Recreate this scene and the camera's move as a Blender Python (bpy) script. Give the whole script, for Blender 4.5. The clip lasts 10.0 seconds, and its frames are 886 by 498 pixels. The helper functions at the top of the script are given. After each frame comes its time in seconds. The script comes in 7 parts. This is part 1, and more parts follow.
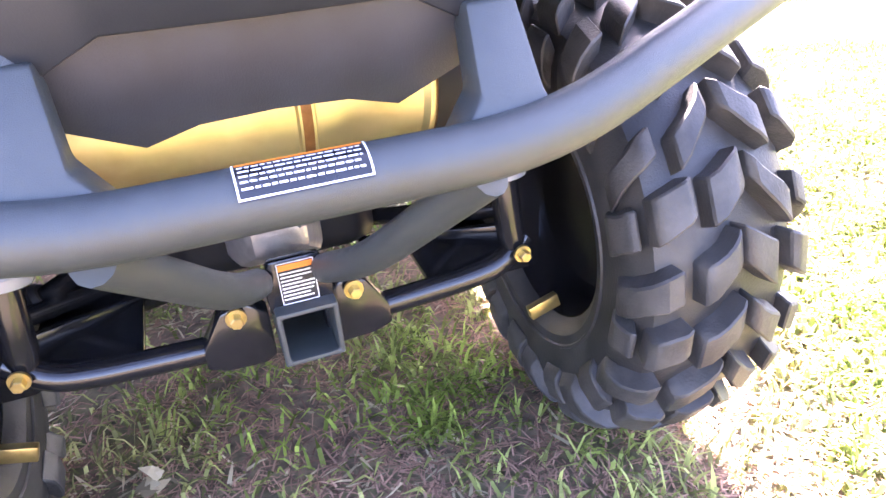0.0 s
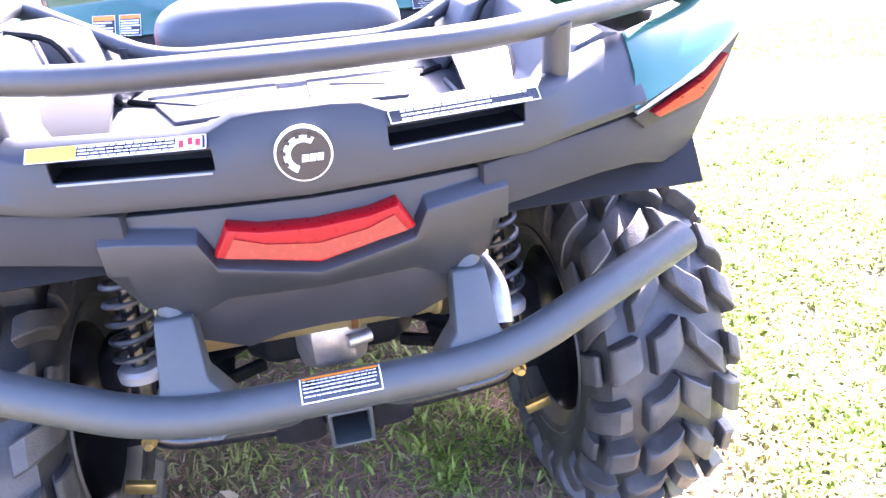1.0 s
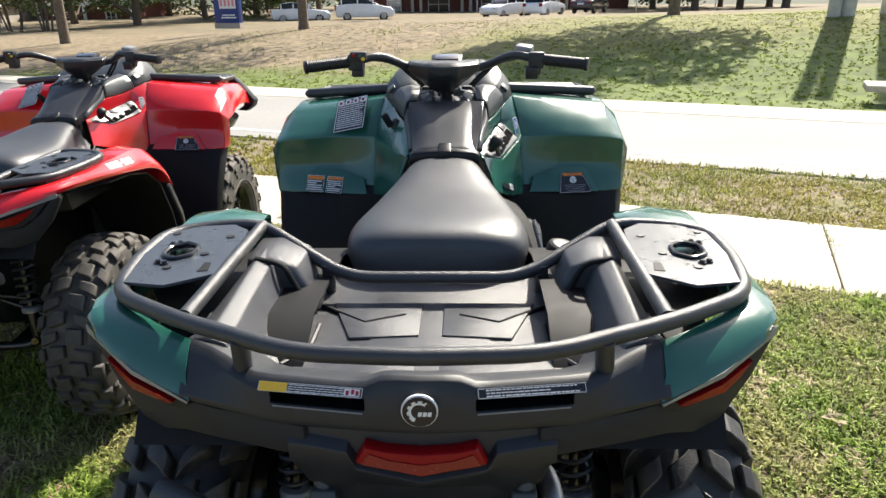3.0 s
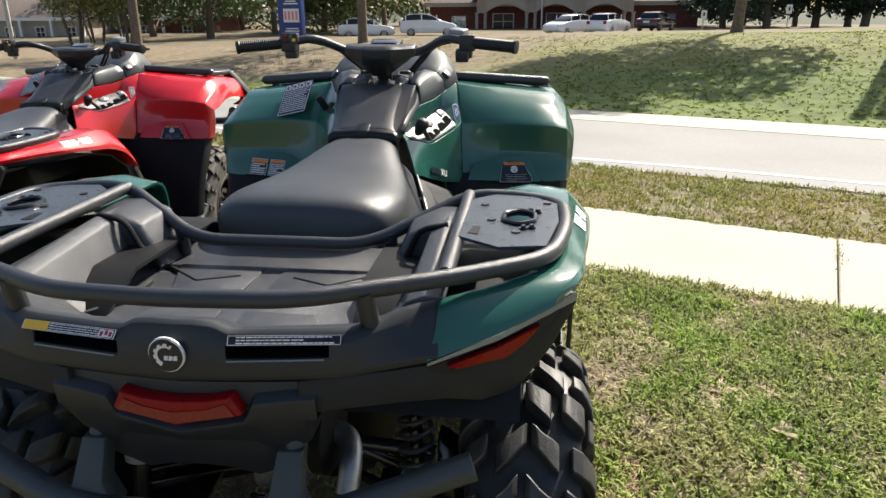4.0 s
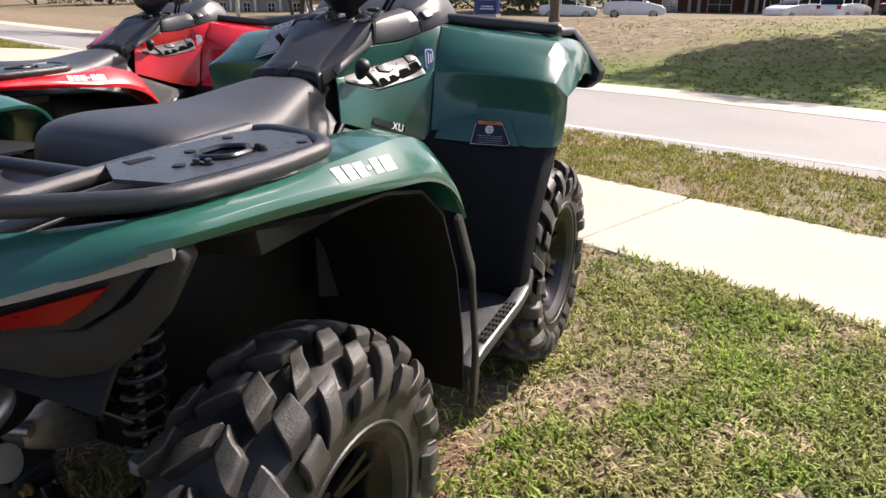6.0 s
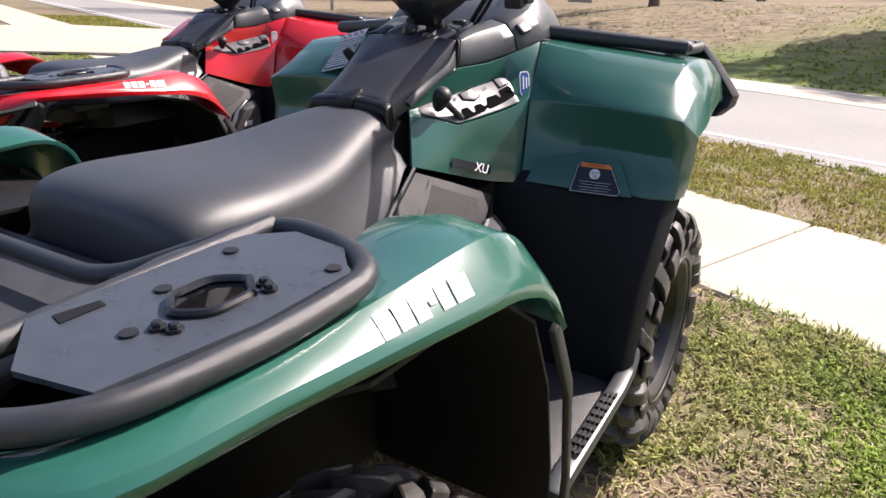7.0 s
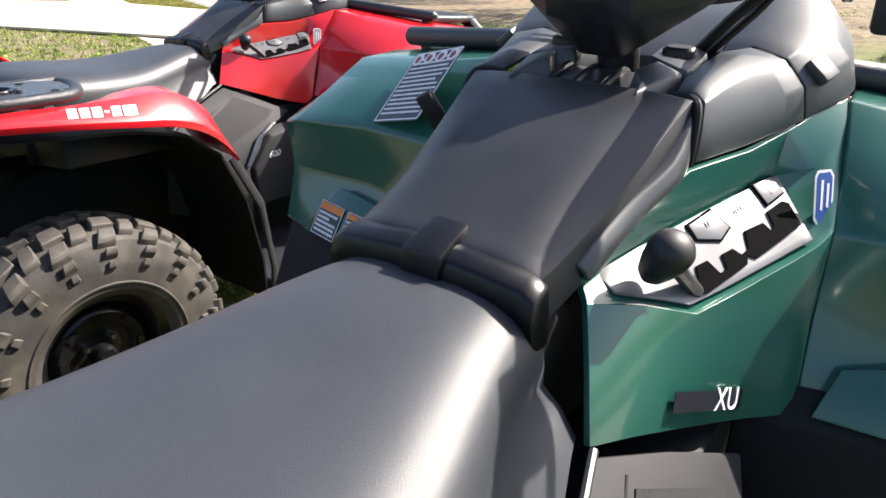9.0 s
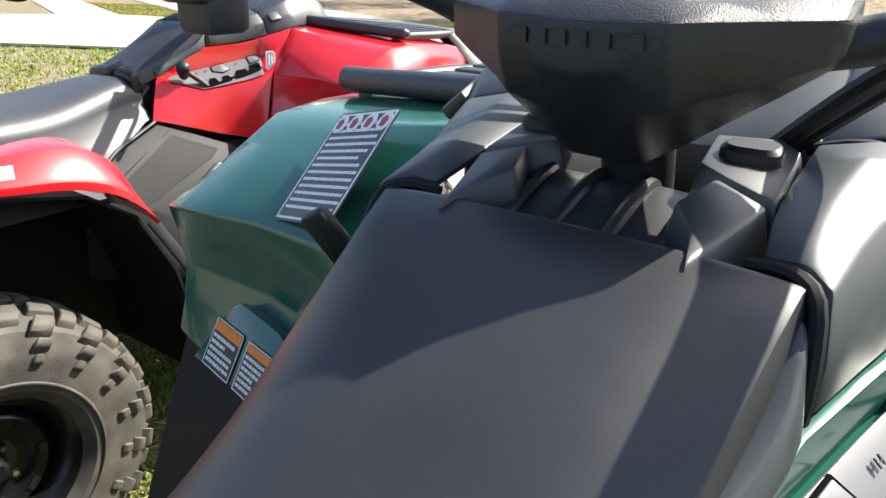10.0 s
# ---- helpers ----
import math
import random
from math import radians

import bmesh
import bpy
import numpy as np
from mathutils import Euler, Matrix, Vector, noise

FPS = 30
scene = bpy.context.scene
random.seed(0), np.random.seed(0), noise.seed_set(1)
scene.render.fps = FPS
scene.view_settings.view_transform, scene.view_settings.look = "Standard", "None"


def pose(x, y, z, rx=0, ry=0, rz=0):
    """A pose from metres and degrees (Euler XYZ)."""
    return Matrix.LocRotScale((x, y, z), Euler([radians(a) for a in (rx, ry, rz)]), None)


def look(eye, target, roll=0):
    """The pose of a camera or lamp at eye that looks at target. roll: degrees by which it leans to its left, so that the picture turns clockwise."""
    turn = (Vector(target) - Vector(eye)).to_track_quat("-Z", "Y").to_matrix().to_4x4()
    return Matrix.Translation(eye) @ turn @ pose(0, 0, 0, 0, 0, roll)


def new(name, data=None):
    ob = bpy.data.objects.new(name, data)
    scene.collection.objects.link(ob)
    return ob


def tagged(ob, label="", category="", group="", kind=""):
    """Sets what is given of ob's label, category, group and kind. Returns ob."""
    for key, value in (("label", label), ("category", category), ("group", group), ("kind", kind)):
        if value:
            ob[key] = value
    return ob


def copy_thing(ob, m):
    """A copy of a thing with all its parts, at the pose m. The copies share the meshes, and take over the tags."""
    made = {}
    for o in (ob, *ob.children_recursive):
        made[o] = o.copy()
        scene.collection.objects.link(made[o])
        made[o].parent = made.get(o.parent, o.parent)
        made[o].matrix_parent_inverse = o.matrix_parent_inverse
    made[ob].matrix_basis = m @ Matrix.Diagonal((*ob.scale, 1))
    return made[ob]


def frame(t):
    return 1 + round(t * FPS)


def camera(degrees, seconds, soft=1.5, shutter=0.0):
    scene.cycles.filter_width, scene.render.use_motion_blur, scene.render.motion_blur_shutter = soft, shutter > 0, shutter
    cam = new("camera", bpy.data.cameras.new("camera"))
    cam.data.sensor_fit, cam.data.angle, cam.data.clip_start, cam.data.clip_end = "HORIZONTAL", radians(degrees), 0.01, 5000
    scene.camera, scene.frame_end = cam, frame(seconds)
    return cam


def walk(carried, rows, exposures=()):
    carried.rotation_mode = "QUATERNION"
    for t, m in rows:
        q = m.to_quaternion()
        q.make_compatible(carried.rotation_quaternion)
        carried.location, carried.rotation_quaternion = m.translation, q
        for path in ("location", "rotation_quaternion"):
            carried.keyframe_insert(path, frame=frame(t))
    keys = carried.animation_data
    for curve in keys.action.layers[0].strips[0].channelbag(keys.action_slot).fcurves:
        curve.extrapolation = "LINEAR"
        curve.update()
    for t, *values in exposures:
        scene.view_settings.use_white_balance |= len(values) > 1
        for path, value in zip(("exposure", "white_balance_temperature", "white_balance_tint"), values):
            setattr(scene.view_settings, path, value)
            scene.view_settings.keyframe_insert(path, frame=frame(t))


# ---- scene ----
cam = camera(65.3, 10.0)
PATH = [
    (0, (-0.045, -0.788, 0.750), (0.508, 0.896, -0.178), -5.06),
    (0.5, (-0.014, -0.845, 0.857), (0.459, 0.842, -0.108), -5.08),
    (0.7, (-0.011, -0.881, 0.927), (0.423, 0.823, -0.027), -4.52),
    (1, (-0.003, -0.952, 1.030), (0.354, 0.784, 0.103), -3.91),
    (1.5, (0.002, -1.059, 1.183), (0.240, 0.718, 0.296), -2.55),
    (2, (0.004, -1.118, 1.301), (0.111, 0.702, 0.480), -1.68),
    (3.3, (0.139, -1.164, 1.363), (0.032, 0.714, 0.682), -0.72),
    (3.5, (0.222, -1.149, 1.318), (0.092, 0.730, 0.647), -0.60),
    (4, (0.464, -1.129, 1.259), (0.219, 0.745, 0.602), -0.47),
    (4.5, (0.685, -1.171, 1.211), (0.314, 0.683, 0.558), -0.43),
    (5, (0.863, -1.136, 1.152), (0.434, 0.705, 0.500), -0.46),
    (5.2, (0.934, -1.071, 1.110), (0.483, 0.764, 0.456), -0.43),
    (6.3, (1.044, -0.566, 1.139), (0.205, 1.103, 0.423), 0.33),
    (6.5, (1.028, -0.500, 1.167), (0.163, 1.151, 0.445), 0.37),
    (7, (0.873, -0.363, 1.181), (-0.075, 1.231, 0.432), 0.58),
    (7.5, (0.668, -0.183, 1.181), (-0.326, 1.377, 0.419), 1.04),
    (8, (0.570, -0.034, 1.178), (-0.456, 1.502, 0.411), 1.28),
    (8.5, (0.478, 0.138, 1.181), (-0.563, 1.658, 0.405), 1.60),
    (9, (0.291, 0.333, 1.152), (-0.767, 1.840, 0.373), 2.22),
    (9.5, (0.191, 0.514, 1.143), (-0.872, 2.015, 0.360), 1.73),
    (10, (0.140, 0.657, 1.169), (-0.923, 2.163, 0.393), 0.83),
]
from mathutils.bvhtree import BVHTree

# (seconds, stops, kelvin, tint): the picture darkens and warms as the lens lifts from the shade
EXPOSURES = [(0.0, 4.58, 6250, 38), (0.5, 4.42, 6150, 37), (1.0, 4.32, 5700, 36), (1.5, 3.55, 5700, 31), (2.0, 2.55, 6150, 17), (2.6, 1.55, 6500, 12), (3.3, 0.95, 6400, 9), (5.2, 0.75, 6600, 16), (6.3, 0.88, 6550, 22), (8.0, 1.05, 6350, 20), (10.0, 1.58, 6350, 10)]
walk(cam, [(t, look(eye, target, roll)) for t, eye, target, roll in PATH], EXPOSURES)

# ---- daylight: open sky and one sun, ahead and to the right of the vehicles ----
SUN_EL, SUN_AZ = radians(43), radians(28)
world = bpy.data.worlds.new("sky")
scene.world = world
world.use_nodes = True
wn = world.node_tree.nodes
wn.clear()
sky = wn.new("ShaderNodeTexSky")
sky.sky_type, sky.sun_disc = "NISHITA", False
sky.sun_elevation, sky.sun_rotation = SUN_EL, SUN_AZ
sky.air_density, sky.dust_density = 1.0, 2.5
bg = wn.new("ShaderNodeBackground")
bg.inputs["Strength"].default_value = 0.092
wo = wn.new("ShaderNodeOutputWorld")
world.node_tree.links.new(sky.outputs[0], bg.inputs["Color"])
world.node_tree.links.new(bg.outputs[0], wo.inputs["Surface"])
sun_data = bpy.data.lights.new("sun", "SUN")
sun_data.energy, sun_data.angle, sun_data.color = 5.0, radians(0.53), (1.0, 0.93, 0.80)
sun_way = Vector((math.sin(SUN_AZ) * math.cos(SUN_EL), math.cos(SUN_AZ) * math.cos(SUN_EL), math.sin(SUN_EL)))
sun = new("sun", sun_data)
sun.matrix_world = look(sun_way * 60, (0, 0, 0))


# ---- materials ----
def material(name, color, rough=0.5, metal=0.0, vary=0.15, scale=30.0, bump=0.0, bscale=200.0, coat=0.0, spec=0.5, rvary=0.1, second=None, second_scale=3.0, second_amount=0.5, each=0.0, sheen=0.0):
    """A surface with grain at two scales: a fine one that varies value, roughness and relief, and broad patches of a second colour."""
    m = bpy.data.materials.new(name)
    m.use_nodes = True
    nt = m.node_tree
    p = nt.nodes["Principled BSDF"]
    tc = nt.nodes.new("ShaderNodeTexCoord")
    n1 = nt.nodes.new("ShaderNodeTexNoise")
    n1.inputs["Scale"].default_value, n1.inputs["Detail"].default_value = scale, 5
    nt.links.new(tc.outputs["Object"], n1.inputs["Vector"])
    ramp = nt.nodes.new("ShaderNodeMapRange")
    ramp.inputs["From Min"].default_value, ramp.inputs["From Max"].default_value = 0.3, 0.7
    ramp.inputs["To Min"].default_value, ramp.inputs["To Max"].default_value = 1 - vary, 1 + vary
    nt.links.new(n1.outputs["Fac"], ramp.inputs["Value"])
    base = nt.nodes.new("ShaderNodeRGB")
    base.outputs[0].default_value = (*color, 1)
    col = base.outputs[0]
    if second:
        n2 = nt.nodes.new("ShaderNodeTexNoise")
        n2.inputs["Scale"].default_value, n2.inputs["Detail"].default_value = second_scale, 6
        nt.links.new(tc.outputs["Object"], n2.inputs["Vector"])
        r2 = nt.nodes.new("ShaderNodeMapRange")
        r2.inputs["From Min"].default_value, r2.inputs["From Max"].default_value = 0.42, 0.62
        r2.inputs["To Max"].default_value = second_amount
        nt.links.new(n2.outputs["Fac"], r2.inputs["Value"])
        mix = nt.nodes.new("ShaderNodeMix")
        mix.data_type = "RGBA"
        mix.inputs["B"].default_value = (*second, 1)
        mix.inputs[7].default_value = (*second, 1)
        nt.links.new(r2.outputs["Result"], mix.inputs["Factor"])
        nt.links.new(col, mix.inputs[6])
        col = mix.outputs[2]
    mul = nt.nodes.new("ShaderNodeVectorMath")
    mul.operation = "SCALE"
    nt.links.new(col, mul.inputs[0])
    nt.links.new(ramp.outputs["Result"], mul.inputs["Scale"])
    out = mul.outputs[0]
    if each:
        info = nt.nodes.new("ShaderNodeNewGeometry")
        r3 = nt.nodes.new("ShaderNodeMapRange")
        r3.inputs["To Min"].default_value, r3.inputs["To Max"].default_value = 1 - each, 1 + each
        nt.links.new(info.outputs["Random Per Island"], r3.inputs["Value"])
        mul2 = nt.nodes.new("ShaderNodeVectorMath")
        mul2.operation = "SCALE"
        nt.links.new(out, mul2.inputs[0])
        nt.links.new(r3.outputs["Result"], mul2.inputs["Scale"])
        out = mul2.outputs[0]
    nt.links.new(out, p.inputs["Base Color"])
    rr = nt.nodes.new("ShaderNodeMapRange")
    rr.inputs["To Min"].default_value, rr.inputs["To Max"].default_value = max(rough - rvary, 0.02), min(rough + rvary, 1)
    nt.links.new(n1.outputs["Fac"], rr.inputs["Value"])
    nt.links.new(rr.outputs["Result"], p.inputs["Roughness"])
    p.inputs["Metallic"].default_value = metal
    p.inputs["Specular IOR Level"].default_value = spec
    p.inputs["Coat Weight"].default_value = coat
    p.inputs["Coat Roughness"].default_value = 0.06
    if bump:
        n3 = nt.nodes.new("ShaderNodeTexNoise")
        n3.inputs["Scale"].default_value, n3.inputs["Detail"].default_value = bscale, 4
        nt.links.new(tc.outputs["Object"], n3.inputs["Vector"])
        b = nt.nodes.new("ShaderNodeBump")
        b.inputs["Strength"].default_value, b.inputs["Distance"].default_value = bump, 0.002
        nt.links.new(n3.outputs["Fac"], b.inputs["Height"])
        nt.links.new(b.outputs["Normal"], p.inputs["Normal"])
    return m


GREEN = material("green_paint", (0.018, 0.100, 0.074), 0.24, 0.0, 0.06, 8, coat=0.5, rvary=0.06)
RED = material("red_paint", (0.62, 0.012, 0.018), 0.22, 0.0, 0.05, 8, coat=0.6, rvary=0.05)
# near-black without gloss, painted in for the shade inside the gear gate
SLOT_SHADE = material("black_slot_shade", (0.003, 0.003, 0.0035), 0.9, 0.0, 0.1, 40, spec=0.04)
BAND = material("smooth_black_band", (0.004, 0.004, 0.005), 0.34, 0.0, 0.1, 40, bump=0.05, bscale=900, spec=0.35)
FASCIA = material("black_grained_plastic", (0.017, 0.0195, 0.024), 0.46, 0.0, 0.12, 20, bump=0.12, bscale=1200, rvary=0.06, spec=0.5)
GATE = material("bright_silver_plastic", (0.155, 0.155, 0.16), 0.38, 0.15, 0.04, 40, bump=0.04, bscale=900)
BLACK = material("black_moulded_plastic", (0.020, 0.0215, 0.026), 0.42, 0.0, 0.18, 25, bump=0.25, bscale=900, second=(0.034, 0.034, 0.036), second_amount=0.35, second_scale=6)
LINER = material("dull_black_liner", (0.0075, 0.0075, 0.008), 0.6, 0.0, 0.2, 20, bump=0.10, bscale=900, spec=0.25)
MESH = material("fine_textured_plastic", (0.030, 0.030, 0.031), 0.68, 0.0, 0.12, 25, bump=0.7, bscale=1600, spec=0.3)
DULL = material("dull_charcoal_plastic", (0.024, 0.024, 0.026), 0.62, 0.0, 0.15, 25, bump=0.3, bscale=900, spec=0.3)
TUB = material("textured_grey_black_plastic", (0.052, 0.054, 0.061), 0.38, 0.0, 0.18, 25, bump=0.4, bscale=900, second=(0.056, 0.057, 0.061), second_amount=0.5, second_scale=7)
GREY = material("charcoal_painted_plastic", (0.032, 0.038, 0.042), 0.44, 0.0, 0.1, 20, bump=0.08, bscale=1200, rvary=0.06, spec=0.75)
LIDBLACK = material("satin_black_plastic", (0.024, 0.025, 0.028), 0.38, 0.0, 0.12, 20, bump=0.06, bscale=1400, rvary=0.05, spec=0.55)
SILVER = material("grey_satin_plastic", (0.28, 0.28, 0.285), 0.38, 0.3, 0.06, 40, bump=0.05, bscale=900)
PLATE = material("grey_coated_plate", (0.045, 0.053, 0.066), 0.30, 0.0, 0.12, 40, bump=0.2, bscale=1200)
TUBE = material("black_powder_coat", (0.028, 0.03, 0.034), 0.36, 0.0, 0.1, 60, bump=0.3, bscale=1600, spec=0.6)
BUMPER = material("grey_powder_coat", (0.033, 0.040, 0.041), 0.42, 0.0, 0.1, 60, bump=0.3, bscale=1600, spec=0.6)
GLOSS = material("gloss_black_steel", (0.01, 0.01, 0.011), 0.18, 0.0, 0.1, 60, spec=0.6)
SEAT = material("black_vinyl", (0.037, 0.040, 0.046), 0.42, 0.0, 0.1, 10, bump=0.2, bscale=1400, rvary=0.05, spec=0.6)
RUBBER = material("tyre_rubber", (0.021, 0.021, 0.021), 0.45, 0.0, 0.25, 18, bump=0.35, bscale=350, second=(0.085, 0.078, 0.068), second_scale=16, second_amount=0.4)
LUG = material("worn_tread_rubber", (0.032, 0.031, 0.030), 0.5, 0.0, 0.3, 22, bump=0.4, bscale=300, second=(0.10, 0.092, 0.08), second_scale=18, second_amount=0.45)
DUSTY = material("dusty_tyre_rubber", (0.05, 0.046, 0.042), 0.7, 0.0, 0.25, 18, bump=0.35, bscale=350, second=(0.12, 0.105, 0.085), second_scale=14, second_amount=0.5)
GRIP = material("soft_grip_rubber", (0.011, 0.011, 0.012), 0.5, 0.0, 0.15, 60, bump=0.10, bscale=900)
RIM = material("black_alloy", (0.016, 0.016, 0.018), 0.22, 0.5, 0.1, 40)
STEEL = material("cast_aluminium", (0.42, 0.41, 0.40), 0.42, 0.9, 0.2, 60, bump=0.3, bscale=300)
GOLD = material("gold_zinc_steel", (0.50, 0.38, 0.15), 0.34, 0.9, 0.15, 90)
HEATED = material("heat_tinted_steel", (0.55, 0.49, 0.25), 0.36, 0.85, 0.12, 20, second=(0.36, 0.22, 0.08), second_scale=9, second_amount=0.7)
SCORCHED = material("scorched_weld", (0.20, 0.10, 0.035), 0.45, 0.7, 0.3, 60, bump=0.5, bscale=250)
TAIL = material("red_lens", (0.26, 0.004, 0.006), 0.3, 0.0, 0.08, 150, coat=0.08, spec=0.2)
LENS = material("orange_red_lens", (0.22, 0.008, 0.006), 0.25, 0.0, 0.1, 150, coat=0.2)
WHITE = material("white_print", (0.78, 0.78, 0.78), 0.4, 0.0, 0.03, 50)
DARKPRINT = material("black_label_film", (0.012, 0.013, 0.018), 0.3, 0.0, 0.08, 50)
ORANGE = material("orange_print", (0.8, 0.22, 0.02), 0.4, 0.0, 0.05, 50)
REDPRINT = material("dark_red_print", (0.30, 0.02, 0.04), 0.4, 0.0, 0.05, 50)
YELLOW = material("yellow_print", (0.8, 0.5, 0.04), 0.4, 0.0, 0.05, 50)
BLUE = material("blue_print", (0.02, 0.07, 0.3), 0.3, 0.0, 0.05, 50)
CHROME = material("bright_metal", (0.7, 0.7, 0.72), 0.14, 1.0, 0.05, 60)
SCREEN = material("display_glass", (0.012, 0.016, 0.02), 0.08, 0.0, 0.05, 40, coat=1.0)
CONCRETE = material("pale_concrete", (0.46, 0.42, 0.345), 0.85, 0.0, 0.1, 30, bump=0.5, bscale=120, second=(0.40, 0.36, 0.29), second_scale=0.9, second_amount=0.6)
ASPHALT = material("worn_asphalt", (0.27, 0.262, 0.25), 0.85, 0.0, 0.18, 60, bump=0.6, bscale=90, second=(0.22, 0.215, 0.205), second_scale=0.35, second_amount=0.7)
LINE = material("road_paint", (0.62, 0.62, 0.6), 0.7, 0.0, 0.12, 20)
BRICK = material("red_brick", (0.16, 0.055, 0.04), 0.85, 0.0, 0.25, 5)
STUCCO = material("cream_stucco", (0.42, 0.37, 0.31), 0.85, 0.0, 0.06, 3)
GLASS = material("dark_window_glass", (0.012, 0.015, 0.02), 0.12, 0.0, 0.1, 2, spec=0.35)
PALEGLASS = material("bright_door_glass", (0.25, 0.32, 0.38), 0.1, 0.0, 0.1, 2, coat=1.0)
ROOF = material("brown_shingles", (0.14, 0.11, 0.09), 0.9, 0.0, 0.3, 8)
BARK = material("grey_bark", (0.15, 0.115, 0.085), 0.9, 0.0, 0.35, 12, bump=1.0, bscale=25)
LEAF = material("green_leaves", (0.075, 0.12, 0.028), 0.6, 0.0, 0.3, 1.0, each=0.5)
LEAF_LIGHT = material("yellow_green_leaves", (0.14, 0.15, 0.04), 0.6, 0.0, 0.3, 1.0, each=0.5)
LEAF_DARK = material("deep_green_leaves", (0.02, 0.042, 0.016), 0.6, 0.0, 0.3, 1.0, each=0.5)
CARWHITE = material("white_car_paint", (0.84, 0.84, 0.85), 0.25, 0.0, 0.02, 2, coat=0.8)
CARDARK = material("dark_car_paint", (0.04, 0.035, 0.05), 0.22, 0.2, 0.02, 2, coat=0.8)
SOIL = material("bare_soil_and_thatch", (0.18, 0.135, 0.09), 0.95, 0.0, 0.5, 40, bump=1.0, bscale=70, second=(0.115, 0.13, 0.04), second_scale=1.6, second_amount=0.65)
GRASS = material("grass_blades", (0.235, 0.32, 0.062), 0.6, 0.0, 0.2, 3.0, each=0.65, second=(0.38, 0.34, 0.16), second_scale=2.2, second_amount=0.7)
BANKGRASS = material("bright_verge_grass", (0.22, 0.27, 0.04), 0.6, 0.0, 0.2, 1.0, each=0.35)
VERGE = material("golden_verge_grass", (0.31, 0.28, 0.07), 0.55, 0.0, 0.2, 2.0, each=0.5, second=(0.14, 0.20, 0.03), second_scale=1.0, second_amount=0.6)
BANKSTRAW = material("brown_bank_thatch", (0.22, 0.165, 0.10), 0.8, 0.0, 0.25, 1.0, each=0.5)
STRAW = material("dry_grass_blades", (0.48, 0.41, 0.26), 0.7, 0.0, 0.2, 3.0, each=0.55)
THATCH = material("brown_thatch", (0.30, 0.175, 0.115), 0.85, 0.0, 0.2, 3.0, each=0.6)
POLE = material("weathered_white_post", (0.50, 0.48, 0.42), 0.8, 0.0, 0.15, 6)


def let_light_through(m, share):
    """Thin blades pass part of the light that falls on their far side."""
    nt = m.node_tree
    p = nt.nodes["Principled BSDF"]
    p.inputs["Specular IOR Level"].default_value = 0.15
    tr = nt.nodes.new("ShaderNodeBsdfTranslucent")
    mx = nt.nodes.new("ShaderNodeMixShader")
    mx.inputs[0].default_value = share
    nt.links.new(p.inputs["Base Color"].links[0].from_socket, tr.inputs["Color"])
    nt.links.new(p.outputs[0], mx.inputs[1])
    nt.links.new(tr.outputs[0], mx.inputs[2])
    nt.links.new(mx.outputs[0], nt.nodes["Material Output"].inputs["Surface"])


for blade in (GRASS, BANKGRASS, VERGE, STRAW):
    let_light_through(blade, 0.4)
SIGNBLUE = material("blue_sign_panel", (0.015, 0.045, 0.22), 0.4, 0.0, 0.08, 1)


# ---- mesh helpers ----
def bm_new():
    return bmesh.new()


def add_loft(bm, rings, closed=True, caps=True):
    vs = [[bm.verts.new(p) for p in ring] for ring in rings]
    n = len(vs[0])
    for a, b in zip(vs, vs[1:]):
        for k in range(n if closed else n - 1):
            q = (a[k], a[(k + 1) % n], b[(k + 1) % n], b[k])
            if len(set(q)) == 4:
                bm.faces.new(q)
    if caps and closed:
        bm.faces.new(vs[0][::-1])
        bm.faces.new(vs[-1])
    return vs


def add_grid(bm, rows):
    return add_loft(bm, rows, closed=False, caps=False)


def spline(points, n=6):
    """Catmull-Rom through the points, n steps a span."""
    p = [Vector(q) for q in points]
    p = [2 * p[0] - p[1]] + p + [2 * p[-1] - p[-2]]
    out = []
    for i in range(1, len(p) - 2):
        for k in range(n):
            t = k / n
            a, b, c, d = p[i - 1], p[i], p[i + 1], p[i + 2]
            out.append(0.5 * (2 * b + (c - a) * t + (2 * a - 5 * b + 4 * c - d) * t * t + (3 * b - a - 3 * c + d) * t ** 3))
    out.append(p[-2])
    return out


def fillet(points, r, n=5):
    """A polyline with its corners rounded."""
    p = [Vector(q) for q in points]
    out = [p[0]]
    for a, b, c in zip(p, p[1:], p[2:]):
        u, v = (a - b), (c - b)
        d = min(r, u.length * 0.48, v.length * 0.48)
        s, e = b + u.normalized() * d, b + v.normalized() * d
        for k in range(n + 1):
            t = k / n
            out.append(s * (1 - t) ** 2 + b * 2 * t * (1 - t) + e * t * t)
    out.append(p[-1])
    return out


def add_tube(bm, points, r, n=12, caps=True):
    p = [Vector(q) for q in points]
    rings, up = [], None
    for i, q in enumerate(p):
        d = ((p[i + 1] - q) if i + 1 < len(p) else (q - p[i - 1])).normalized()
        if 0 < i < len(p) - 1:
            d = (d + (q - p[i - 1]).normalized()).normalized()
        if up is None:
            up = d.orthogonal().normalized()
        up = (up - d * up.dot(d)).normalized()
        side = d.cross(up)
        rr = r[i] if isinstance(r, (list, tuple)) else r
        rings.append([q + (up * math.cos(2 * math.pi * k / n) + side * math.sin(2 * math.pi * k / n)) * rr for k in range(n)])
    add_loft(bm, rings, True, caps)


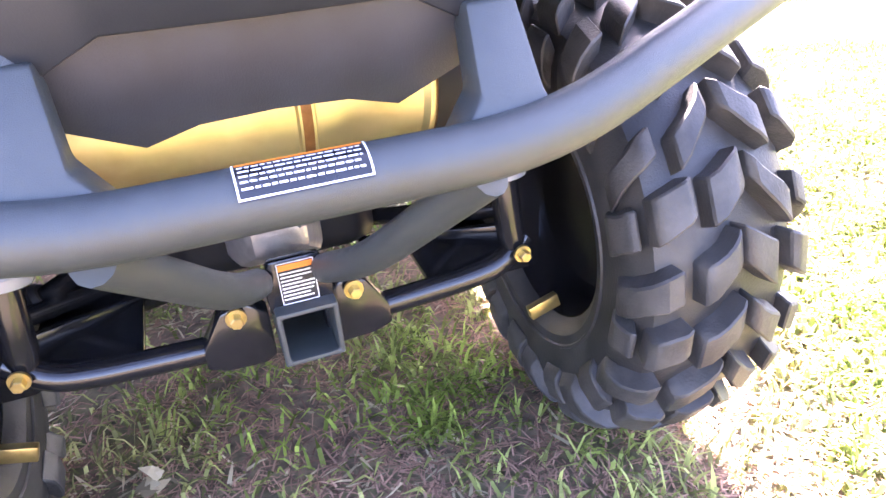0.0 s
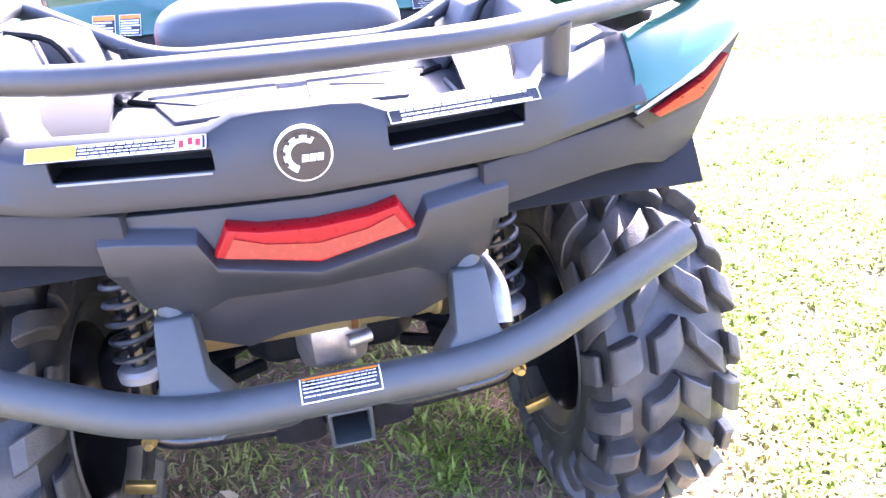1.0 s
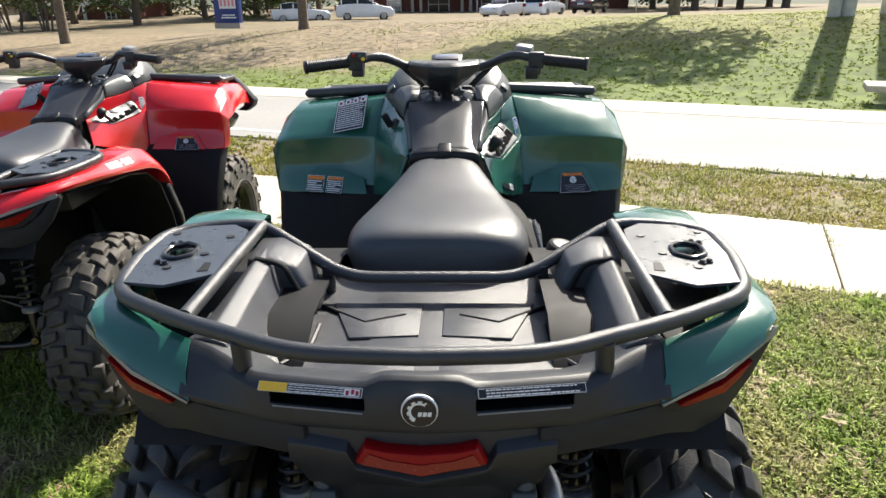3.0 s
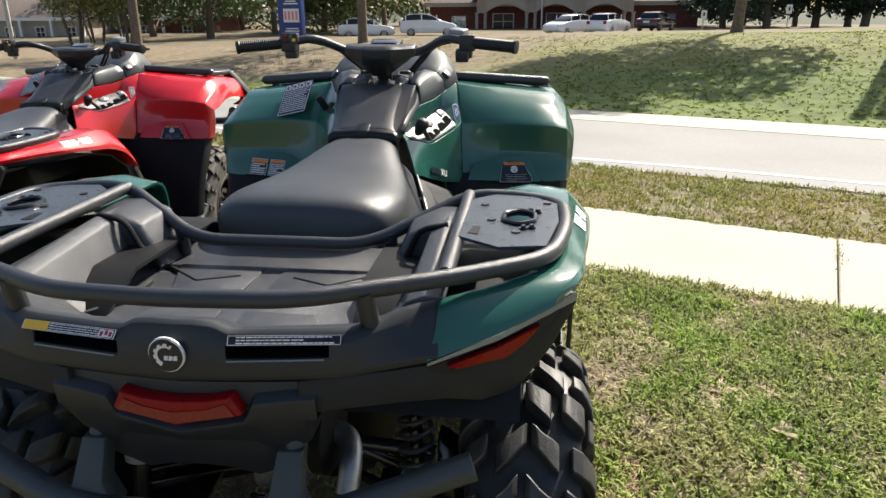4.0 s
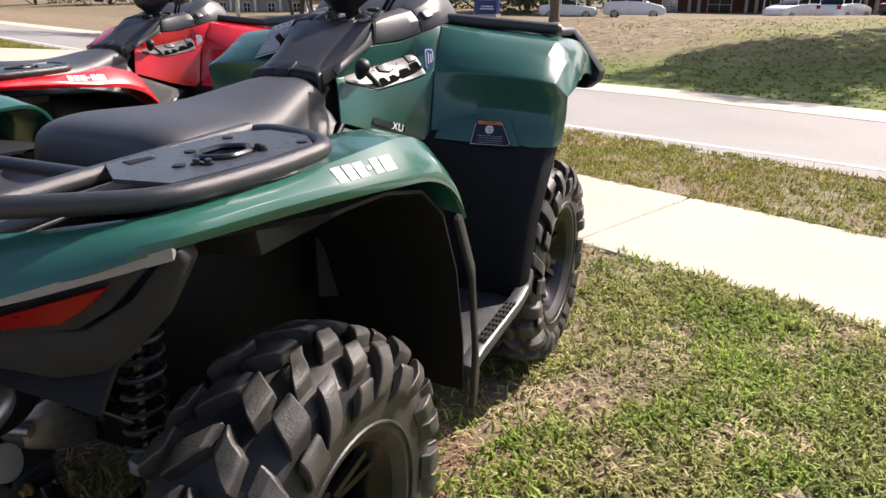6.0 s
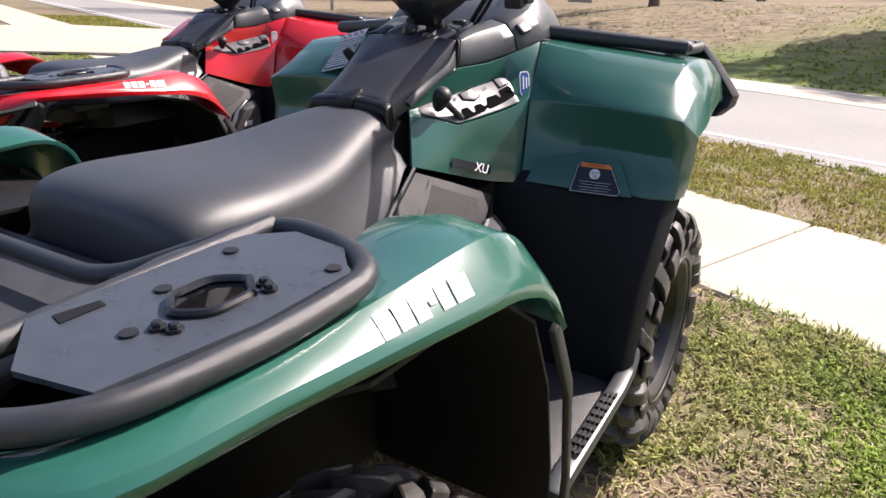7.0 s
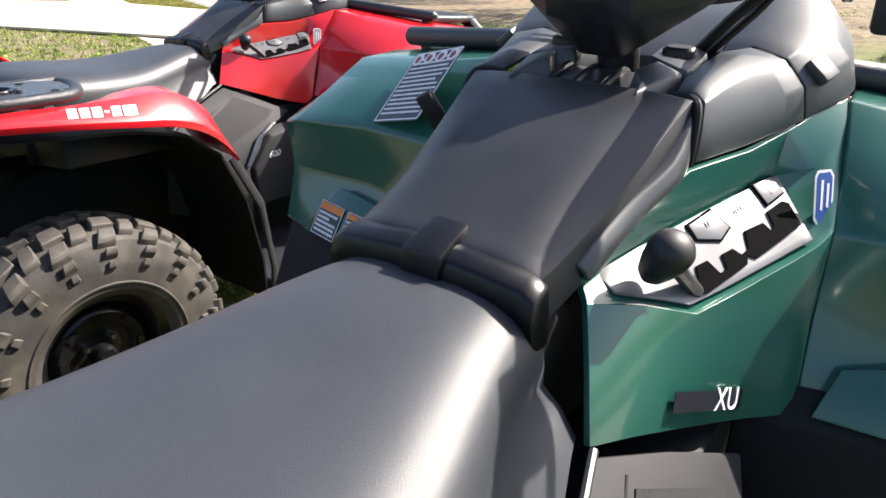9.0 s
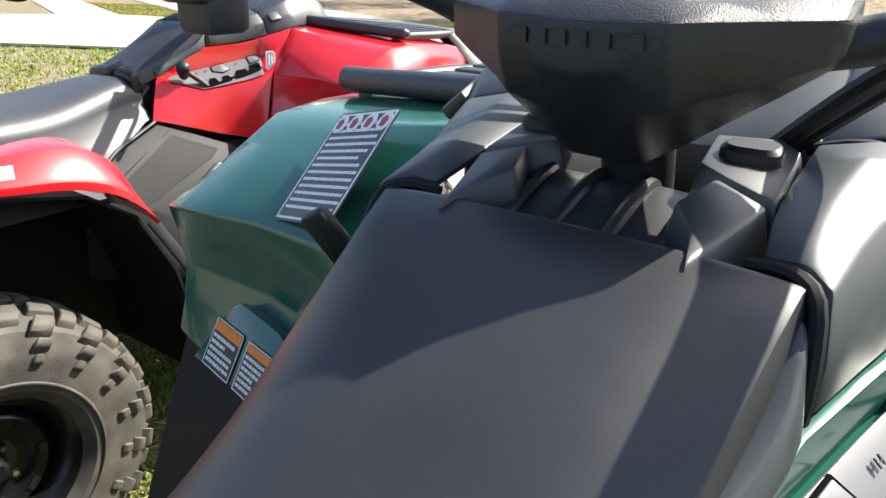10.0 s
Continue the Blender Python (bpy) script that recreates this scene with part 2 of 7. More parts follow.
def add_lathe(bm, profile, origin, axis, n=32, closed=False):
    """profile: (along the axis, radius) pairs."""
    a = Vector(axis).normalized()
    u = a.orthogonal().normalized()
    v = a.cross(u)
    o = Vector(origin)
    rings = [[o + a * h + (u * math.cos(2 * math.pi * k / n) + v * math.sin(2 * math.pi * k / n)) * max(r, 1e-4) for k in range(n)] for h, r in profile]
    if closed:
        rings.append(rings[0])
        vs = [[bm.verts.new(q) for q in ring] for ring in rings[:-1]]
        vs.append(vs[0])
        for a1, b1 in zip(vs, vs[1:]):
            for k in range(n):
                bm.faces.new((a1[k], a1[(k + 1) % n], b1[(k + 1) % n], b1[k]))
    else:
        add_loft(bm, rings, True, True)


def add_prism(bm, poly, way):
    w = Vector(way)
    add_loft(bm, [[Vector(q) for q in poly], [Vector(q) + w for q in poly]])


def add_box(bm, centre, size, rot=None):
    x, y, z = (s / 2 for s in size)
    m = rot.to_matrix() if rot else Matrix.Identity(3)
    c = Vector(centre)
    low = [c + m @ Vector(q) for q in ((-x, -y, -z), (x, -y, -z), (x, y, -z), (-x, y, -z))]
    high = [c + m @ Vector(q) for q in ((-x, -y, z), (x, -y, z), (x, y, z), (-x, y, z))]
    add_loft(bm, [low, high])


def part(name, bm, mat, parent=None, label="", bevel=0.0, thick=0.0, smooth=32, segments=2):
    """Links a bmesh as ONE mesh object, under a thing or a part."""
    if thick:
        bmesh.ops.recalc_face_normals(bm, faces=bm.faces[:])
        bmesh.ops.solidify(bm, geom=bm.faces[:], thickness=thick)
    bmesh.ops.recalc_face_normals(bm, faces=bm.faces[:])
    if bevel:
        edges = [e for e in bm.edges if len(e.link_faces) == 2 and e.calc_face_angle(0) > radians(28)]
        bmesh.ops.bevel(bm, geom=edges, offset=bevel, segments=segments, affect="EDGES", profile=0.5, clamp_overlap=True)
    me = bpy.data.meshes.new(name)
    bm.to_mesh(me)
    bm.free()
    me.materials.append(mat)
    me.shade_smooth()
    me.set_sharp_from_angle(angle=radians(smooth))
    ob = new(name, me)
    if parent:
        ob.parent = parent
    if label:
        ob["label"] = label
    return ob


def thing(name, at=(0, 0, 0), label="", category="", group="", kind=""):
    ob = new(name)
    ob.location = at
    ob.empty_display_size = 0.1
    return tagged(ob, label, category, group, kind)


def lettering(name, text, size, m, mat, parent, depth=0.0006, shear=0.0, onto=None):
    """Raised letters in the built-in font, as a mesh at the pose m."""
    cu = bpy.data.curves.new(name, "FONT")
    cu.body, cu.size, cu.extrude, cu.shear, cu.align_x, cu.align_y = text, size, depth, shear, "CENTER", "CENTER"
    tmp = new("tmp", cu)
    me = bpy.data.meshes.new_from_object(tmp.evaluated_get(bpy.context.evaluated_depsgraph_get()))
    bpy.data.objects.remove(tmp)
    me.materials.clear()
    me.materials.append(mat)
    me.transform(m)
    if onto:
        bm = bm_new()
        bm.from_mesh(me)
        drape(bm, *onto)
        bm.to_mesh(me)
        bm.free()
    me.name = name
    ob = new(name, me)
    ob.parent = parent
    return ob


def drape(bm, m, target, lift=0.0):
    """Lays what was built flat in the plane of m onto the surface of another part, keeping its own height."""
    me = target.data
    tree = BVHTree.FromPolygons([v.co.copy() for v in me.vertices], [tuple(p.vertices) for p in me.polygons])
    inv, n = m.inverted(), (m.to_3x3() @ Vector((0, 0, 1))).normalized()
    for v in bm.verts:
        q = inv @ v.co
        hit = tree.ray_cast(m @ Vector((q.x, q.y, 0.12)), -n, 0.3)[0]
        if hit:
            v.co = hit + n * (q.z + lift)
    return bm


def clearance(m, outline, target):
    """How far the plane of m must rise along its normal to lie wholly in front of another part."""
    me = target.data
    tree = BVHTree.FromPolygons([v.co.copy() for v in me.vertices], [tuple(p.vertices) for p in me.polygons])
    inv, n = m.inverted(), (m.to_3x3() @ Vector((0, 0, 1))).normalized()
    hits = [tree.ray_cast(m @ Vector((x, y, 0.12)), -n, 0.3)[0] for x, y in outline]
    return max([(inv @ h).z for h in hits if h] or [0.0])


def frame_of(origin, u, v):
    """The pose whose x runs along u and whose z stands on the plane of u and v."""
    u = Vector(u).normalized()
    n = u.cross(Vector(v)).normalized()
    v = n.cross(u)
    m = Matrix((u, v, n)).transposed().to_4x4()
    m.translation = Vector(origin)
    return m


# ---- ground, street and slope ----
STREET = radians(-21)
SU, SV = Vector((math.cos(STREET), math.sin(STREET))), Vector((-math.sin(STREET), math.cos(STREET)))


def smooth_step(a, b, x):
    t = min(max((x - a) / (b - a), 0), 1)
    return t * t * (3 - 2 * t)


def piecewise(x, pairs):
    if x <= pairs[0][0]:
        return pairs[0][1]
    for (a, b), (c, d) in zip(pairs, pairs[1:]):
        if x <= c:
            return b + (d - b) * (x - a) / (c - a)
    return pairs[-1][1]


ROAD_NEAR, ROAD_FAR, GUTTER_FAR = 5.35, 9.6, 11.3
WALK_NEAR, WALK_FAR = 2.36, 3.56


def level(u, v):
    """Height of the land at u along and v across the street."""
    z = -0.058 * max(v - 3.0, 0) if v < GUTTER_FAR else -0.058 * (GUTTER_FAR - 3)
    z -= 0.055 * smooth_step(-0.55, -1.1, u * SU.x + v * SV.x)
    # the lawn dips a little behind the machines
    z -= 0.033 * smooth_step(0.85, 0.10, u * SU.y + v * SV.y) * smooth_step(-0.9, -0.5, u * SU.x + v * SV.x)
    if v > GUTTER_FAR:
        crest = piecewise(u, ((-60, -1.2), (-22, -0.35), (-14, 0.15), (-7, 0.35), (0, 0.5), (6, 0.75), (14, 1.15), (40, 1.3)))
        rise = smooth_step(GUTTER_FAR + 0.3, GUTTER_FAR + 11.5, v) * 0.85 + 0.15 * smooth_step(GUTTER_FAR, GUTTER_FAR + 16, v)
        z += rise * (crest - z)
        z += 0.05 * noise.noise((u * 0.35, v * 0.35, 0)) * smooth_step(GUTTER_FAR, GUTTER_FAR + 4, v)
        z -= smooth_step(GUTTER_FAR + 15, GUTTER_FAR + 40, v) * (1.1 + crest - 0.4)
    return z


def at_street(u, v, lift=0.0):
    return (u * SU.x + v * SV.x, u * SU.y + v * SV.y, level(u, v) + lift)


def steps(*spans):
    out = []
    for a, b, n in spans:
        out += [a + (b - a) * i / n for i in range(n)]
    return out + [spans[-1][1]]


def turf():
    """Lawn soil near by; a bank that is green at its foot, brown and tan above, olive at one end."""
    m = SOIL.copy()
    m.name = "lawn_and_bank"
    nt = m.node_tree
    p = nt.nodes["Principled BSDF"]
    base = p.inputs["Base Color"].links[0].from_socket
    tc = nt.nodes.new("ShaderNodeTexCoord")

    def along(direction, lo, hi, scale, wobble):
        dot = nt.nodes.new("ShaderNodeVectorMath")
        dot.operation = "DOT_PRODUCT"
        dot.inputs[1].default_value = (direction.x, direction.y, 0)
        nt.links.new(tc.outputs["Object"], dot.inputs[0])
        n = nt.nodes.new("ShaderNodeTexNoise")
        n.inputs["Scale"].default_value, n.inputs["Detail"].default_value = scale, 6
        nt.links.new(tc.outputs["Object"], n.inputs["Vector"])
        add = nt.nodes.new("ShaderNodeMath")
        add.operation = "MULTIPLY_ADD"
        add.inputs[1].default_value = wobble
        nt.links.new(n.outputs["Fac"], add.inputs[0])
        nt.links.new(dot.outputs["Value"], add.inputs[2])
        r = nt.nodes.new("ShaderNodeMapRange")
        r.interpolation_type = "SMOOTHSTEP"
        r.inputs["From Min"].default_value, r.inputs["From Max"].default_value = lo + wobble / 2, hi + wobble / 2
        nt.links.new(add.outputs[0], r.inputs["Value"])
        return r.outputs["Result"]

    def grain(color, scale, amount):
        n = nt.nodes.new("ShaderNodeTexNoise")
        n.inputs["Scale"].default_value, n.inputs["Detail"].default_value = scale, 8
        nt.links.new(tc.outputs["Object"], n.inputs["Vector"])
        r = nt.nodes.new("ShaderNodeMapRange")
        r.inputs["From Min"].default_value, r.inputs["From Max"].default_value = 0.3, 0.7
        r.inputs["To Min"].default_value, r.inputs["To Max"].default_value = 1 - amount, 1 + amount
        nt.links.new(n.outputs["Fac"], r.inputs["Value"])
        s = nt.nodes.new("ShaderNodeVectorMath")
        s.operation = "SCALE"
        s.inputs[0].default_value = color
        nt.links.new(r.outputs["Result"], s.inputs["Scale"])
        return s.outputs[0]

    def blend(fac, one, two):
        x = nt.nodes.new("ShaderNodeMix")
        x.data_type = "RGBA"
        nt.links.new(fac, x.inputs["Factor"])
        nt.links.new(one, x.inputs[6])
        nt.links.new(two, x.inputs[7])
        return x.outputs[2]

    green, brown, olive = grain((0.090, 0.125, 0.016), 3.0, 0.4), grain((0.19, 0.145, 0.085), 4.0, 0.5), grain((0.150, 0.150, 0.034), 3.0, 0.45)
    upper = blend(along(SU, -9.0, -4.0, 0.4, 4.0), brown, olive)
    bank = blend(along(SV + SU * -0.35, GUTTER_FAR + 4.2, GUTTER_FAR + 8.0, 0.5, 4.0), green, upper)
    far = blend(along(SV, 24.0, 27.0, 0.3, 2.0), bank, grain((0.16, 0.125, 0.07), 1.0, 0.3))
    far = blend(along(SV, 88.0, 92.0, 0.2, 3.0), far, grain((0.035, 0.045, 0.018), 0.5, 0.4))
    col = blend(along(SV, GUTTER_FAR - 0.3, GUTTER_FAR - 0.1, 1.0, 0.0), base, far)
    nt.links.new(col, p.inputs["Base Color"])
    return m


bm = bm_new()
add_grid(bm, [[at_street(u, v, 0.006 * noise.noise((u * 2.3, v * 2.3, 5)) - (0.05 if ROAD_NEAR < v < GUTTER_FAR or WALK_NEAR < v < WALK_FAR else 0)) for u in steps((-900, -60, 8), (-60, -4, 40), (-4, 5, 60), (5, 40, 40), (40, 900, 8))]
              for v in steps((-900, -30, 6), (-30, -3, 16), (-3, 2.3, 44), (2.3, WALK_NEAR, 2), (WALK_NEAR + 0.02, WALK_FAR - 0.02, 4), (WALK_FAR, ROAD_NEAR, 14), (ROAD_NEAR + 0.02, GUTTER_FAR - 0.02, 8), (GUTTER_FAR, 30, 50), (30, 60, 12), (60, 900, 8))])
tagged(part("ground", bm, turf(), smooth=60), "uneven lawn of thin grass, thatch and bare soil", "ground", kind="structure")


def strip(name, u0, u1, v0, v1, lift, mat, label, n=60, thick=0.06, kind="structure", cat="pavement"):
    bm = bm_new()
    us = [u0 + (u1 - u0) * i / n for i in range(n + 1)]
    rings = [[at_street(u, v0, lift), at_street(u, (v0 + v1) / 2, lift), at_street(u, v1, lift), at_street(u, v1, lift - thick), at_street(u, v0, lift - thick)] for u in us]
    add_loft(bm, rings)
    return tagged(part(name, bm, mat, bevel=0.0), label, cat, kind=kind)


strip("road", -120, 120, ROAD_NEAR, ROAD_FAR, 0.0, ASPHALT, "worn pale grey asphalt road", cat="road")
strip("gutter", -120, 120, ROAD_FAR + 0.002, GUTTER_FAR, 0.006, CONCRETE, "pale concrete gutter along the far side of the road", cat="kerb")
strip("road_line", -120, 120, ROAD_NEAR + 0.42, ROAD_NEAR + 0.52, 0.004, LINE, "white painted edge line on the road", thick=0.003, cat="road marking")

bm = bm_new()
near_edge = [(-15.5, 2.6), (-10.8, 5.2), (-8.8, 6.2), (-6.8, 7.45)]
far_edge = [(-20.5, 3.0), (-15.8, 7.5), (-14.1, 9.6), (-12.0, 11.2)]


def land(x, y, lift):
    return (x, y, level(x * SU.x + y * SU.y, x * SV.x + y * SV.y) + lift)


rows = []
for a, b in zip(spline([(*p, 0) for p in near_edge], 4), spline([(*p, 0) for p in far_edge], 4)):
    rows.append([land(*(a.lerp(b, k / 5).xy), 0.02) for k in range(6)])
add_grid(bm, rows)
tagged(part("driveway", bm, CONCRETE, thick=0.03), "pale concrete driveway crossing the lawn to the road", "driveway", kind="structure")


# ---- quad bikes ----
def sticker(name, m, w, h, parent, lines=6, head=ORANGE, head_h=0.16, label="", corner=0.004, back=DARKPRINT, border=True, seed=1, word=1.0):
    """A printed film: backing, pale border, a coloured head and rows of bars for print too small to read."""
    rnd = random.Random(seed)
    bm = bm_new()
    c = corner
    poly = [(-w / 2 + c, -h / 2), (w / 2 - c, -h / 2), (w / 2, -h / 2 + c), (w / 2, h / 2 - c), (w / 2 - c, h / 2), (-w / 2 + c, h / 2), (-w / 2, h / 2 - c), (-w / 2, -h / 2 + c)]
    add_prism(bm, [m @ Vector((x, y, 0)) for x, y in poly], m.to_3x3() @ Vector((0, 0, 0.0006)))
    ob = part(name, bm, back, parent, label)
    bm = bm_new()
    if border:
        t = max(min(w, h) * 0.02, 0.0007)
        i = t * 1.6
        for cx, cy, sx, sy in ((0, h / 2 - i, w - 2 * i, t), (0, -h / 2 + i, w - 2 * i, t), (w / 2 - i, 0, t, h - 2 * i), (-w / 2 + i, 0, t, h - 2 * i)):
            add_prism(bm, [m @ Vector((cx + a * sx / 2, cy + b * sy / 2, 0.0006)) for a, b in ((-1, -1), (1, -1), (1, 1), (-1, 1))], m.to_3x3() @ Vector((0, 0, 0.0004)))
    top, low = h / 2 - h * (head_h if head else 0) - h * 0.09, -h / 2 + h * 0.09
    for k in range(lines):
        y = top - (top - low) * (k + 0.5) / lines
        hh = (top - low) / lines * (0.28 if word == 1.0 else 0.2)
        x = -w * 0.42
        end = w * (0.42 if rnd.random() < 0.7 else rnd.uniform(0.0, 0.35))
        while x < end:
            l = rnd.uniform(0.05, 0.13) * w * word
            if x + l > w * 0.44:
                break
            add_prism(bm, [m @ Vector(q) for q in ((x, y - hh, 0.0006), (x + l, y - hh, 0.0006), (x + l, y + hh, 0.0006), (x, y + hh, 0.0006))], m.to_3x3() @ Vector((0, 0, 0.0003)))
            x += l + 0.018 * w * word
    part("print", bm, WHITE, ob)
    if head:
        bm = bm_new()
        y0, y1 = h / 2 - h * head_h - h * 0.06, h / 2 - h * 0.06
        add_prism(bm, [m @ Vector(q) for q in ((-w * 0.45, y0, 0.0006), (w * 0.45, y0, 0.0006), (w * 0.45, y1, 0.0006), (-w * 0.45, y1, 0.0006))], m.to_3x3() @ Vector((0, 0, 0.0003)))
        part("heading", bm, head, ob)
    return ob


def bolt(name, at, axis, r, parent, mat=GOLD, h=0.012):
    bm = bm_new()
    add_lathe(bm, ((-0.002, r * 1.55), (0.002, r * 1.55)), at, axis, 16)
    add_lathe(bm, ((0.002, r), (h, r), (h + 0.001, r * 0.85)), at, axis, 6)
    return part(name, bm, mat, parent)


def plain_mesh(name, bm, mat, angle=30):
    bmesh.ops.recalc_face_normals(bm, faces=bm.faces[:])
    me = bpy.data.meshes.new(name)
    bm.to_mesh(me)
    bm.free()
    me.materials.append(mat)
    me.shade_smooth()
    me.set_sharp_from_angle(angle=radians(angle))
    return me


def tyre_meshes(R, half, rim_r, lugs, long_lug, mat):
    """A carcass turned round the x axis, and the blocks of its tread: a list of (mesh, turn) for one pitch."""
    bm = bm_new()
    c = R - (0.031 if long_lug else 0.018)
    prof = [(-half * 0.80, rim_r), (-half * 0.93, rim_r + 0.018), (-half * 0.985, (rim_r + c) / 2), (-half * 0.95, c - 0.045), (-half * 0.86, c - 0.018), (-half * 0.62, c - 0.003), (-half * 0.25, c + 0.001)]
    prof = prof + [(-a, r) for a, r in prof[::-1]]
    prof += [(half * 0.72, rim_r - 0.006), (-half * 0.72, rim_r - 0.006)]
    add_lathe(bm, prof, (0, 0, 0), (1, 0, 0), 72, closed=True)
    for sx in (-1, 1):
        add_lathe(bm, ((0, rim_r + 0.030), (0.003, rim_r + 0.032), (0.003, rim_r + 0.035), (0, rim_r + 0.037)), (sx * half * 0.955, 0, 0), (sx, 0, 0), 60, closed=True)
    carcass = plain_mesh("tyre", bm, mat)

    def skin(s):
        pts = [(0.0, c), (0.25 * half, c), (0.62 * half, c - 0.003), (0.86 * half, c - 0.018), (0.955 * half, c - 0.045), (0.985 * half, c - 0.075)]
        k = max(s, 0) * (len(pts) - 1)
        i = min(int(k), len(pts) - 2)
        f = k - i
        a, r = pts[i][0] * (1 - f) + pts[i + 1][0] * f, pts[i][1] * (1 - f) + pts[i + 1][1] * f
        return (a + min(s, 0) * half, r)

    def lug(side, s0, s1, w, lean, h, notch=0.0):
        bm = bm_new()
        rings = []
        n = 5
        for k in range(n + 1):
            s = s0 + (s1 - s0) * k / n
            a, r = skin(s)
            tilt = lean * (s - s0)
            out_a = max(0.0, s - 0.42) * 1.7
            da, dr = h * min(out_a, 0.55), h * (1 - 0.5 * min(out_a, 1))
            ww = w * (1.0 + 0.3 * (k / n) - (notch if k in (2, 3) else 0))
            ring = []
            end = 0.82 if k in (0, n) else 1.0
            for e, lift in ((-1, -0.35), (-0.84, end), (0.84, end), (1, -0.35)):
                t = tilt + e * ww / 2
                rr, aa = r + dr * lift, a + da * max(lift, 0)
                ring.append((side * aa, rr * math.cos(t), rr * math.sin(t)))
            rings.append(ring)
        add_loft(bm, rings)
        bmesh.ops.recalc_face_normals(bm, faces=bm.faces[:])
        bmesh.ops.bevel(bm, geom=[e for e in bm.edges if e.calc_face_angle(0) > radians(35)], offset=0.0024, segments=1, affect="EDGES", clamp_overlap=True)
        return plain_mesh("tread_block", bm, LUG if long_lug else mat)

    step = 2 * math.pi / lugs
    blocks = []
    for side in (-1, 1):
        o = 0.5 * step if side > 0 else 0.0
        if long_lug:
            rows = ((0.0, -0.04, 0.27, 0.29, 0.34, 0.031, 0.0), (0.13, 0.36, 0.60, 0.30, 0.30, 0.031, 0.0), (0.30, 0.70, 1.02, 0.36, 0.10, 0.027, 0.10), (0.50, 0.06, 0.34, 0.25, 0.46, 0.030, 0.10), (0.72, 0.46, 0.96, 0.29, 0.26, 0.029, 0.14))
        else:
            rows = ((0.0, 0.02, 0.34, 0.40, 0.10, 0.018, 0.0), (0.12, 0.44, 0.66, 0.38, 0.22, 0.018, 0.0), (0.17, 0.72, 0.84, 0.30, 0.1, 0.015, 0.0), (0.2, 0.9, 1.02, 0.22, 0.0, 0.011, 0.0), (0.55, 0.2, 0.5, 0.3, 0.2, 0.017, 0.0))
        for off, s0, s1, w, lean, h, notch in rows:
            other = lug(side, s0 + 0.035, s1 + (0.05 if s1 < 0.9 else -0.03), w * step * 0.86, lean * 1.35, h * 0.96, notch)
            blocks.append((lug(side, s0, s1, w * step, lean, h, notch), other, o + off * step))
    return carcass, blocks, step


def rim_mesh(rim_r, half, spoked=True):
    bm = bm_new()
    w = half * 0.74
    prof = [(-w, rim_r + 0.006), (-w + 0.012, rim_r - 0.004), (-w * 0.3, rim_r - 0.03), (w * 0.4, rim_r - 0.03), (w - 0.014, rim_r - 0.006), (w, rim_r + 0.006), (w + 0.006, rim_r + 0.002), (w - 0.008, rim_r - 0.016), (w * 0.4, rim_r - 0.038), (-w * 0.3, rim_r - 0.038), (-w, rim_r - 0.006)]
    add_lathe(bm, prof, (0, 0, 0), (1, 0, 0), 48, closed=True)
    add_lathe(bm, ((w * 0.05, 0.06), (w * 0.38, 0.058), (w * 0.46, 0.04), (w * 0.46, 0.03)), (0, 0, 0), (1, 0, 0), 24)
    add_lathe(bm, ((-w * 0.25, 0.127), (-w * 0.20, 0.127), (-w * 0.18, 0.05), (w * 0.1, 0.05)), (0, 0, 0), (1, 0, 0), 36)
    add_lathe(bm, ((w * 0.46, 0.027), (w * 0.8, 0.026), (w * 0.86, 0.018)), (0, 0, 0), (1, 0, 0), 20)
    if not spoked:
        add_lathe(bm, ((w * 0.30, rim_r - 0.032), (w * 0.52, rim_r - 0.045), (w * 0.60, rim_r - 0.055), (w * 0.58, 0.082), (w * 0.40, 0.074), (w * 0.38, 0.035), (w * 0.5, 0.03)), (0, 0, 0), (1, 0, 0), 40)
        for k in range(8):
            a = k * math.pi / 4 + 0.2
            add_box(bm, (w * 0.575, 0.094 * math.cos(a), 0.094 * math.sin(a)), (0.010, 0.016, 0.026), Euler((a, 0, 0)))
    for k in range(6 if spoked else 0):
        for d in (-0.16, 0.16):
            a0, a1 = k * math.pi / 3 + d * 0.6, k * math.pi / 3 + d
            ring = []
            for r, a, x in ((0.05, a0, w * 0.40), (rim_r - 0.016, a1, w * 0.78)):
                t = 0.011
                e = Vector((0, math.cos(a), math.sin(a)))
                s = Vector((0, -math.sin(a), math.cos(a)))
                o = e * r + Vector((x, 0, 0))
                ring.append([o - s * t + Vector((-0.012, 0, 0)), o + s * t + Vector((-0.012, 0, 0)), o + s * t * 0.7, o - s * t * 0.7])
            add_loft(bm, ring)
    bmesh.ops.recalc_face_normals(bm, faces=bm.faces[:])
    me = bpy.data.meshes.new("rim")
    bm.to_mesh(me)
    bm.free()
    me.materials.append(RIM)
    me.shade_smooth()
    me.set_sharp_from_angle(angle=radians(30))
    return me


def nut_mesh(rim_r, half):
    bm = bm_new()
    add_lathe(bm, ((0, 0.009), (0.016, 0.009), (0.022, 0.006)), (half * 0.30, 0, 0), (1, 0, 0), 6)
    me = bpy.data.meshes.new("wheel_nut")
    bm.to_mesh(me)
    bm.free()
    me.materials.append(CHROME)
    return me


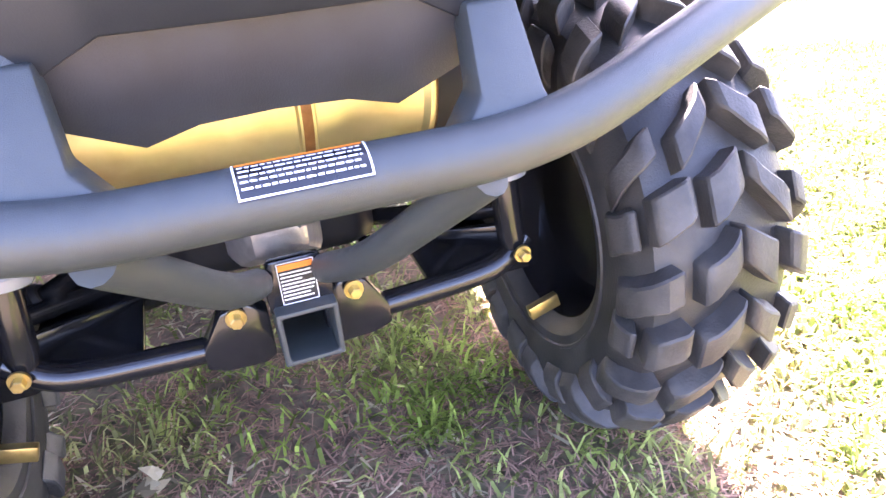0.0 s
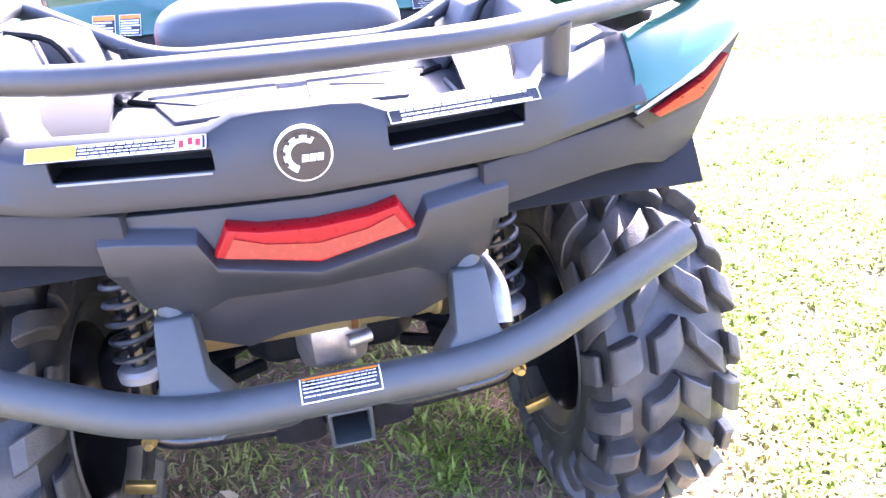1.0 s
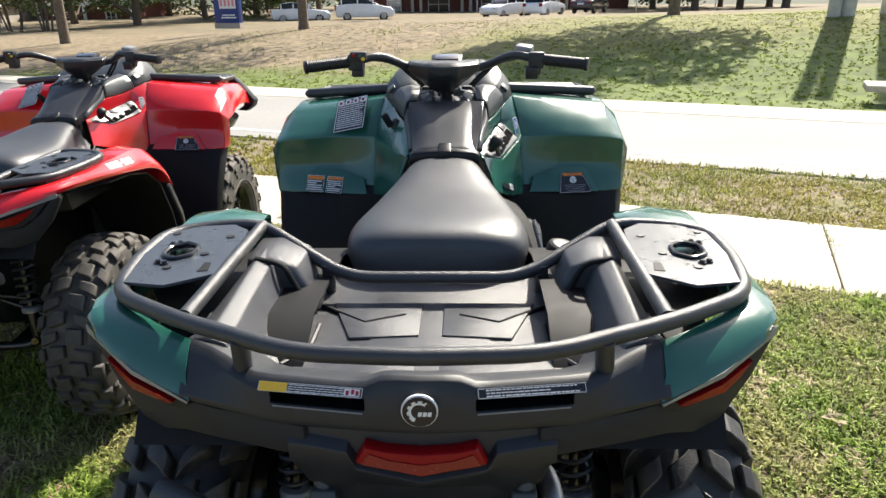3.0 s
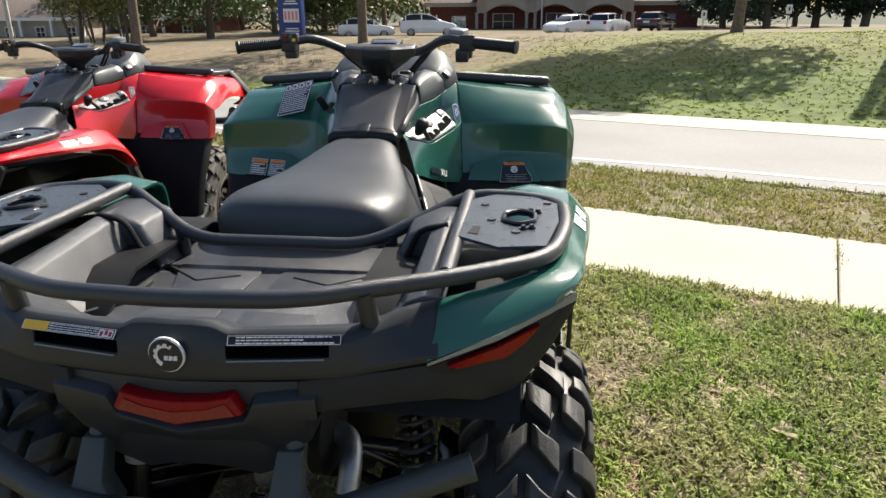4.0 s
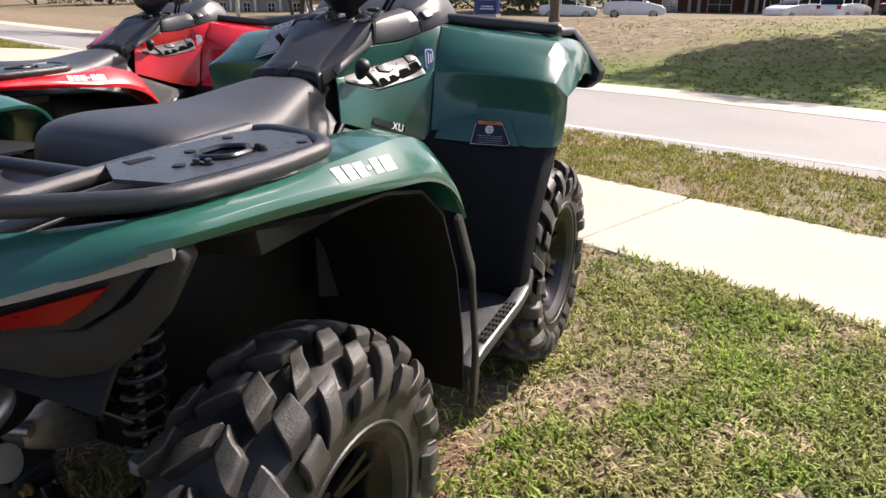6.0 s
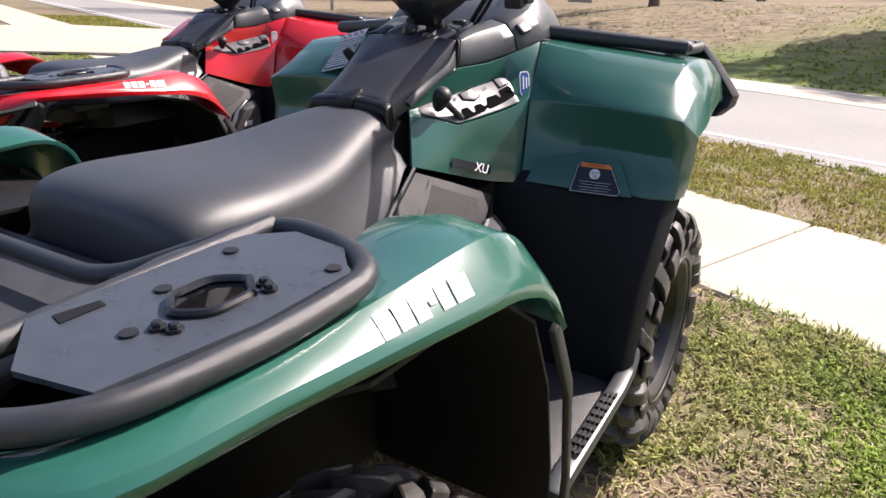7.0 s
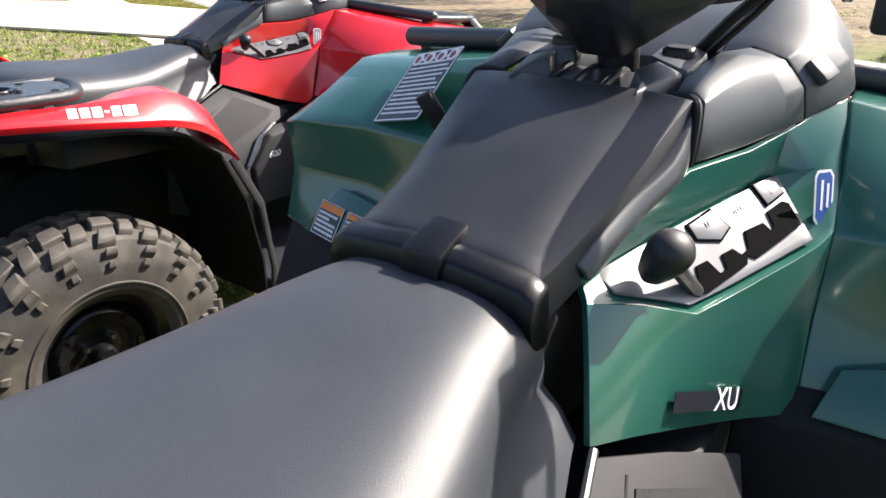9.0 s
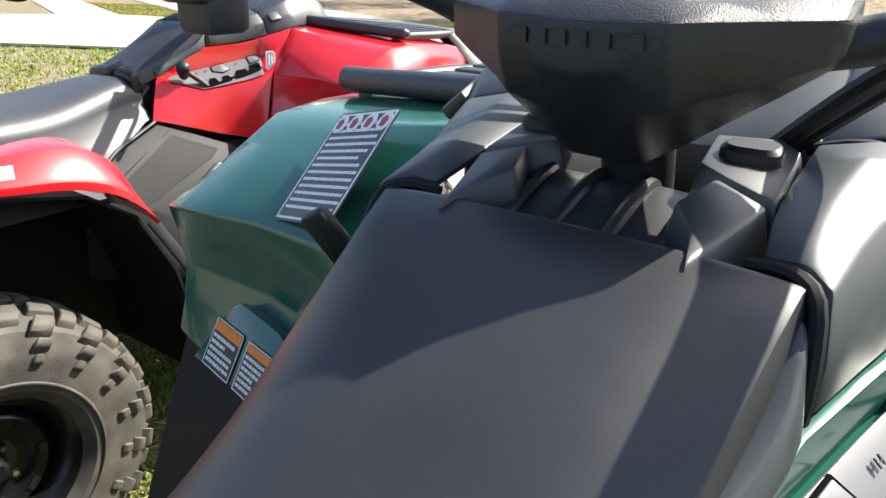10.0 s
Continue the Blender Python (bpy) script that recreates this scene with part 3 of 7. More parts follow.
def quad_bike(at, paint, colour, rubber, long_lug, badge):
    bike = thing("quad_bike", at, f"{colour} and black utility quad bike standing on the lawn", "quad bike", "quad bikes on the lawn")
    RR, RIMR = 0.324, 0.158
    AXLE = 1.295

    # wheels
    for kind, y, half, x, radius, hub in (("rear", 0.045, 0.107, 0.472, 0.335, 0.302) if long_lug else ("rear", 0.068, 0.106, 0.476, RR, RR), ("front", AXLE, 0.104, 0.470, RR, RR)):
        lugs = 12 if long_lug else 18
        tm, blocks, step = tyre_meshes(radius, half, RIMR, lugs, long_lug, rubber)
        rm, nm = rim_mesh(RIMR, half, long_lug), nut_mesh(RIMR, half)
        for sx in (1, -1):
            w = new("wheel")
            w.parent = bike
            w.location, w.rotation_euler = (sx * x, y, hub), (0.13 + 0.4 * (sx > 0), 0, 0 if sx > 0 else math.pi)
            for nme, me in (("tyre", tm), ("rim", rm)):
                o = new(nme, me)
                o.parent = w
            for me, other, turn in blocks:
                for k in range(lugs):
                    o = new("tread_block", other if long_lug and k % 2 else me)
                    o.parent = w
                    o.rotation_euler = (turn + k * step, 0, 0)
            for k in range(4):
                o = new("wheel_nut", nm)
                o.parent = w
                o.matrix_local = Matrix.Rotation(k * math.pi / 2 + 0.4, 4, "X") @ Matrix.Translation((0, 0.045, 0))

    # rear rack
    rack = thing("rear_rack")
    rack.parent = bike
    half_loop = [(0, -0.366, 0.912), (0.17, -0.355, 0.912), (0.36, -0.262, 0.914), (0.497, -0.172, 0.915), (0.525, -0.03, 0.918), (0.524, 0.105, 0.92), (0.445, 0.150, 0.921), (0.352, 0.158, 0.921), (0.168, 0.06, 0.845), (0, 0.06, 0.845)]
    loop = half_loop[::-1] + [(-x, y, z) for x, y, z in half_loop[1:]]
    bm = bm_new()
    add_tube(bm, fillet(loop, 0.055, 6), 0.0125, 14)
    part("tube", bm, TUBE, rack)
    for sx in (1, -1):
        bm = bm_new()
        add_tube(bm, [(sx * 0.349, 0.15, 0.921), (sx * 0.353, -0.255, 0.915)], 0.0122, 14)
        part("tube", bm, TUBE, rack)
        bm = bm_new()
        add_tube(bm, [(sx * 0.262, -0.298, 0.80), (sx * 0.258, -0.300, 0.85), (sx * 0.252, -0.318, 0.912)], 0.0135, 12)
        part("post", bm, TUBE, rack)
        bm = bm_new()
        add_tube(bm, [(sx * 0.208, 0.09, 0.80), (sx * 0.208, 0.078, 0.866)], 0.012, 12)
        part("post", bm, TUBE, rack)
        # mounting plate with its keyed hole
        bm = bm_new()
        outer = [(0.345, -0.04), (0.351, -0.118), (0.42, -0.168), (0.49, -0.155), (0.512, -0.03), (0.512, 0.08), (0.47, 0.125), (0.40, 0.135), (0.363, 0.10)]
        hole = [(0.448 + 0.026 * math.cos(a), -0.02 + 0.036 * math.sin(a)) for a in [2 * math.pi * k / 9 + 0.35 for k in range(9)]]
        for z0, z1 in ((0.9235, 0.9285),):
            rings = []
            for poly, z in ((outer, z1), (hole, z1), (hole, z0), (outer, z0), (outer, z1)):
                rings.append([(sx * px, py, z) for px, py in poly])
            vs = [[bm.verts.new(q) for q in r] for r in rings[:-1]]
            vs.append(vs[0])
            # pair the hole's corners with the outline by angle
            order = sorted(range(9), key=lambda k: math.atan2(hole[k][1] + 0.02, hole[k][0] - 0.448))
            oorder = sorted(range(9), key=lambda k: math.atan2(outer[k][1] + 0.02, outer[k][0] - 0.448))
            idx = [oorder, order, order, oorder, oorder]
            for (a, ia), (b, ib) in zip(list(zip(vs, idx)), list(zip(vs, idx))[1:]):
                for k in range(9):
                    k2 = (k + 1) % 9
                    bm.faces.new((a[ia[k]], a[ia[k2]], b[ib[k2]], b[ib[k]]))
        plate = part("mounting_plate", bm, PLATE, rack, "flat dark plate with a keyed anchor hole", bevel=0.0)
        bm = bm_new()
        rim2 = [(sx * (0.448 + 0.030 * math.cos(a)), -0.02 + 0.041 * math.sin(a), 0.931) for a in [2 * math.pi * k / 6 + 0.5 for k in range(6)]]
        add_tube(bm, fillet(rim2 + rim2[:2], 0.01, 3), 0.0045, 8)
        part("anchor_ring", bm, GLOSS, plate)
        bm = bm_new()
        add_prism(bm, [(sx * px, py, 0.9287) for px, py in ((0.369, -0.108), (0.376, -0.072), (0.387, -0.074), (0.386, -0.112))], (0, 0, 0.001))
        part("slot", bm, LINER, plate, "dark slot")
        for px, py in ((0.455, -0.078), (0.468, -0.073), (0.466, 0.022), (0.478, 0.016)):
            bolt("bolt", (sx * px, py, 0.9295), (0, 0, 1), 0.0045, plate, GLOSS, 0.005)
        for px, py in ((0.402, -0.031), (0.444, -0.095), (0.495, 0.079), (0.385, 0.06)):
            bm = bm_new()
            add_lathe(bm, ((0, 0.0075), (0.002, 0.0075)), (sx * px, py, 0.9288), (0, 0, 1), 12)
            part("hole", bm, GRIP, plate)

    # cargo tub
    bm = bm_new()
    rows = []
    for y, lift, wide, hump in ((-0.262, 0.0, 0.0, 0.0), (-0.20, 0.0, 0.0, 0.004), (-0.12, 0.0, 0.0, 0.012), (-0.02, 0.0, 0.0, 0.02), (0.06, 0.0, 0.0, 0.02), (0.10, 0.006, -0.006, 0.018), (0.14, 0.012, -0.02, 0.01)):
        half_p = [(0.0, 0.802), (0.10, 0.802), (0.105, 0.796), (0.215 + wide, 0.796), (0.235 + wide, 0.80), (0.272 + wide, 0.828), (0.296 + wide, 0.875 + hump), (0.322, 0.886 + hump), (0.345, 0.884)]
        full = [(-x, z) for x, z in half_p[:0:-1]] + half_p
        rows.append([(x, y, max(z, 0.80 + lift)) for x, z in full])
    add_grid(bm, rows)
    tub = part("cargo_tub", bm, TUB, bike, "textured black plastic cargo tub", thick=0.012, bevel=0.004)
    for sx in (1, -1):
        for pts in ([(0.06, -0.28), (0.12, -0.24), (0.23, -0.235)], [(0.05, -0.02), (0.12, -0.05), (0.21, 0.02)], [(0.235, -0.2), (0.20, -0.15), (0.20, -0.06)]):
            bm = bm_new()
            add_tube(bm, [(sx * x, y, 0.8035) for x, y in pts], 0.0045, 6)
            part("rib", bm, GRIP, tub)
        bm = bm_new()
        poly = [(0.02, -0.27), (0.17, -0.25), (0.135, -0.17), (0.02, -0.165)]
        add_prism(bm, [(sx * x, y, 0.800) for x, y in poly], (0, 0, 0.0060))
        part("raised_panel", bm, TUB, tub, bevel=0.0025)
        bm = bm_new()
        poly = [(0.02, -0.10), (0.14, -0.11), (0.19, 0.03), (0.02, 0.03)]
        add_prism(bm, [(sx * x, y, 0.798) for x, y in poly], (0, 0, 0.0075))
        part("raised_panel", bm, TUB, tub, bevel=0.0025)

    for sx in (1, -1):
        bm = bm_new()
        add_loft(bm, [[(sx * x, y, z) for x, z in ((0.222 - e, 0.800), (0.236 - e, 0.835), (0.262 - e, 0.884 + h), (0.300, 0.902 + h), (0.345, 0.900 + h), (0.345, 0.79))] for y, e, h in ((0.012, 0.0, -0.010), (0.022, 0.008, 0.0), (0.070, 0.012, 0.004), (0.125, 0.012, 0.004), (0.142, 0.004, -0.004))])
        part("wall_step", bm, TUB, tub, "raised step in the tub wall", bevel=0.005, segments=3)
        bm = bm_new()
        add_tube(bm, spline([(sx * 0.215, 0.004, 0.806), (sx * 0.250, 0.004, 0.845), (sx * 0.276, 0.004, 0.892), (sx * 0.325, 0.004, 0.906)], 4), 0.0055, 8)
        part("wall_groove", bm, LINER, tub)

    # rear fascia
    def back(x):
        return piecewise(abs(x), ((0, -0.368), (0.075, -0.363), (0.214, -0.345), (0.335, -0.318)))

    bm = bm_new()
    half_x = (0.0, 0.03, 0.055, 0.076, 0.10, 0.131, 0.165, 0.210, 0.235, 0.26, 0.285, 0.31, 0.33, 0.35)
    xs = [-x for x in half_x[:0:-1]] + list(half_x)
    cols = []
    for x in xs:
        ax, y0 = abs(x), back(x)
        up = piecewise(ax, ((0, 0.874), (0.050, 0.874), (0.080, 0.860), (0.235, 0.862), (0.26, 0.864), (0.30, 0.876), (0.35, 0.884)))
        lean = piecewise(ax, ((0, 0.012), (0.235, 0.014), (0.285, 0.034), (0.35, 0.052)))
        low = piecewise(ax, ((0, 0.795), (0.214, 0.797), (0.35, 0.816)))
        s0 = piecewise(ax, ((0, 0.845), (0.235, 0.847), (0.30, 0.862), (0.35, 0.870)))
        s1 = piecewise(ax, ((0, 0.827), (0.235, 0.829), (0.29, 0.842), (0.35, 0.850)))
        floor_y, floor_z = piecewise(ax, ((0, 0.125), (0.235, 0.115), (0.29, 0.10), (0.35, 0.10))), piecewise(ax, ((0, 0.806), (0.225, 0.808), (0.26, 0.825), (0.30, 0.868), (0.35, 0.882)))
        cols.append([bm.verts.new(q) for q in ((x, y0 + floor_y + lean, floor_z), (x, y0 + 0.030 + lean, up - 0.006), (x, y0 + 0.008 + lean, up), (x, y0 + lean - 0.002, up - 0.004), (x, y0 + lean * piecewise(ax, ((0.23, 0.5), (0.3, 0.85))) - 0.006, s0), (x, y0 + lean * piecewise(ax, ((0.23, 0.3), (0.3, 0.5))) - 0.006, s1), (x, y0 - 0.004, low + 0.010), (x, y0 - 0.003, low), (x, y0 + 0.03, low - 0.002))])
    for i in range(len(xs) - 1):
        for k in range(8):
            near, far = min(abs(xs[i]), abs(xs[i + 1])), max(abs(xs[i]), abs(xs[i + 1]))
            if not (k == 4 and near > 0.075 and far < 0.211):
                bm.faces.new((cols[i][k], cols[i + 1][k], cols[i + 1][k + 1], cols[i][k + 1]))
    fascia = part("rear_fascia", bm, FASCIA, bike, "black moulded rear panel", thick=0.005, bevel=0.002, smooth=36)
    # chin that carries the tail light
    bm = bm_new()
    rows = []
    for x in (-0.19, -0.172, -0.131, -0.105, -0.092, -0.045, 0.0, 0.045, 0.092, 0.105, 0.131, 0.172, 0.19):
        ax, y0 = abs(x), back(x)
        low = piecewise(ax, ((0, 0.690), (0.092, 0.690), (0.131, 0.670), (0.172, 0.690), (0.19, 0.735)))
        edge = piecewise(ax, ((0, 0.722), (0.092, 0.738), (0.105, 0.765), (0.172, 0.772), (0.19, 0.772)))
        rows.append([(x, y0 + 0.03, 0.789), (x, y0 + 0.010, 0.787), (x, y0 + 0.010, edge + 0.006), (x, y0 - 0.007, edge - 0.004), (x, y0 - 0.004, min(0.735, edge - 0.012)), (x, y0 + 0.016, low), (x, y0 + 0.05, low)])
    add_grid(bm, rows)
    part("tail_chin", bm, FASCIA, bike, "black faceted panel round the tail light", thick=0.006, bevel=0.0025)
    for sx in (1, -1):
        bm = bm_new()
        hole = [(0.074, 0.848), (0.212, 0.850), (0.212, 0.826), (0.074, 0.824)]
        vs = [[bm.verts.new((sx * x, back(x) + dy, z)) for x, z in hole] for dy in (0.006, 0.045)]
        for k in range(4):
            bm.faces.new((vs[0][k], vs[0][(k + 1) % 4], vs[1][(k + 1) % 4], vs[1][k]))
        bm.faces.new(vs[1])
        part("vent_slot", bm, LINER, fascia, "deep dark vent slot")
        bm = bm_new()
        add_tube(bm, [(sx * x, back(x) - 0.0065, z) for x, z in ((0.078, 0.8265), (0.205, 0.828))], 0.0012, 6)
        part("slot_edge", bm, SILVER, fascia)
        bm = bm_new()
        add_lathe(bm, ((-0.01, 0.024), (0.006, 0.023), (0.009, 0.019)), (sx * 0.262, -0.298, 0.818), (0, 0.1, 1), 20)
        part("post_socket", bm, LINER, fascia)
        # arm of the lower edge that carries the side marker
        bm = bm_new()
        upper = [(0.165, -0.352, 0.793), (0.30, -0.327, 0.806), (0.36, -0.302, 0.808), (0.40, -0.280, 0.792), (0.44, -0.254, 0.788), (0.485, -0.228, 0.820), (0.515, -0.212, 0.860), (0.534, -0.203, 0.876)]
        lower = [(0.165, -0.354, 0.742), (0.30, -0.324, 0.752), (0.36, -0.294, 0.744), (0.405, -0.270, 0.730), (0.455, -0.240, 0.734), (0.505, -0.212, 0.795), (0.525, -0.203, 0.835), (0.537, -0.197, 0.860)]
        add_loft(bm, [[(sx * a[0], a[1], a[2]), (sx * b[0], b[1], b[2]), (sx * (b[0] - 0.006), b[1] + 0.03, b[2]), (sx * (a[0] - 0.006), a[1] + 0.03, a[2])] for a, b in zip(upper, lower)])
        wing = part("fender_support", bm, DULL, bike, "dark grey wing below the rear fender", bevel=0.005)
        bm = bm_new()
        r = [(0.338, -0.318, 0.806), (0.43, -0.2865, 0.838), (0.515, -0.226, 0.862), (0.478, -0.250, 0.816), (0.448, -0.266, 0.797), (0.36, -0.304, 0.788)]
        add_prism(bm, [(sx * x, y, z) for x, y, z in r], (sx * -0.004, 0.014, 0))
        part("marker_bezel", bm, DULL, wing, bevel=0.002)
        bm = bm_new()
        r = [(0.362, -0.3125, 0.808), (0.43, -0.2895, 0.829), (0.485, -0.249, 0.845), (0.464, -0.260, 0.822), (0.440, -0.274, 0.806), (0.375, -0.301, 0.799)]
        add_prism(bm, [(sx * x, y - 0.005, z) for x, y, z in r], (sx * -0.002, 0.012, 0))
        part("side_marker", bm, TAIL, wing, "red side marker lens", bevel=0.002)
        bm = bm_new()
        add_loft(bm, [[(sx * 0.337, -0.327, 0.8125), (sx * 0.337, -0.327, 0.8165), (sx * 0.335, -0.318, 0.815)], [(sx * 0.43, -0.2915, 0.839), (sx * 0.43, -0.2915, 0.848), (sx * 0.43, -0.28, 0.845)], [(sx * 0.534, -0.209, 0.866), (sx * 0.534, -0.209, 0.880), (sx * 0.53, -0.198, 0.872)]])
        part("bright_edge", bm, SILVER, wing, "pale tapered edge strip")
    # printed strips on the sloping lip
    for sx in (1, -1):
        m = frame_of((sx * 0.152, back(0.152) + 0.004, 0.8515), (1, sx * 0.13, 0), (0, 0.7, 0.72))
        m = m @ Matrix.Translation((0, 0, clearance(m, [(0.072 * p, 0.006 * q) for p in (-1, -0.5, 0, 0.5, 1) for q in (-1, 0, 1)], fascia)))
        st = sticker("lip_label", m @ Matrix.Translation((0, 0, 0.001)), 0.150, 0.0150, fascia, 3 if sx > 0 else 4, None, 0, "narrow black label strip with fine white print", corner=0.003, back=DARKPRINT, seed=30 + sx, border=True, word=0.5)
        if sx < 0:
            bm = bm_new()
            add_box(bm, m @ Vector((-0.053, 0, 0.0018)), (0.040, 0.013, 0.0008), m.to_euler())
            part("heading", bm, YELLOW, st, "amber warning block")
            bm = bm_new()
            add_box(bm, m @ Vector((0.060, 0, 0.0018)), (0.022, 0.010, 0.0008), m.to_euler())
            pict = part("pictogram", bm, WHITE, st)
            bm = bm_new()
            for dx, dy in ((-0.0062, -0.001), (0.0012, 0.001), (0.0076, -0.0005)):
                add_box(bm, m @ Vector((0.060 + dx, dy, 0.0023)), (0.0042, 0.0066, 0.0006), m.to_euler())
            part("pictogram_mark", bm, REDPRINT, pict)
    # round emblem, a plain pattern
    ey = -0.3718
    bm = bm_new()
    add_lathe(bm, ((0, 0.0250), (0.003, 0.0250), (0.0045, 0.023)), (0, ey, 0.835), (0, -1, 0), 40)
    emblem = part("emblem", bm, WHITE, fascia, "round black and white toothed emblem")
    bm = bm_new()
    add_lathe(bm, ((0.0045, 0.0232), (0.0052, 0.0232)), (0, ey, 0.835), (0, -1, 0), 32)
    part("emblem_field", bm, DARKPRINT, emblem)
    bm = bm_new()
    arc = [radians(52 + 8 * k) for k in range(25)]
    add_grid(bm, [[(r * math.cos(a), ey - 0.0054, 0.835 + r * math.sin(a)) for a in arc] for r in (0.0172, 0.0112)])
    part("emblem_arc", bm, WHITE, emblem, thick=0.0004)
    for k in range(5):
        a = radians(68 + 34 * k)
        bm = bm_new()
        add_box(bm, (0.0172 * math.cos(a), ey - 0.0062, 0.835 + 0.0172 * math.sin(a)), (0.0042, 0.001, 0.0036), Euler((0, -a, 0)))
        part("emblem_notch", bm, DARKPRINT, emblem)
    for k in range(3):
        bm = bm_new()
        x = 0.0005 + 0.0065 * k
        add_prism(bm, [(x + dx, ey - 0.0058, 0.832 + dz) for dx, dz in ((-0.0030, -0.0032), (0.0022, -0.0032), (0.0034, 0.0032), (-0.0018, 0.0032))], (0, -0.0008, 0))
        part("emblem_bar", bm, WHITE, emblem)

    # tail light: a chevron bar with an amber-red lower lens
    bm = bm_new()
    f = [(-0.093, 0.748), (-0.078, 0.776), (-0.05, 0.770), (0.0, 0.768), (0.05, 0.770), (0.078, 0.776), (0.093, 0.748), (0.0, 0.730)]
    add_loft(bm, [[(x, back(x) + 0.02, z) for x, z in f], [(x, back(x) - 0.006, z) for x, z in f], [(x * 0.97, back(x) - 0.012, 0.753 + (z - 0.753) * 0.9) for x, z in f]])
    tail = part("tail_light", bm, TAIL, bike, "red chevron-shaped tail light", bevel=0.001)
    bm = bm_new()
    f = [(-0.084, 0.748), (-0.072, 0.766), (-0.045, 0.757), (0.0, 0.752), (0.045, 0.757), (0.072, 0.766), (0.084, 0.748), (0.0, 0.735)]
    add_loft(bm, [[(x, back(x) - 0.011, z) for x, z in f], [(x, back(x) - 0.0135, z) for x, z in f]])
    part("lens", bm, LENS, tail, "orange-red lower lens")

    # heat shield lip under the fascia
    bm = bm_new()
    rows = []
    for x in (-0.150, -0.125, -0.085, -0.05, 0.0, 0.05, 0.085, 0.125, 0.150):
        low = piecewise(abs(x), ((0, 0.627), (0.05, 0.625), (0.085, 0.616), (0.15, 0.643)))
        rows.append([(x, -0.340, 0.692), (x, -0.332, (0.685 + low) / 2), (x, -0.321, low), (x, -0.29, low - 0.004)])
    add_grid(bm, rows)
    part("heat_shield", bm, BLACK, bike, "dark lip over the silencer", thick=0.004)
    # silencer
    bm = bm_new()
    add_lathe(bm, ((-0.195, 0.03), (-0.185, 0.066), (-0.165, 0.071), (-0.16, 0.068), (0.02, 0.068), (0.022, 0.072), (0.034, 0.072), (0.036, 0.068), (0.125, 0.068), (0.13, 0.072), (0.15, 0.069), (0.165, 0.03)), (0, -0.19, 0.614), (1, 0, 0), 40)
    sil = part("silencer", bm, HEATED, bike, "heat-tinted golden steel silencer")
    for x0 in (0.028, 0.140, -0.162):
        bm = bm_new()
        add_lathe(bm, ((-0.007, 0.0685), (-0.004, 0.0722), (0.004, 0.0722), (0.007, 0.0685)), (x0, -0.19, 0.614), (1, 0, 0), 40)
        part("weld_seam", bm, SCORCHED, sil, "brown scorched weld seam")
    bm = bm_new()
    add_tube(bm, fillet([(0.14, -0.19, 0.614), (0.19, -0.20, 0.61), (0.203, -0.25, 0.592), (0.200, -0.275, 0.555)], 0.04), 0.018, 14)
    part("tail_pipe", bm, STEEL, sil)

    bm = bm_new()
    add_lathe(bm, ((0, 0.074), (0.022, 0.074), (0.03, 0.06), (0.03, 0.02)), (0.136, -0.19, 0.614), (1, 0, 0), 32)
    part("end_cover", bm, LINER, sil, "dark silencer end cover")

    # rear bumper
    bumper = thing("rear_bumper")
    bumper.parent = bike
    bm = bm_new()
    path = [(-0.40, -0.335, 0.668), (-0.165, -0.40, 0.598), (0.165, -0.40, 0.598), (0.40, -0.335, 0.668)]
    add_tube(bm, fillet(path, 0.07, 8), 0.0205, 20)
    part("tube", bm, BUMPER, bumper, bevel=0.002)
    for sx in (1, -1):
        bm = bm_new()
        add_loft(bm, [[(sx * (0.105 + 0.075 * a), -0.398 + 0.035 * b, 0.600) for a, b in ((-0.1, 0), (1, 0), (1, 1), (-0.1, 1))], [(sx * (0.122 + 0.045 * a), -0.386 + 0.035 * b, 0.628) for a, b in ((0, 0), (1, 0), (1, 1), (0, 1))], [(sx * (0.128 + 0.036 * a), -0.352 + 0.03 * b, 0.682) for a, b in ((0, 0), (1, 0), (1, 1), (0, 1))]])
        part("upright", bm, BUMPER, bumper, bevel=0.003)
        bm = bm_new()
        add_tube(bm, [(sx * 0.147, -0.338, 0.665), (sx * 0.147, -0.308, 0.72)], 0.0165, 12)
        part("sleeve", bm, BUMPER, bumper)
        bm = bm_new()
        add_tube(bm, fillet([(sx * 0.125, -0.385, 0.575), (sx * 0.06, -0.25, 0.46), (sx * 0.035, -0.15, 0.41)], 0.05), 0.016, 12)
        part("stay", bm, BUMPER, bumper)
    bm = bm_new()
    rows = [[(x, -0.40 + 0.0212 * math.cos(a), 0.598 + 0.0212 * math.sin(a)) for x in (-0.039, 0, 0.039)] for a in [radians(d) for d in (84, 95, 106, 117, 128, 139, 150, 162)]]
    add_grid(bm, rows)
    lab = part("warning_label", bm, DARKPRINT, bumper, "black warning label with white print and orange head", smooth=60)
    rnd = random.Random(4)

    def on_tube(x0, x1, d0, d1, mat, nme, bm=None):
        b = bm or bm_new()
        add_grid(b, [[(x, -0.40 + 0.0216 * math.cos(radians(d)), 0.598 + 0.0216 * math.sin(radians(d))) for x in (x0, (x0 + x1) / 2, x1)] for d in [d0 + (d1 - d0) * k / 8 for k in range(9)]])
        return b if bm else part(nme, b, mat, lab, smooth=60)
    on_tube(-0.037, 0.037, 86, 95, ORANGE, "heading")
    b = bm_new()
    for d in (99, 109, 119, 129, 140):
        x = -0.036
        while x < (0.02 if d == 120 else 0.034):
            l = rnd.uniform(0.0022, 0.0065)
            on_tube(x, min(x + l, 0.035), d, d + 3.6, WHITE, "", b)
            x += l + 0.0011
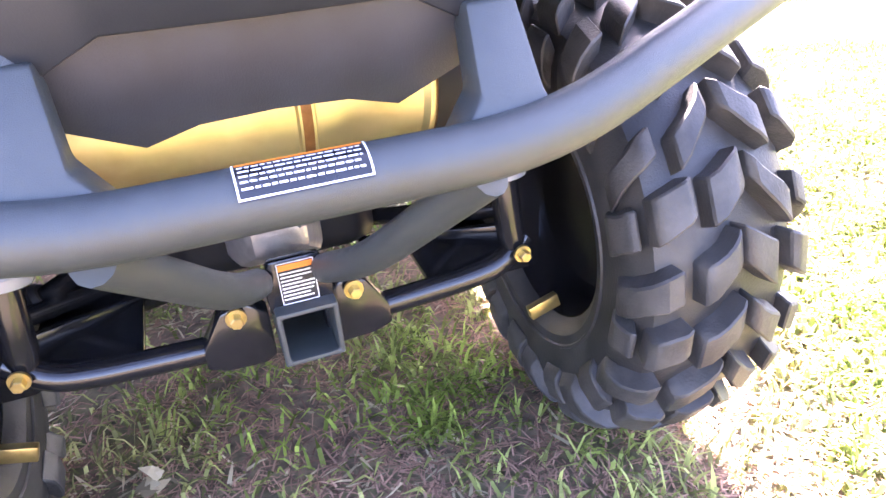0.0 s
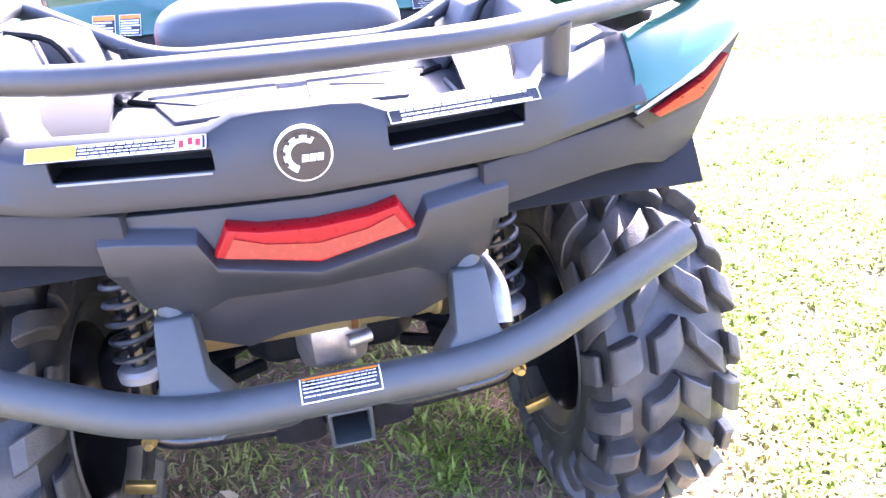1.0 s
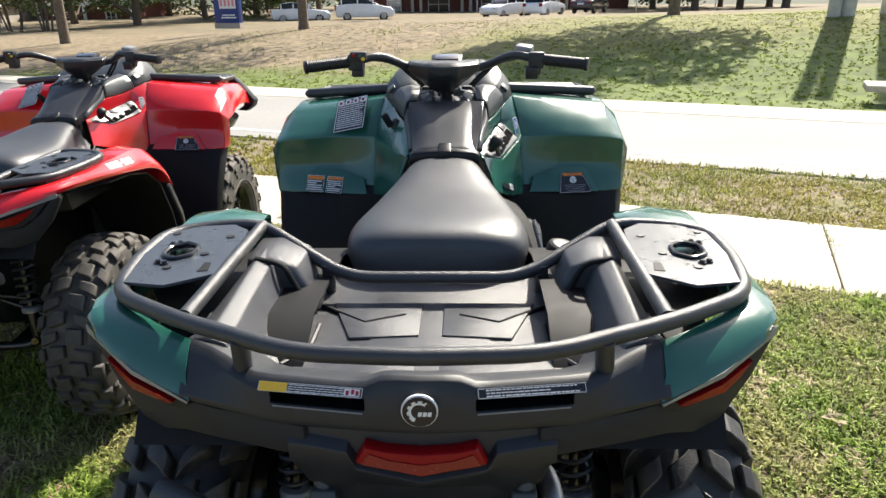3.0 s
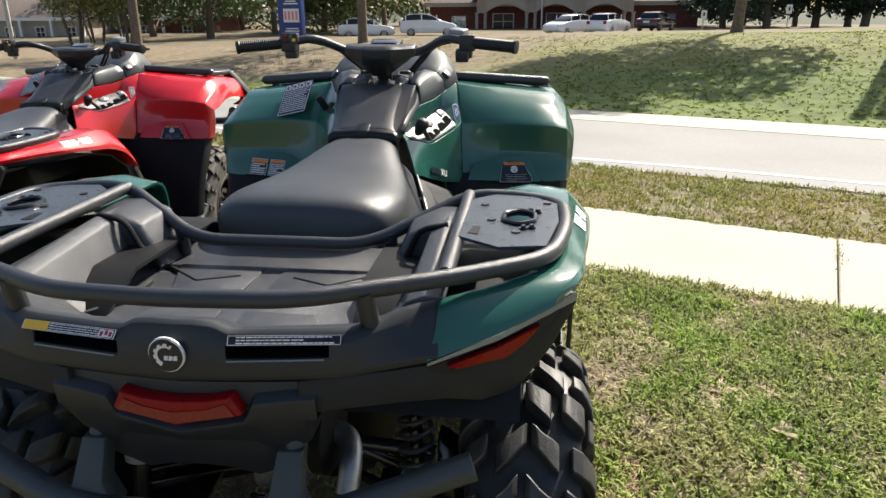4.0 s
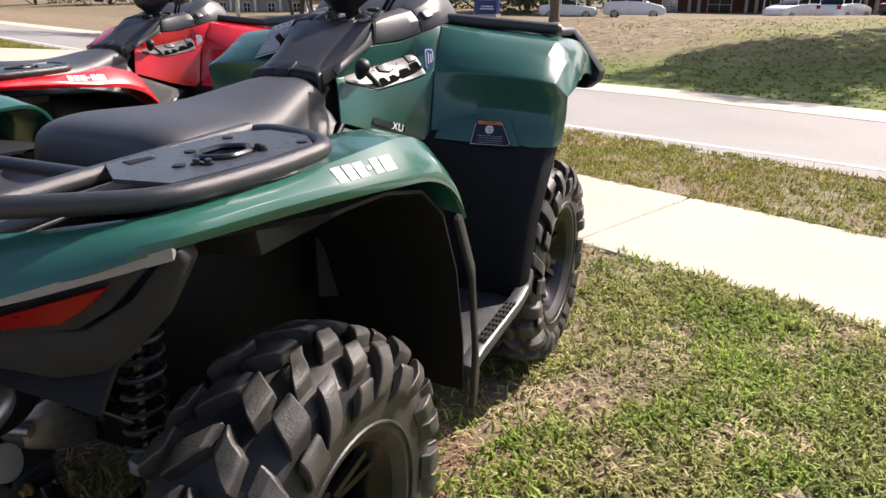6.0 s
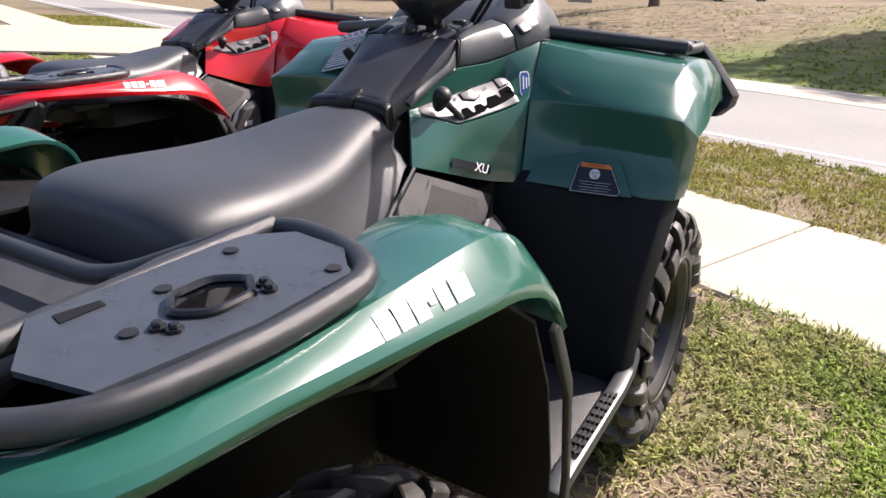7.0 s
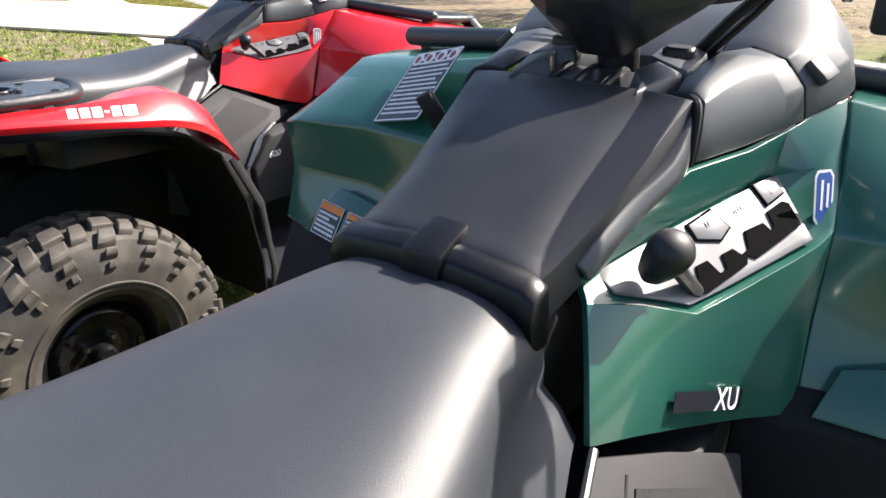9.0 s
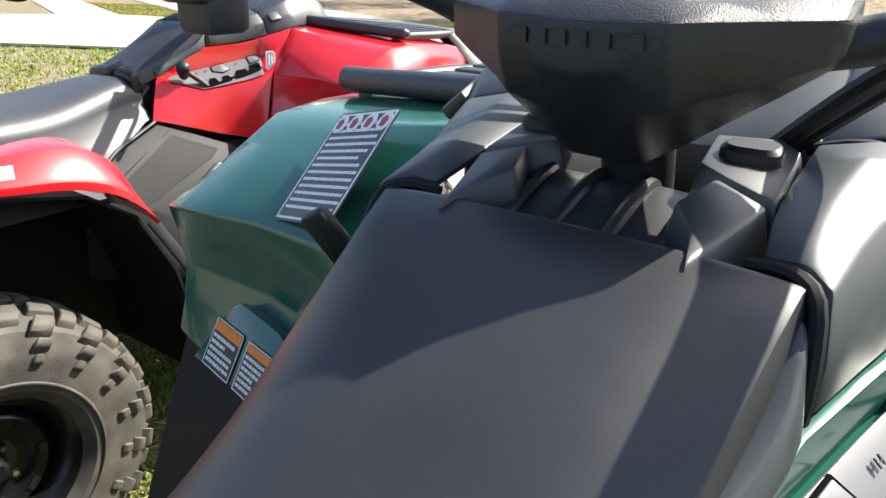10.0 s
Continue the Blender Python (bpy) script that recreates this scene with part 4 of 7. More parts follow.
    for x0, x1, d0, d1 in ((-0.039, 0.039, 156, 159), (-0.039, -0.0378, 86, 159), (0.0378, 0.039, 86, 159)):
        on_tube(x0, x1, d0, d1, WHITE, "", b)
    part("print", b, WHITE, lab, smooth=60)

    # tow hitch, gearbox and rear suspension
    bm = bm_new()
    o, i = 0.0325, 0.0265
    rings = [[(0.007 + a * s, y, 0.343 + b * s) for a, b in ((-1, -1), (1, -1), (1, 1), (-1, 1))] for s, y in ((o, -0.165), (i, -0.165), (i, -0.06), (o, -0.06))]
    vs = [[bm.verts.new(q) for q in r] for r in rings]
    vs.append(vs[0])
    for a, b in zip(vs, vs[1:]):
        for k in range(4):
            bm.faces.new((a[k], a[(k + 1) % 4], b[(k + 1) % 4], b[k]))
    hitch = part("tow_hitch", bm, BUMPER, bike, "square steel tow hitch receiver", bevel=0.0025)
    bm = bm_new()
    add_prism(bm, [(x, -0.146, z) for x, z in ((-0.028, 0.366), (0.040, 0.366), (0.040, 0.41), (0.030, 0.428), (-0.022, 0.428), (-0.030, 0.41))], (0, 0.012, 0))
    part("hitch_plate", bm, GLOSS, hitch, bevel=0.003)
    sticker("hitch_label", frame_of((0.005, -0.1475, 0.401), (1, 0, 0), (0, 0, 1)), 0.040, 0.050, hitch, 8, ORANGE, 0.13, "black label with orange head", seed=7, word=0.7)
    bm = bm_new()
    add_loft(bm, [[(-0.06, 0.02, 0.36), (0.06, 0.02, 0.36), (0.06, 0.02, 0.50), (-0.06, 0.02, 0.50)], [(-0.05, -0.05, 0.38), (0.05, -0.05, 0.38), (0.05, -0.05, 0.49), (-0.05, -0.05, 0.49)], [(-0.032, -0.10, 0.41), (0.032, -0.10, 0.41), (0.032, -0.10, 0.475), (-0.032, -0.10, 0.475)]])
    gb = part("gearbox", bm, STEEL, bike, "cast aluminium final drive housing", bevel=0.012)
    bm = bm_new()
    add_tube(bm, [(0.02, -0.105, 0.452), (0.055, -0.095, 0.452)], 0.011, 12)
    part("drain_plug", bm, STEEL, gb)
    for sx in (1, -1):
        arm = thing("suspension_arm")
        arm.parent = bike
        bm = bm_new()
        add_prism(bm, [(sx * x, -0.118, z) for x, z in ((0.03, 0.355), (0.055, 0.375), (0.080, 0.366), (0.104, 0.328), (0.106, 0.302), (0.085, 0.294), (0.045, 0.292), (0.03, 0.30))], (0, 0.03, 0))
        part("bracket", bm, GLOSS, arm, bevel=0.003)
        bm = bm_new()
        add_tube(bm, fillet([(sx * 0.092, -0.085, 0.308), (sx * 0.215, -0.082, 0.312), (sx * 0.262, -0.080, 0.318), (sx * 0.300, -0.070, 0.345)], 0.03), 0.0155, 14)
        part("tube", bm, GLOSS, arm)
        bm = bm_new()
        add_tube(bm, [(sx * 0.09, 0.22, 0.31), (sx * 0.20, 0.09, 0.330), (sx * 0.30, -0.01, 0.36)], 0.012, 12)
        part("tube", bm, GLOSS, arm)
        for dy in (-0.05, 0.045):
            bm = bm_new()
            add_loft(bm, [[(sx * x + 0, y + dy + e, z + f) for e, f in ((-0.006, -0.012), (0.006, -0.012), (0.006, 0.012), (-0.006, 0.012))] for x, y, z in ((0.12, 0.15, 0.30), (0.30, 0.0, 0.345))])
            part("rail", bm, GLOSS, arm, bevel=0.002)
        bm = bm_new()
        add_prism(bm, [(sx * 0.17, -0.070, 0.304), (sx * 0.285, -0.055, 0.325), (sx * 0.28, 0.05, 0.330), (sx * 0.17, 0.10, 0.318)], (0, 0, 0.008))
        part("gusset", bm, GLOSS, arm, bevel=0.002)
        bm = bm_new()
        add_tube(bm, [(sx * 0.085, -0.02, 0.475), (sx * 0.30, -0.015, 0.455)], 0.014, 12)
        part("upper_tube", bm, GLOSS, arm)
        bm = bm_new()
        add_tube(bm, [(sx * 0.06, 0.0, 0.475), (sx * 0.34, 0.055, 0.32)], 0.012, 12)
        part("drive_shaft", bm, GLOSS, arm)
        for base, end, n in (((sx * 0.065, 0.0, 0.474), (sx * 0.13, 0.0, 0.438), 7), ((sx * 0.33, 0.052, 0.325), (sx * 0.265, 0.04, 0.362), 7)):
            bm = bm_new()
            a, b2 = Vector(base), Vector(end)
            prof = []
            for k in range(n):
                r = 0.036 - 0.018 * k / n
                prof += [((b2 - a).length * k / n, r), ((b2 - a).length * (k + 0.5) / n, r * 0.78)]
            add_lathe(bm, prof, a, b2 - a, 24)
            part("rubber_boot", bm, GRIP, arm)
        for pt in ((sx * 0.092, -0.104, 0.304), (sx * 0.284, -0.100, 0.338), (sx * 0.064, -0.128, 0.364)):
            bolt("bolt", pt, (0, -1, 0), 0.0072, arm)
        bm = bm_new()
        add_loft(bm, [[(sx * 0.30, y + 0.05, z) for y, z in ((-0.05, 0.25), (0.05, 0.25), (0.06, 0.36), (0.02, 0.47), (-0.03, 0.47), (-0.06, 0.37))], [(sx * 0.36, y + 0.05, z) for y, z in ((-0.05, 0.25), (0.05, 0.25), (0.06, 0.36), (0.03, 0.42), (-0.03, 0.42), (-0.06, 0.37))]])
        part("knuckle", bm, GLOSS, arm, bevel=0.01)
        bm = bm_new()
        add_box(bm, (sx * 0.325, -0.075, 0.235), (0.045, 0.012, 0.02), Euler((0, sx * -0.3, 0)))
        part("tag", bm, GOLD, arm, "gold-passivated tag", bevel=0.002)
        # shock absorber
        shock = thing("shock_absorber")
        shock.parent = bike
        lo, hi = Vector((sx * 0.282, -0.078, 0.338)), Vector((sx * 0.255, -0.02, 0.74))
        d = (hi - lo)
        bm = bm_new()
        add_lathe(bm, ((0, 0.013), (0.015, 0.018), (0.10, 0.018), (0.102, 0.012), (d.length, 0.012)), lo, d, 16)
        part("damper", bm, GLOSS, shock)
        bm = bm_new()
        add_lathe(bm, ((0.092, 0.020), (0.094, 0.030), (0.106, 0.032), (0.112, 0.028), (0.114, 0.022)), lo, d, 24)
        part("collar", bm, SILVER, shock, "pale grey spring collar")
        bm = bm_new()
        u = d.normalized().orthogonal().normalized()
        v = d.normalized().cross(u)
        pts = []
        for k in range(10 * 14 + 1):
            t = k / (10 * 14)
            pts.append(lo + d * (0.29 + 0.67 * t) + (u * math.cos(2 * math.pi * 10 * t) + v * math.sin(2 * math.pi * 10 * t)) * 0.031)
        add_tube(bm, pts, 0.0045, 6)
        part("spring", bm, TUBE, shock, "glossy black coil spring")
        bm = bm_new()
        add_lathe(bm, ((0.405, 0.016), (0.41, 0.030), (0.418, 0.032), (0.424, 0.026)), lo, d, 20)
        part("spring_seat", bm, TAIL if not long_lug else GLOSS, shock, "red upper spring seat" if not long_lug else "")
    # frame and engine mass, dark, under the seat
    bm = bm_new()
    add_loft(bm, [[(sx * w, y, z) for sx, z in ((-1, z0), (1, z0), (1, z1), (-1, z1))] for y, w, z0, z1 in ((0.03, 0.11, 0.34, 0.56), (0.12, 0.15, 0.30, 0.66), (0.55, 0.20, 0.29, 0.74), (1.0, 0.20, 0.29, 0.74), (1.3, 0.14, 0.32, 0.80))])
    part("engine", bm, LINER, bike, "dark engine and frame", bevel=0.02)
    for sx in (1, -1):
        bm = bm_new()
        add_tube(bm, fillet([(sx * 0.15, -0.31, 0.70), (sx * 0.17, -0.1, 0.72), (sx * 0.18, 0.3, 0.70), (sx * 0.18, 1.1, 0.62)], 0.05), 0.016, 10)
        part("frame_tube", bm, GLOSS, bike)

    # rear fenders
    low = [(0.335, -0.325, 0.818), (0.43, -0.288, 0.847), (0.531, -0.205, 0.876), (0.553, -0.05, 0.868), (0.572, 0.09, 0.858), (0.583, 0.20, 0.846), (0.587, 0.29, 0.833), (0.59, 0.365, 0.805), (0.591, 0.415, 0.765), (0.591, 0.447, 0.728)]
    fold = [(0.345, -0.275, 0.878), (0.44, -0.238, 0.888), (0.530, -0.190, 0.896), (0.553, -0.06, 0.892), (0.565, 0.08, 0.881), (0.573, 0.19, 0.871), (0.577, 0.27, 0.864), (0.578, 0.345, 0.848), (0.579, 0.398, 0.812), (0.580, 0.437, 0.742)]
    inner = [(0.345, -0.262, 0.880), (0.42, -0.215, 0.888), (0.47, -0.165, 0.894), (0.475, -0.04, 0.892), (0.465, 0.09, 0.876), (0.425, 0.17, 0.872), (0.392, 0.25, 0.886), (0.390, 0.335, 0.886), (0.405, 0.395, 0.846), (0.43, 0.440, 0.745)]
    crown = [(0.345, -0.268, 0.881), (0.435, -0.225, 0.892), (0.512, -0.178, 0.901), (0.527, -0.06, 0.904), (0.534, 0.08, 0.903), (0.538, 0.19, 0.904), (0.540, 0.27, 0.903), (0.540, 0.345, 0.888), (0.545, 0.400, 0.845), (0.55, 0.437, 0.745)]
    mid = [tuple((Vector(a) * 0.5 + Vector(b) * 0.5) + Vector((0, 0, 0.003 + 0.010 * smooth_step(0.1, 0.24, a[1]) * smooth_step(0.44, 0.36, a[1])))) for a, b in zip(crown, inner)]
    side = [tuple((Vector(a) * 0.5 + Vector(b) * 0.5) + Vector((0.004, -0.002, 0.002))) for a, b in zip(fold, low)]
    for sx in (1, -1):
        rows = [[(sx * x, y, z) for x, y, z in line] for line in (inner, mid, crown, fold, side, low)]
        fine = [spline(r, 3) for r in rows]
        bm = bm_new()
        add_grid(bm, fine)
        fender = part("rear_fender", bm, paint, bike, f"glossy {colour} rear fender", thick=0.008, bevel=0.004, smooth=26)
        # inner liner of the arch
        bm = bm_new()
        arch = [(-0.27, 0.70), (-0.20, 0.80), (-0.10, 0.845), (0.05, 0.845), (0.2, 0.835), (0.33, 0.805), (0.42, 0.74), (0.49, 0.60), (0.53, 0.42), (0.535, 0.30)]
        add_grid(bm, [[(sx * x, y, z) for x in (0.20, 0.38, 0.46 if y < -0.05 else 0.555)] for y, z in arch])
        part("arch_liner", bm, LINER, fender, "black inner arch liner", thick=0.006)
        bm = bm_new()
        add_prism(bm, [(sx * 0.583, y, z) for y, z in ((0.445, 0.735), (0.52, 0.60), (0.56, 0.34), (0.545, 0.26), (0.525, 0.26), (0.535, 0.40), (0.505, 0.58), (0.425, 0.725))], (sx * -0.012, 0, 0))
        part("arch_edge", bm, BLACK, fender, bevel=0.003)
        # painted word mark, a plain row of blocks
        m = frame_of((sx * 0.561, 0.140, 0.888), (0.06 * 1, sx * 1.0, -0.09 * sx), (-sx * 0.75, 0, 0.66))
        if badge:
            x = -0.074
            for w in (0.0195, 0.0195, 0.0205, 0.010, 0.0195, 0.030):
                bm = bm_new()
                top = 0.0135 if w > 0.012 else 0.0032
                add_grid(bm, [[m @ Vector((x + w * p / 3 + 0.2 * top * q, top * q, 0)) for p in range(4)] for q in (-1, -0.5, 0, 0.5, 1)])
                part("mark_block", drape(bm, m, fender, 0.0012), WHITE, fender)
                x += w + 0.005

    # seat
    bm = bm_new()
    rings = []
    for y, w, top, bot, rnd2 in ((0.150, 0.135, 0.868, 0.800, 0.5), (0.162, 0.165, 0.888, 0.795, 0.6), (0.19, 0.186, 0.902, 0.788, 0.7), (0.25, 0.197, 0.907, 0.775, 0.75), (0.33, 0.195, 0.903, 0.757, 0.75), (0.42, 0.182, 0.899, 0.742, 0.7), (0.50, 0.165, 0.901, 0.74, 0.65), (0.58, 0.142, 0.911, 0.755, 0.6), (0.66, 0.118, 0.923, 0.79, 0.55), (0.72, 0.104, 0.927, 0.82, 0.5), (0.745, 0.100, 0.922, 0.82, 0.5)):
        n = 22
        ring = []
        for k in range(n + 1):
            a = math.pi * k / n
            p = 0.55
            x = -w * math.copysign(abs(math.cos(a)) ** p, math.cos(a))
            z = (top - 0.068) + 0.068 * math.sin(a) ** 0.75
            ring.append((x, y, z))
        skirt = max(w * 0.93, piecewise(y, ((0.19, 0.17), (0.33, 0.206), (0.47, 0.212), (0.60, 0.186), (0.70, 0.146), (0.745, 0.132))))
        ring = [(-skirt, y, bot), (-(w + skirt) / 2, y, (bot + top) / 2 - 0.03)] + ring + [((w + skirt) / 2, y, (bot + top) / 2 - 0.03), (skirt, y, bot)]
        rings.append(ring)
    fine = [spline([r[k] for r in rings], 3) for k in range(len(rings[0]))]
    add_loft(bm, [[line[j] for line in fine] for j in range(len(fine[0]))])
    part("seat", bm, SEAT, bike, "smooth black vinyl saddle", smooth=50)
    bm = bm_new()
    add_loft(bm, [[(x, y, z) for x, z in ((-w, 0.70), (w, 0.70), (w * 0.96, z1), (-w * 0.96, z1))] for y, w, z1 in ((0.13, 0.20, 0.802), (0.2, 0.215, 0.790), (0.45, 0.205, 0.742), (0.60, 0.175, 0.76), (0.74, 0.12, 0.83))])
    part("seat_base", bm, BLACK, bike, "black moulded base under the saddle", bevel=0.008)
    for sx in (1, -1):
        # fuel cap and flank panels
        bm = bm_new()
        rows = [[(sx * 0.150, 0.745, 0.812), (sx * 0.180, 0.84, 0.772), (sx * 0.222, 0.945, 0.724)], [(sx * 0.195, 0.60, 0.77), (sx * 0.225, 0.70, 0.74), (sx * 0.262, 0.83, 0.69)], [(sx * 0.238, 0.475, 0.70), (sx * 0.262, 0.57, 0.66), (sx * 0.285, 0.72, 0.58)], [(sx * 0.25, 0.45, 0.5), (sx * 0.27, 0.56, 0.46), (sx * 0.29, 0.72, 0.42)]]
        add_grid(bm, rows)
        flank = part("flank_panel", bm, DULL, bike, "charcoal flank panel beside the saddle", thick=0.01, bevel=0.005)
        bm = bm_new()
        add_tube(bm, [(sx * 0.148, 0.741, 0.818), (sx * 0.192, 0.60, 0.776), (sx * 0.236, 0.470, 0.702)], 0.004, 8)
        part("panel_edge", bm, GREY, flank)
        tl, au, av = Vector((sx * 0.150, 0.745, 0.812)), Vector((sx * 0.072, 0.20, -0.088)), Vector((sx * 0.088, -0.27, -0.112))
        mf = frame_of(tl, au * sx, -av)
        corner = [tl + au * p + av * q for p, q in ((0.22, 0.10), (0.80, 0.12), (0.82, 0.25), (0.62, 0.95), (0.24, 0.98))]
        flat = [mf.inverted() @ c for c in corner]
        bm = bm_new()
        rows = []
        for k in range(7):
            l, r = flat[0].lerp(flat[4], k / 6), (flat[1].lerp(flat[2], k / 2) if k < 2 else flat[2].lerp(flat[3], (k - 2) / 4))
            rows.append([mf @ Vector((l.x + (r.x - l.x) * f, l.y + (r.y - l.y) * f, 0)) for f in (0, 0.33, 0.67, 1)])
        add_grid(bm, rows)
        part("inset_panel", drape(bm, mf, flank, 0.0035), MESH, flank, "fine-textured grey inset", thick=0.0025)
        bm = bm_new()
        add_tube(bm, [tl + au * 0.17 + av * q for q in (0.06, 0.3, 0.5, 0.75, 1.0)], 0.0012, 6)
        part("groove", drape(bm, mf, flank, 0.0015), LINER, flank)
        bm = bm_new()
        add_prism(bm, [(sx * 0.256, 0.83, 0.705), (sx * 0.265, 0.76, 0.665), (sx * 0.28, 0.70, 0.59), (sx * 0.283, 0.715, 0.587), (sx * 0.270, 0.78, 0.665), (sx * 0.260, 0.848, 0.702)], (sx * 0.012, 0.0, 0.004))
        part("air_vent", bm, PLATE, flank, bevel=0.004)
        bm = bm_new()
        add_loft(bm, [[(sx * 0.25, y, z) for y, z in ((0.72, 0.58), (0.80, 0.69), (0.90, 0.70), (0.93, 0.45), (0.74, 0.45))], [(sx * 0.288, y, z) for y, z in ((0.735, 0.58), (0.81, 0.67), (0.88, 0.68), (0.92, 0.46), (0.75, 0.46))]])
        cover = part("side_cover", bm, DULL, bike, "black engine side cover", bevel=0.006)
        if sx > 0:
            lettering("letters", "HD7" if long_lug else "600", 0.030, frame_of((0.2886, 0.815, 0.612), (0, 1, 0.0), (0, 0, 1)), WHITE, cover, shear=0.3)
    bm = bm_new()
    add_lathe(bm, ((-0.06, 0.037), (0.006, 0.037), (0.014, 0.034), (0.018, 0.028), (0.0165, 0.027), (0.0175, 0.023), (0.0185, 0.008)), (0.278, 0.308, 0.806), (0.25, -0.12, 1), 28)
    part("fuel_cap", bm, GRIP, bike, "round black fuel filler cap", bevel=0.0)
    for sx in (1, -1):
        bm = bm_new()
        add_loft(bm, [[(sx * x, y, z) for x, z in ((0.20, 0.70), (0.36, 0.72), (0.345, z1), (0.21, z1 - 0.01))] for y, z1 in ((0.14, 0.80), (0.25, 0.79), (0.40, 0.77), (0.48, 0.70))])
        part("side_deck", bm, BLACK, bike, bevel=0.008)

    # storage lid, console and cowl
    def lid_w(y):
        return piecewise(y, ((0.73, 0.088), (0.80, 0.095), (0.96, 0.114)))

    bm = bm_new()
    rows = []
    for y, z in ((0.735, 0.928), (0.742, 0.944), (0.765, 0.956), (0.82, 0.984), (0.88, 1.014), (0.93, 1.035), (0.955, 1.0435), (0.960, 1.0435), (0.9615, 1.030)):
        w = lid_w(y)
        rows.append([(w * k, y, z + 0.003 - piecewise(y, ((0.74, 0.010), (0.80, 0.022), (0.88, 0.018), (0.93, 0.009), (0.962, 0.003))) * max(0, (abs(k) - 0.45) / 0.55) ** 2 - (0.030 if abs(k) > 1 else 0)) for k in (-1.06, -1.0, -0.9, -0.8, -0.65, -0.5, -0.2, 0.2, 0.5, 0.65, 0.8, 0.9, 1.0, 1.06)])
    fine = [spline([r[k] for r in rows[:6]], 3) + rows_end for k, rows_end in ((k, [Vector(r[k]) for r in rows[6:]]) for k in range(14))]
    add_grid(bm, [[c[j] for c in fine] for j in range(len(fine[0]))])
    lid = part("storage_lid", bm, LIDBLACK, bike, "matt black storage lid ahead of the saddle", thick=0.006, bevel=0.003, smooth=40)
    bm = bm_new()
    add_loft(bm, [[(x, 0.726, z0 - 0.045), (x, 0.719, z0 - 0.016), (x, 0.722, z0 - 0.001), (x, 0.733, z0 + 0.004), (x, 0.745, z0 + 0.006), (x, 0.752, z0 - 0.045)] for x, z0 in ((-0.098, 0.930), (-0.085, 0.938), (-0.03, 0.943), (0.03, 0.943), (0.085, 0.938), (0.098, 0.930))])
    part("lid_band", bm, BAND, lid, "black band along the rear edge", bevel=0.003)
    bm = bm_new()
    add_loft(bm, [[(-0.019, 0.714, 0.920), (0.019, 0.714, 0.920), (0.019, 0.716, 0.945), (-0.019, 0.716, 0.945)], [(-0.019, 0.752, 0.940), (0.019, 0.752, 0.940), (0.017, 0.759, 0.9610), (-0.017, 0.759, 0.9610)]])
    part("latch", bm, BAND, lid, bevel=0.003)
    bm = bm_new()
    stations = ((0.722, 0.092, 0.918, 0.88), (0.735, 0.096, 0.930, 0.88), (0.80, 0.092, 0.912, 0.86), (0.88, 0.102, 0.948, 0.86), (0.955, 0.114, 0.985, 0.86), (0.975, 0.118, 0.975, 0.86), (1.06, 0.145, 0.985, 0.86), (1.14, 0.175, 1.000, 0.86), (1.30, 0.19, 1.02, 0.86), (1.55, 0.2, 0.98, 0.85))
    add_loft(bm, [[(-w, y, 0.78), (w, y, 0.78), (w * 1.0, y, (low3 + z) / 2), (w * 0.97, y, z - 0.012), (w * 0.88, y, z), (-w * 0.88, y, z), (-w * 0.97, y, z - 0.012), (-w, y, (low3 + z) / 2)] for y, w, z, low3 in stations])
    part("console", bm, LINER, bike, "black centre console", bevel=0.004)
    bm = bm_new()
    add_grid(bm, [[(w * k, y, z - 0.010 * (1 - k * k)) for k in (-1, -0.6, -0.2, 0.2, 0.6, 1)] for y, w, z in ((1.118, 0.080, 1.030), (1.120, 0.086, 1.066), (1.150, 0.090, 1.084), (1.186, 0.092, 1.104), (1.250, 0.084, 1.128), (1.330, 0.064, 1.118), (1.40, 0.05, 1.07))])
    part("dash_hood", bm, GREY, bike, "charcoal hood between the cowl shoulders", thick=0.005, bevel=0.004)
    for sx in (1, -1):
        bm = bm_new()
        # cowl shoulder that sweeps up beside the steering head
        rows = [[(0.101, 0.797, 0.922), (0.099, 0.793, 0.930), (0.096, 0.790, 0.933), (0.088, 0.790, 0.930)],
                [(0.109, 0.860, 0.952), (0.107, 0.858, 0.960), (0.103, 0.857, 0.964), (0.095, 0.857, 0.962)],
                [(0.120, 0.915, 0.978), (0.121, 0.914, 0.986), (0.118, 0.914, 0.993), (0.108, 0.914, 0.992)],
                [(0.129, 0.942, 0.991), (0.129, 0.944, 1.016), (0.124, 0.956, 1.043), (0.111, 0.966, 1.049), (0.092, 0.972, 1.046)],
                [(0.151, 1.030, 0.995), (0.147, 1.030, 1.030), (0.132, 1.030, 1.056), (0.110, 1.028, 1.063), (0.087, 1.022, 1.057)],
                [(0.184, 1.112, 1.012), (0.178, 1.108, 1.045), (0.155, 1.108, 1.070), (0.120, 1.112, 1.078), (0.088, 1.116, 1.070)],
                [(0.211, 1.186, 1.031), (0.202, 1.186, 1.068), (0.175, 1.186, 1.098), (0.130, 1.186, 1.112), (0.090, 1.186, 1.106)],
                [(0.206, 1.270, 1.034), (0.190, 1.265, 1.085), (0.160, 1.26, 1.122), (0.115, 1.255, 1.138), (0.080, 1.250, 1.132)],
                [(0.20, 1.36, 1.03), (0.172, 1.35, 1.085), (0.145, 1.34, 1.115), (0.10, 1.33, 1.130), (0.06, 1.33, 1.120)]]
        for r in rows[:3]:
            r.append((r[3][0] - 0.006, r[3][1], r[3][2] - 0.012))
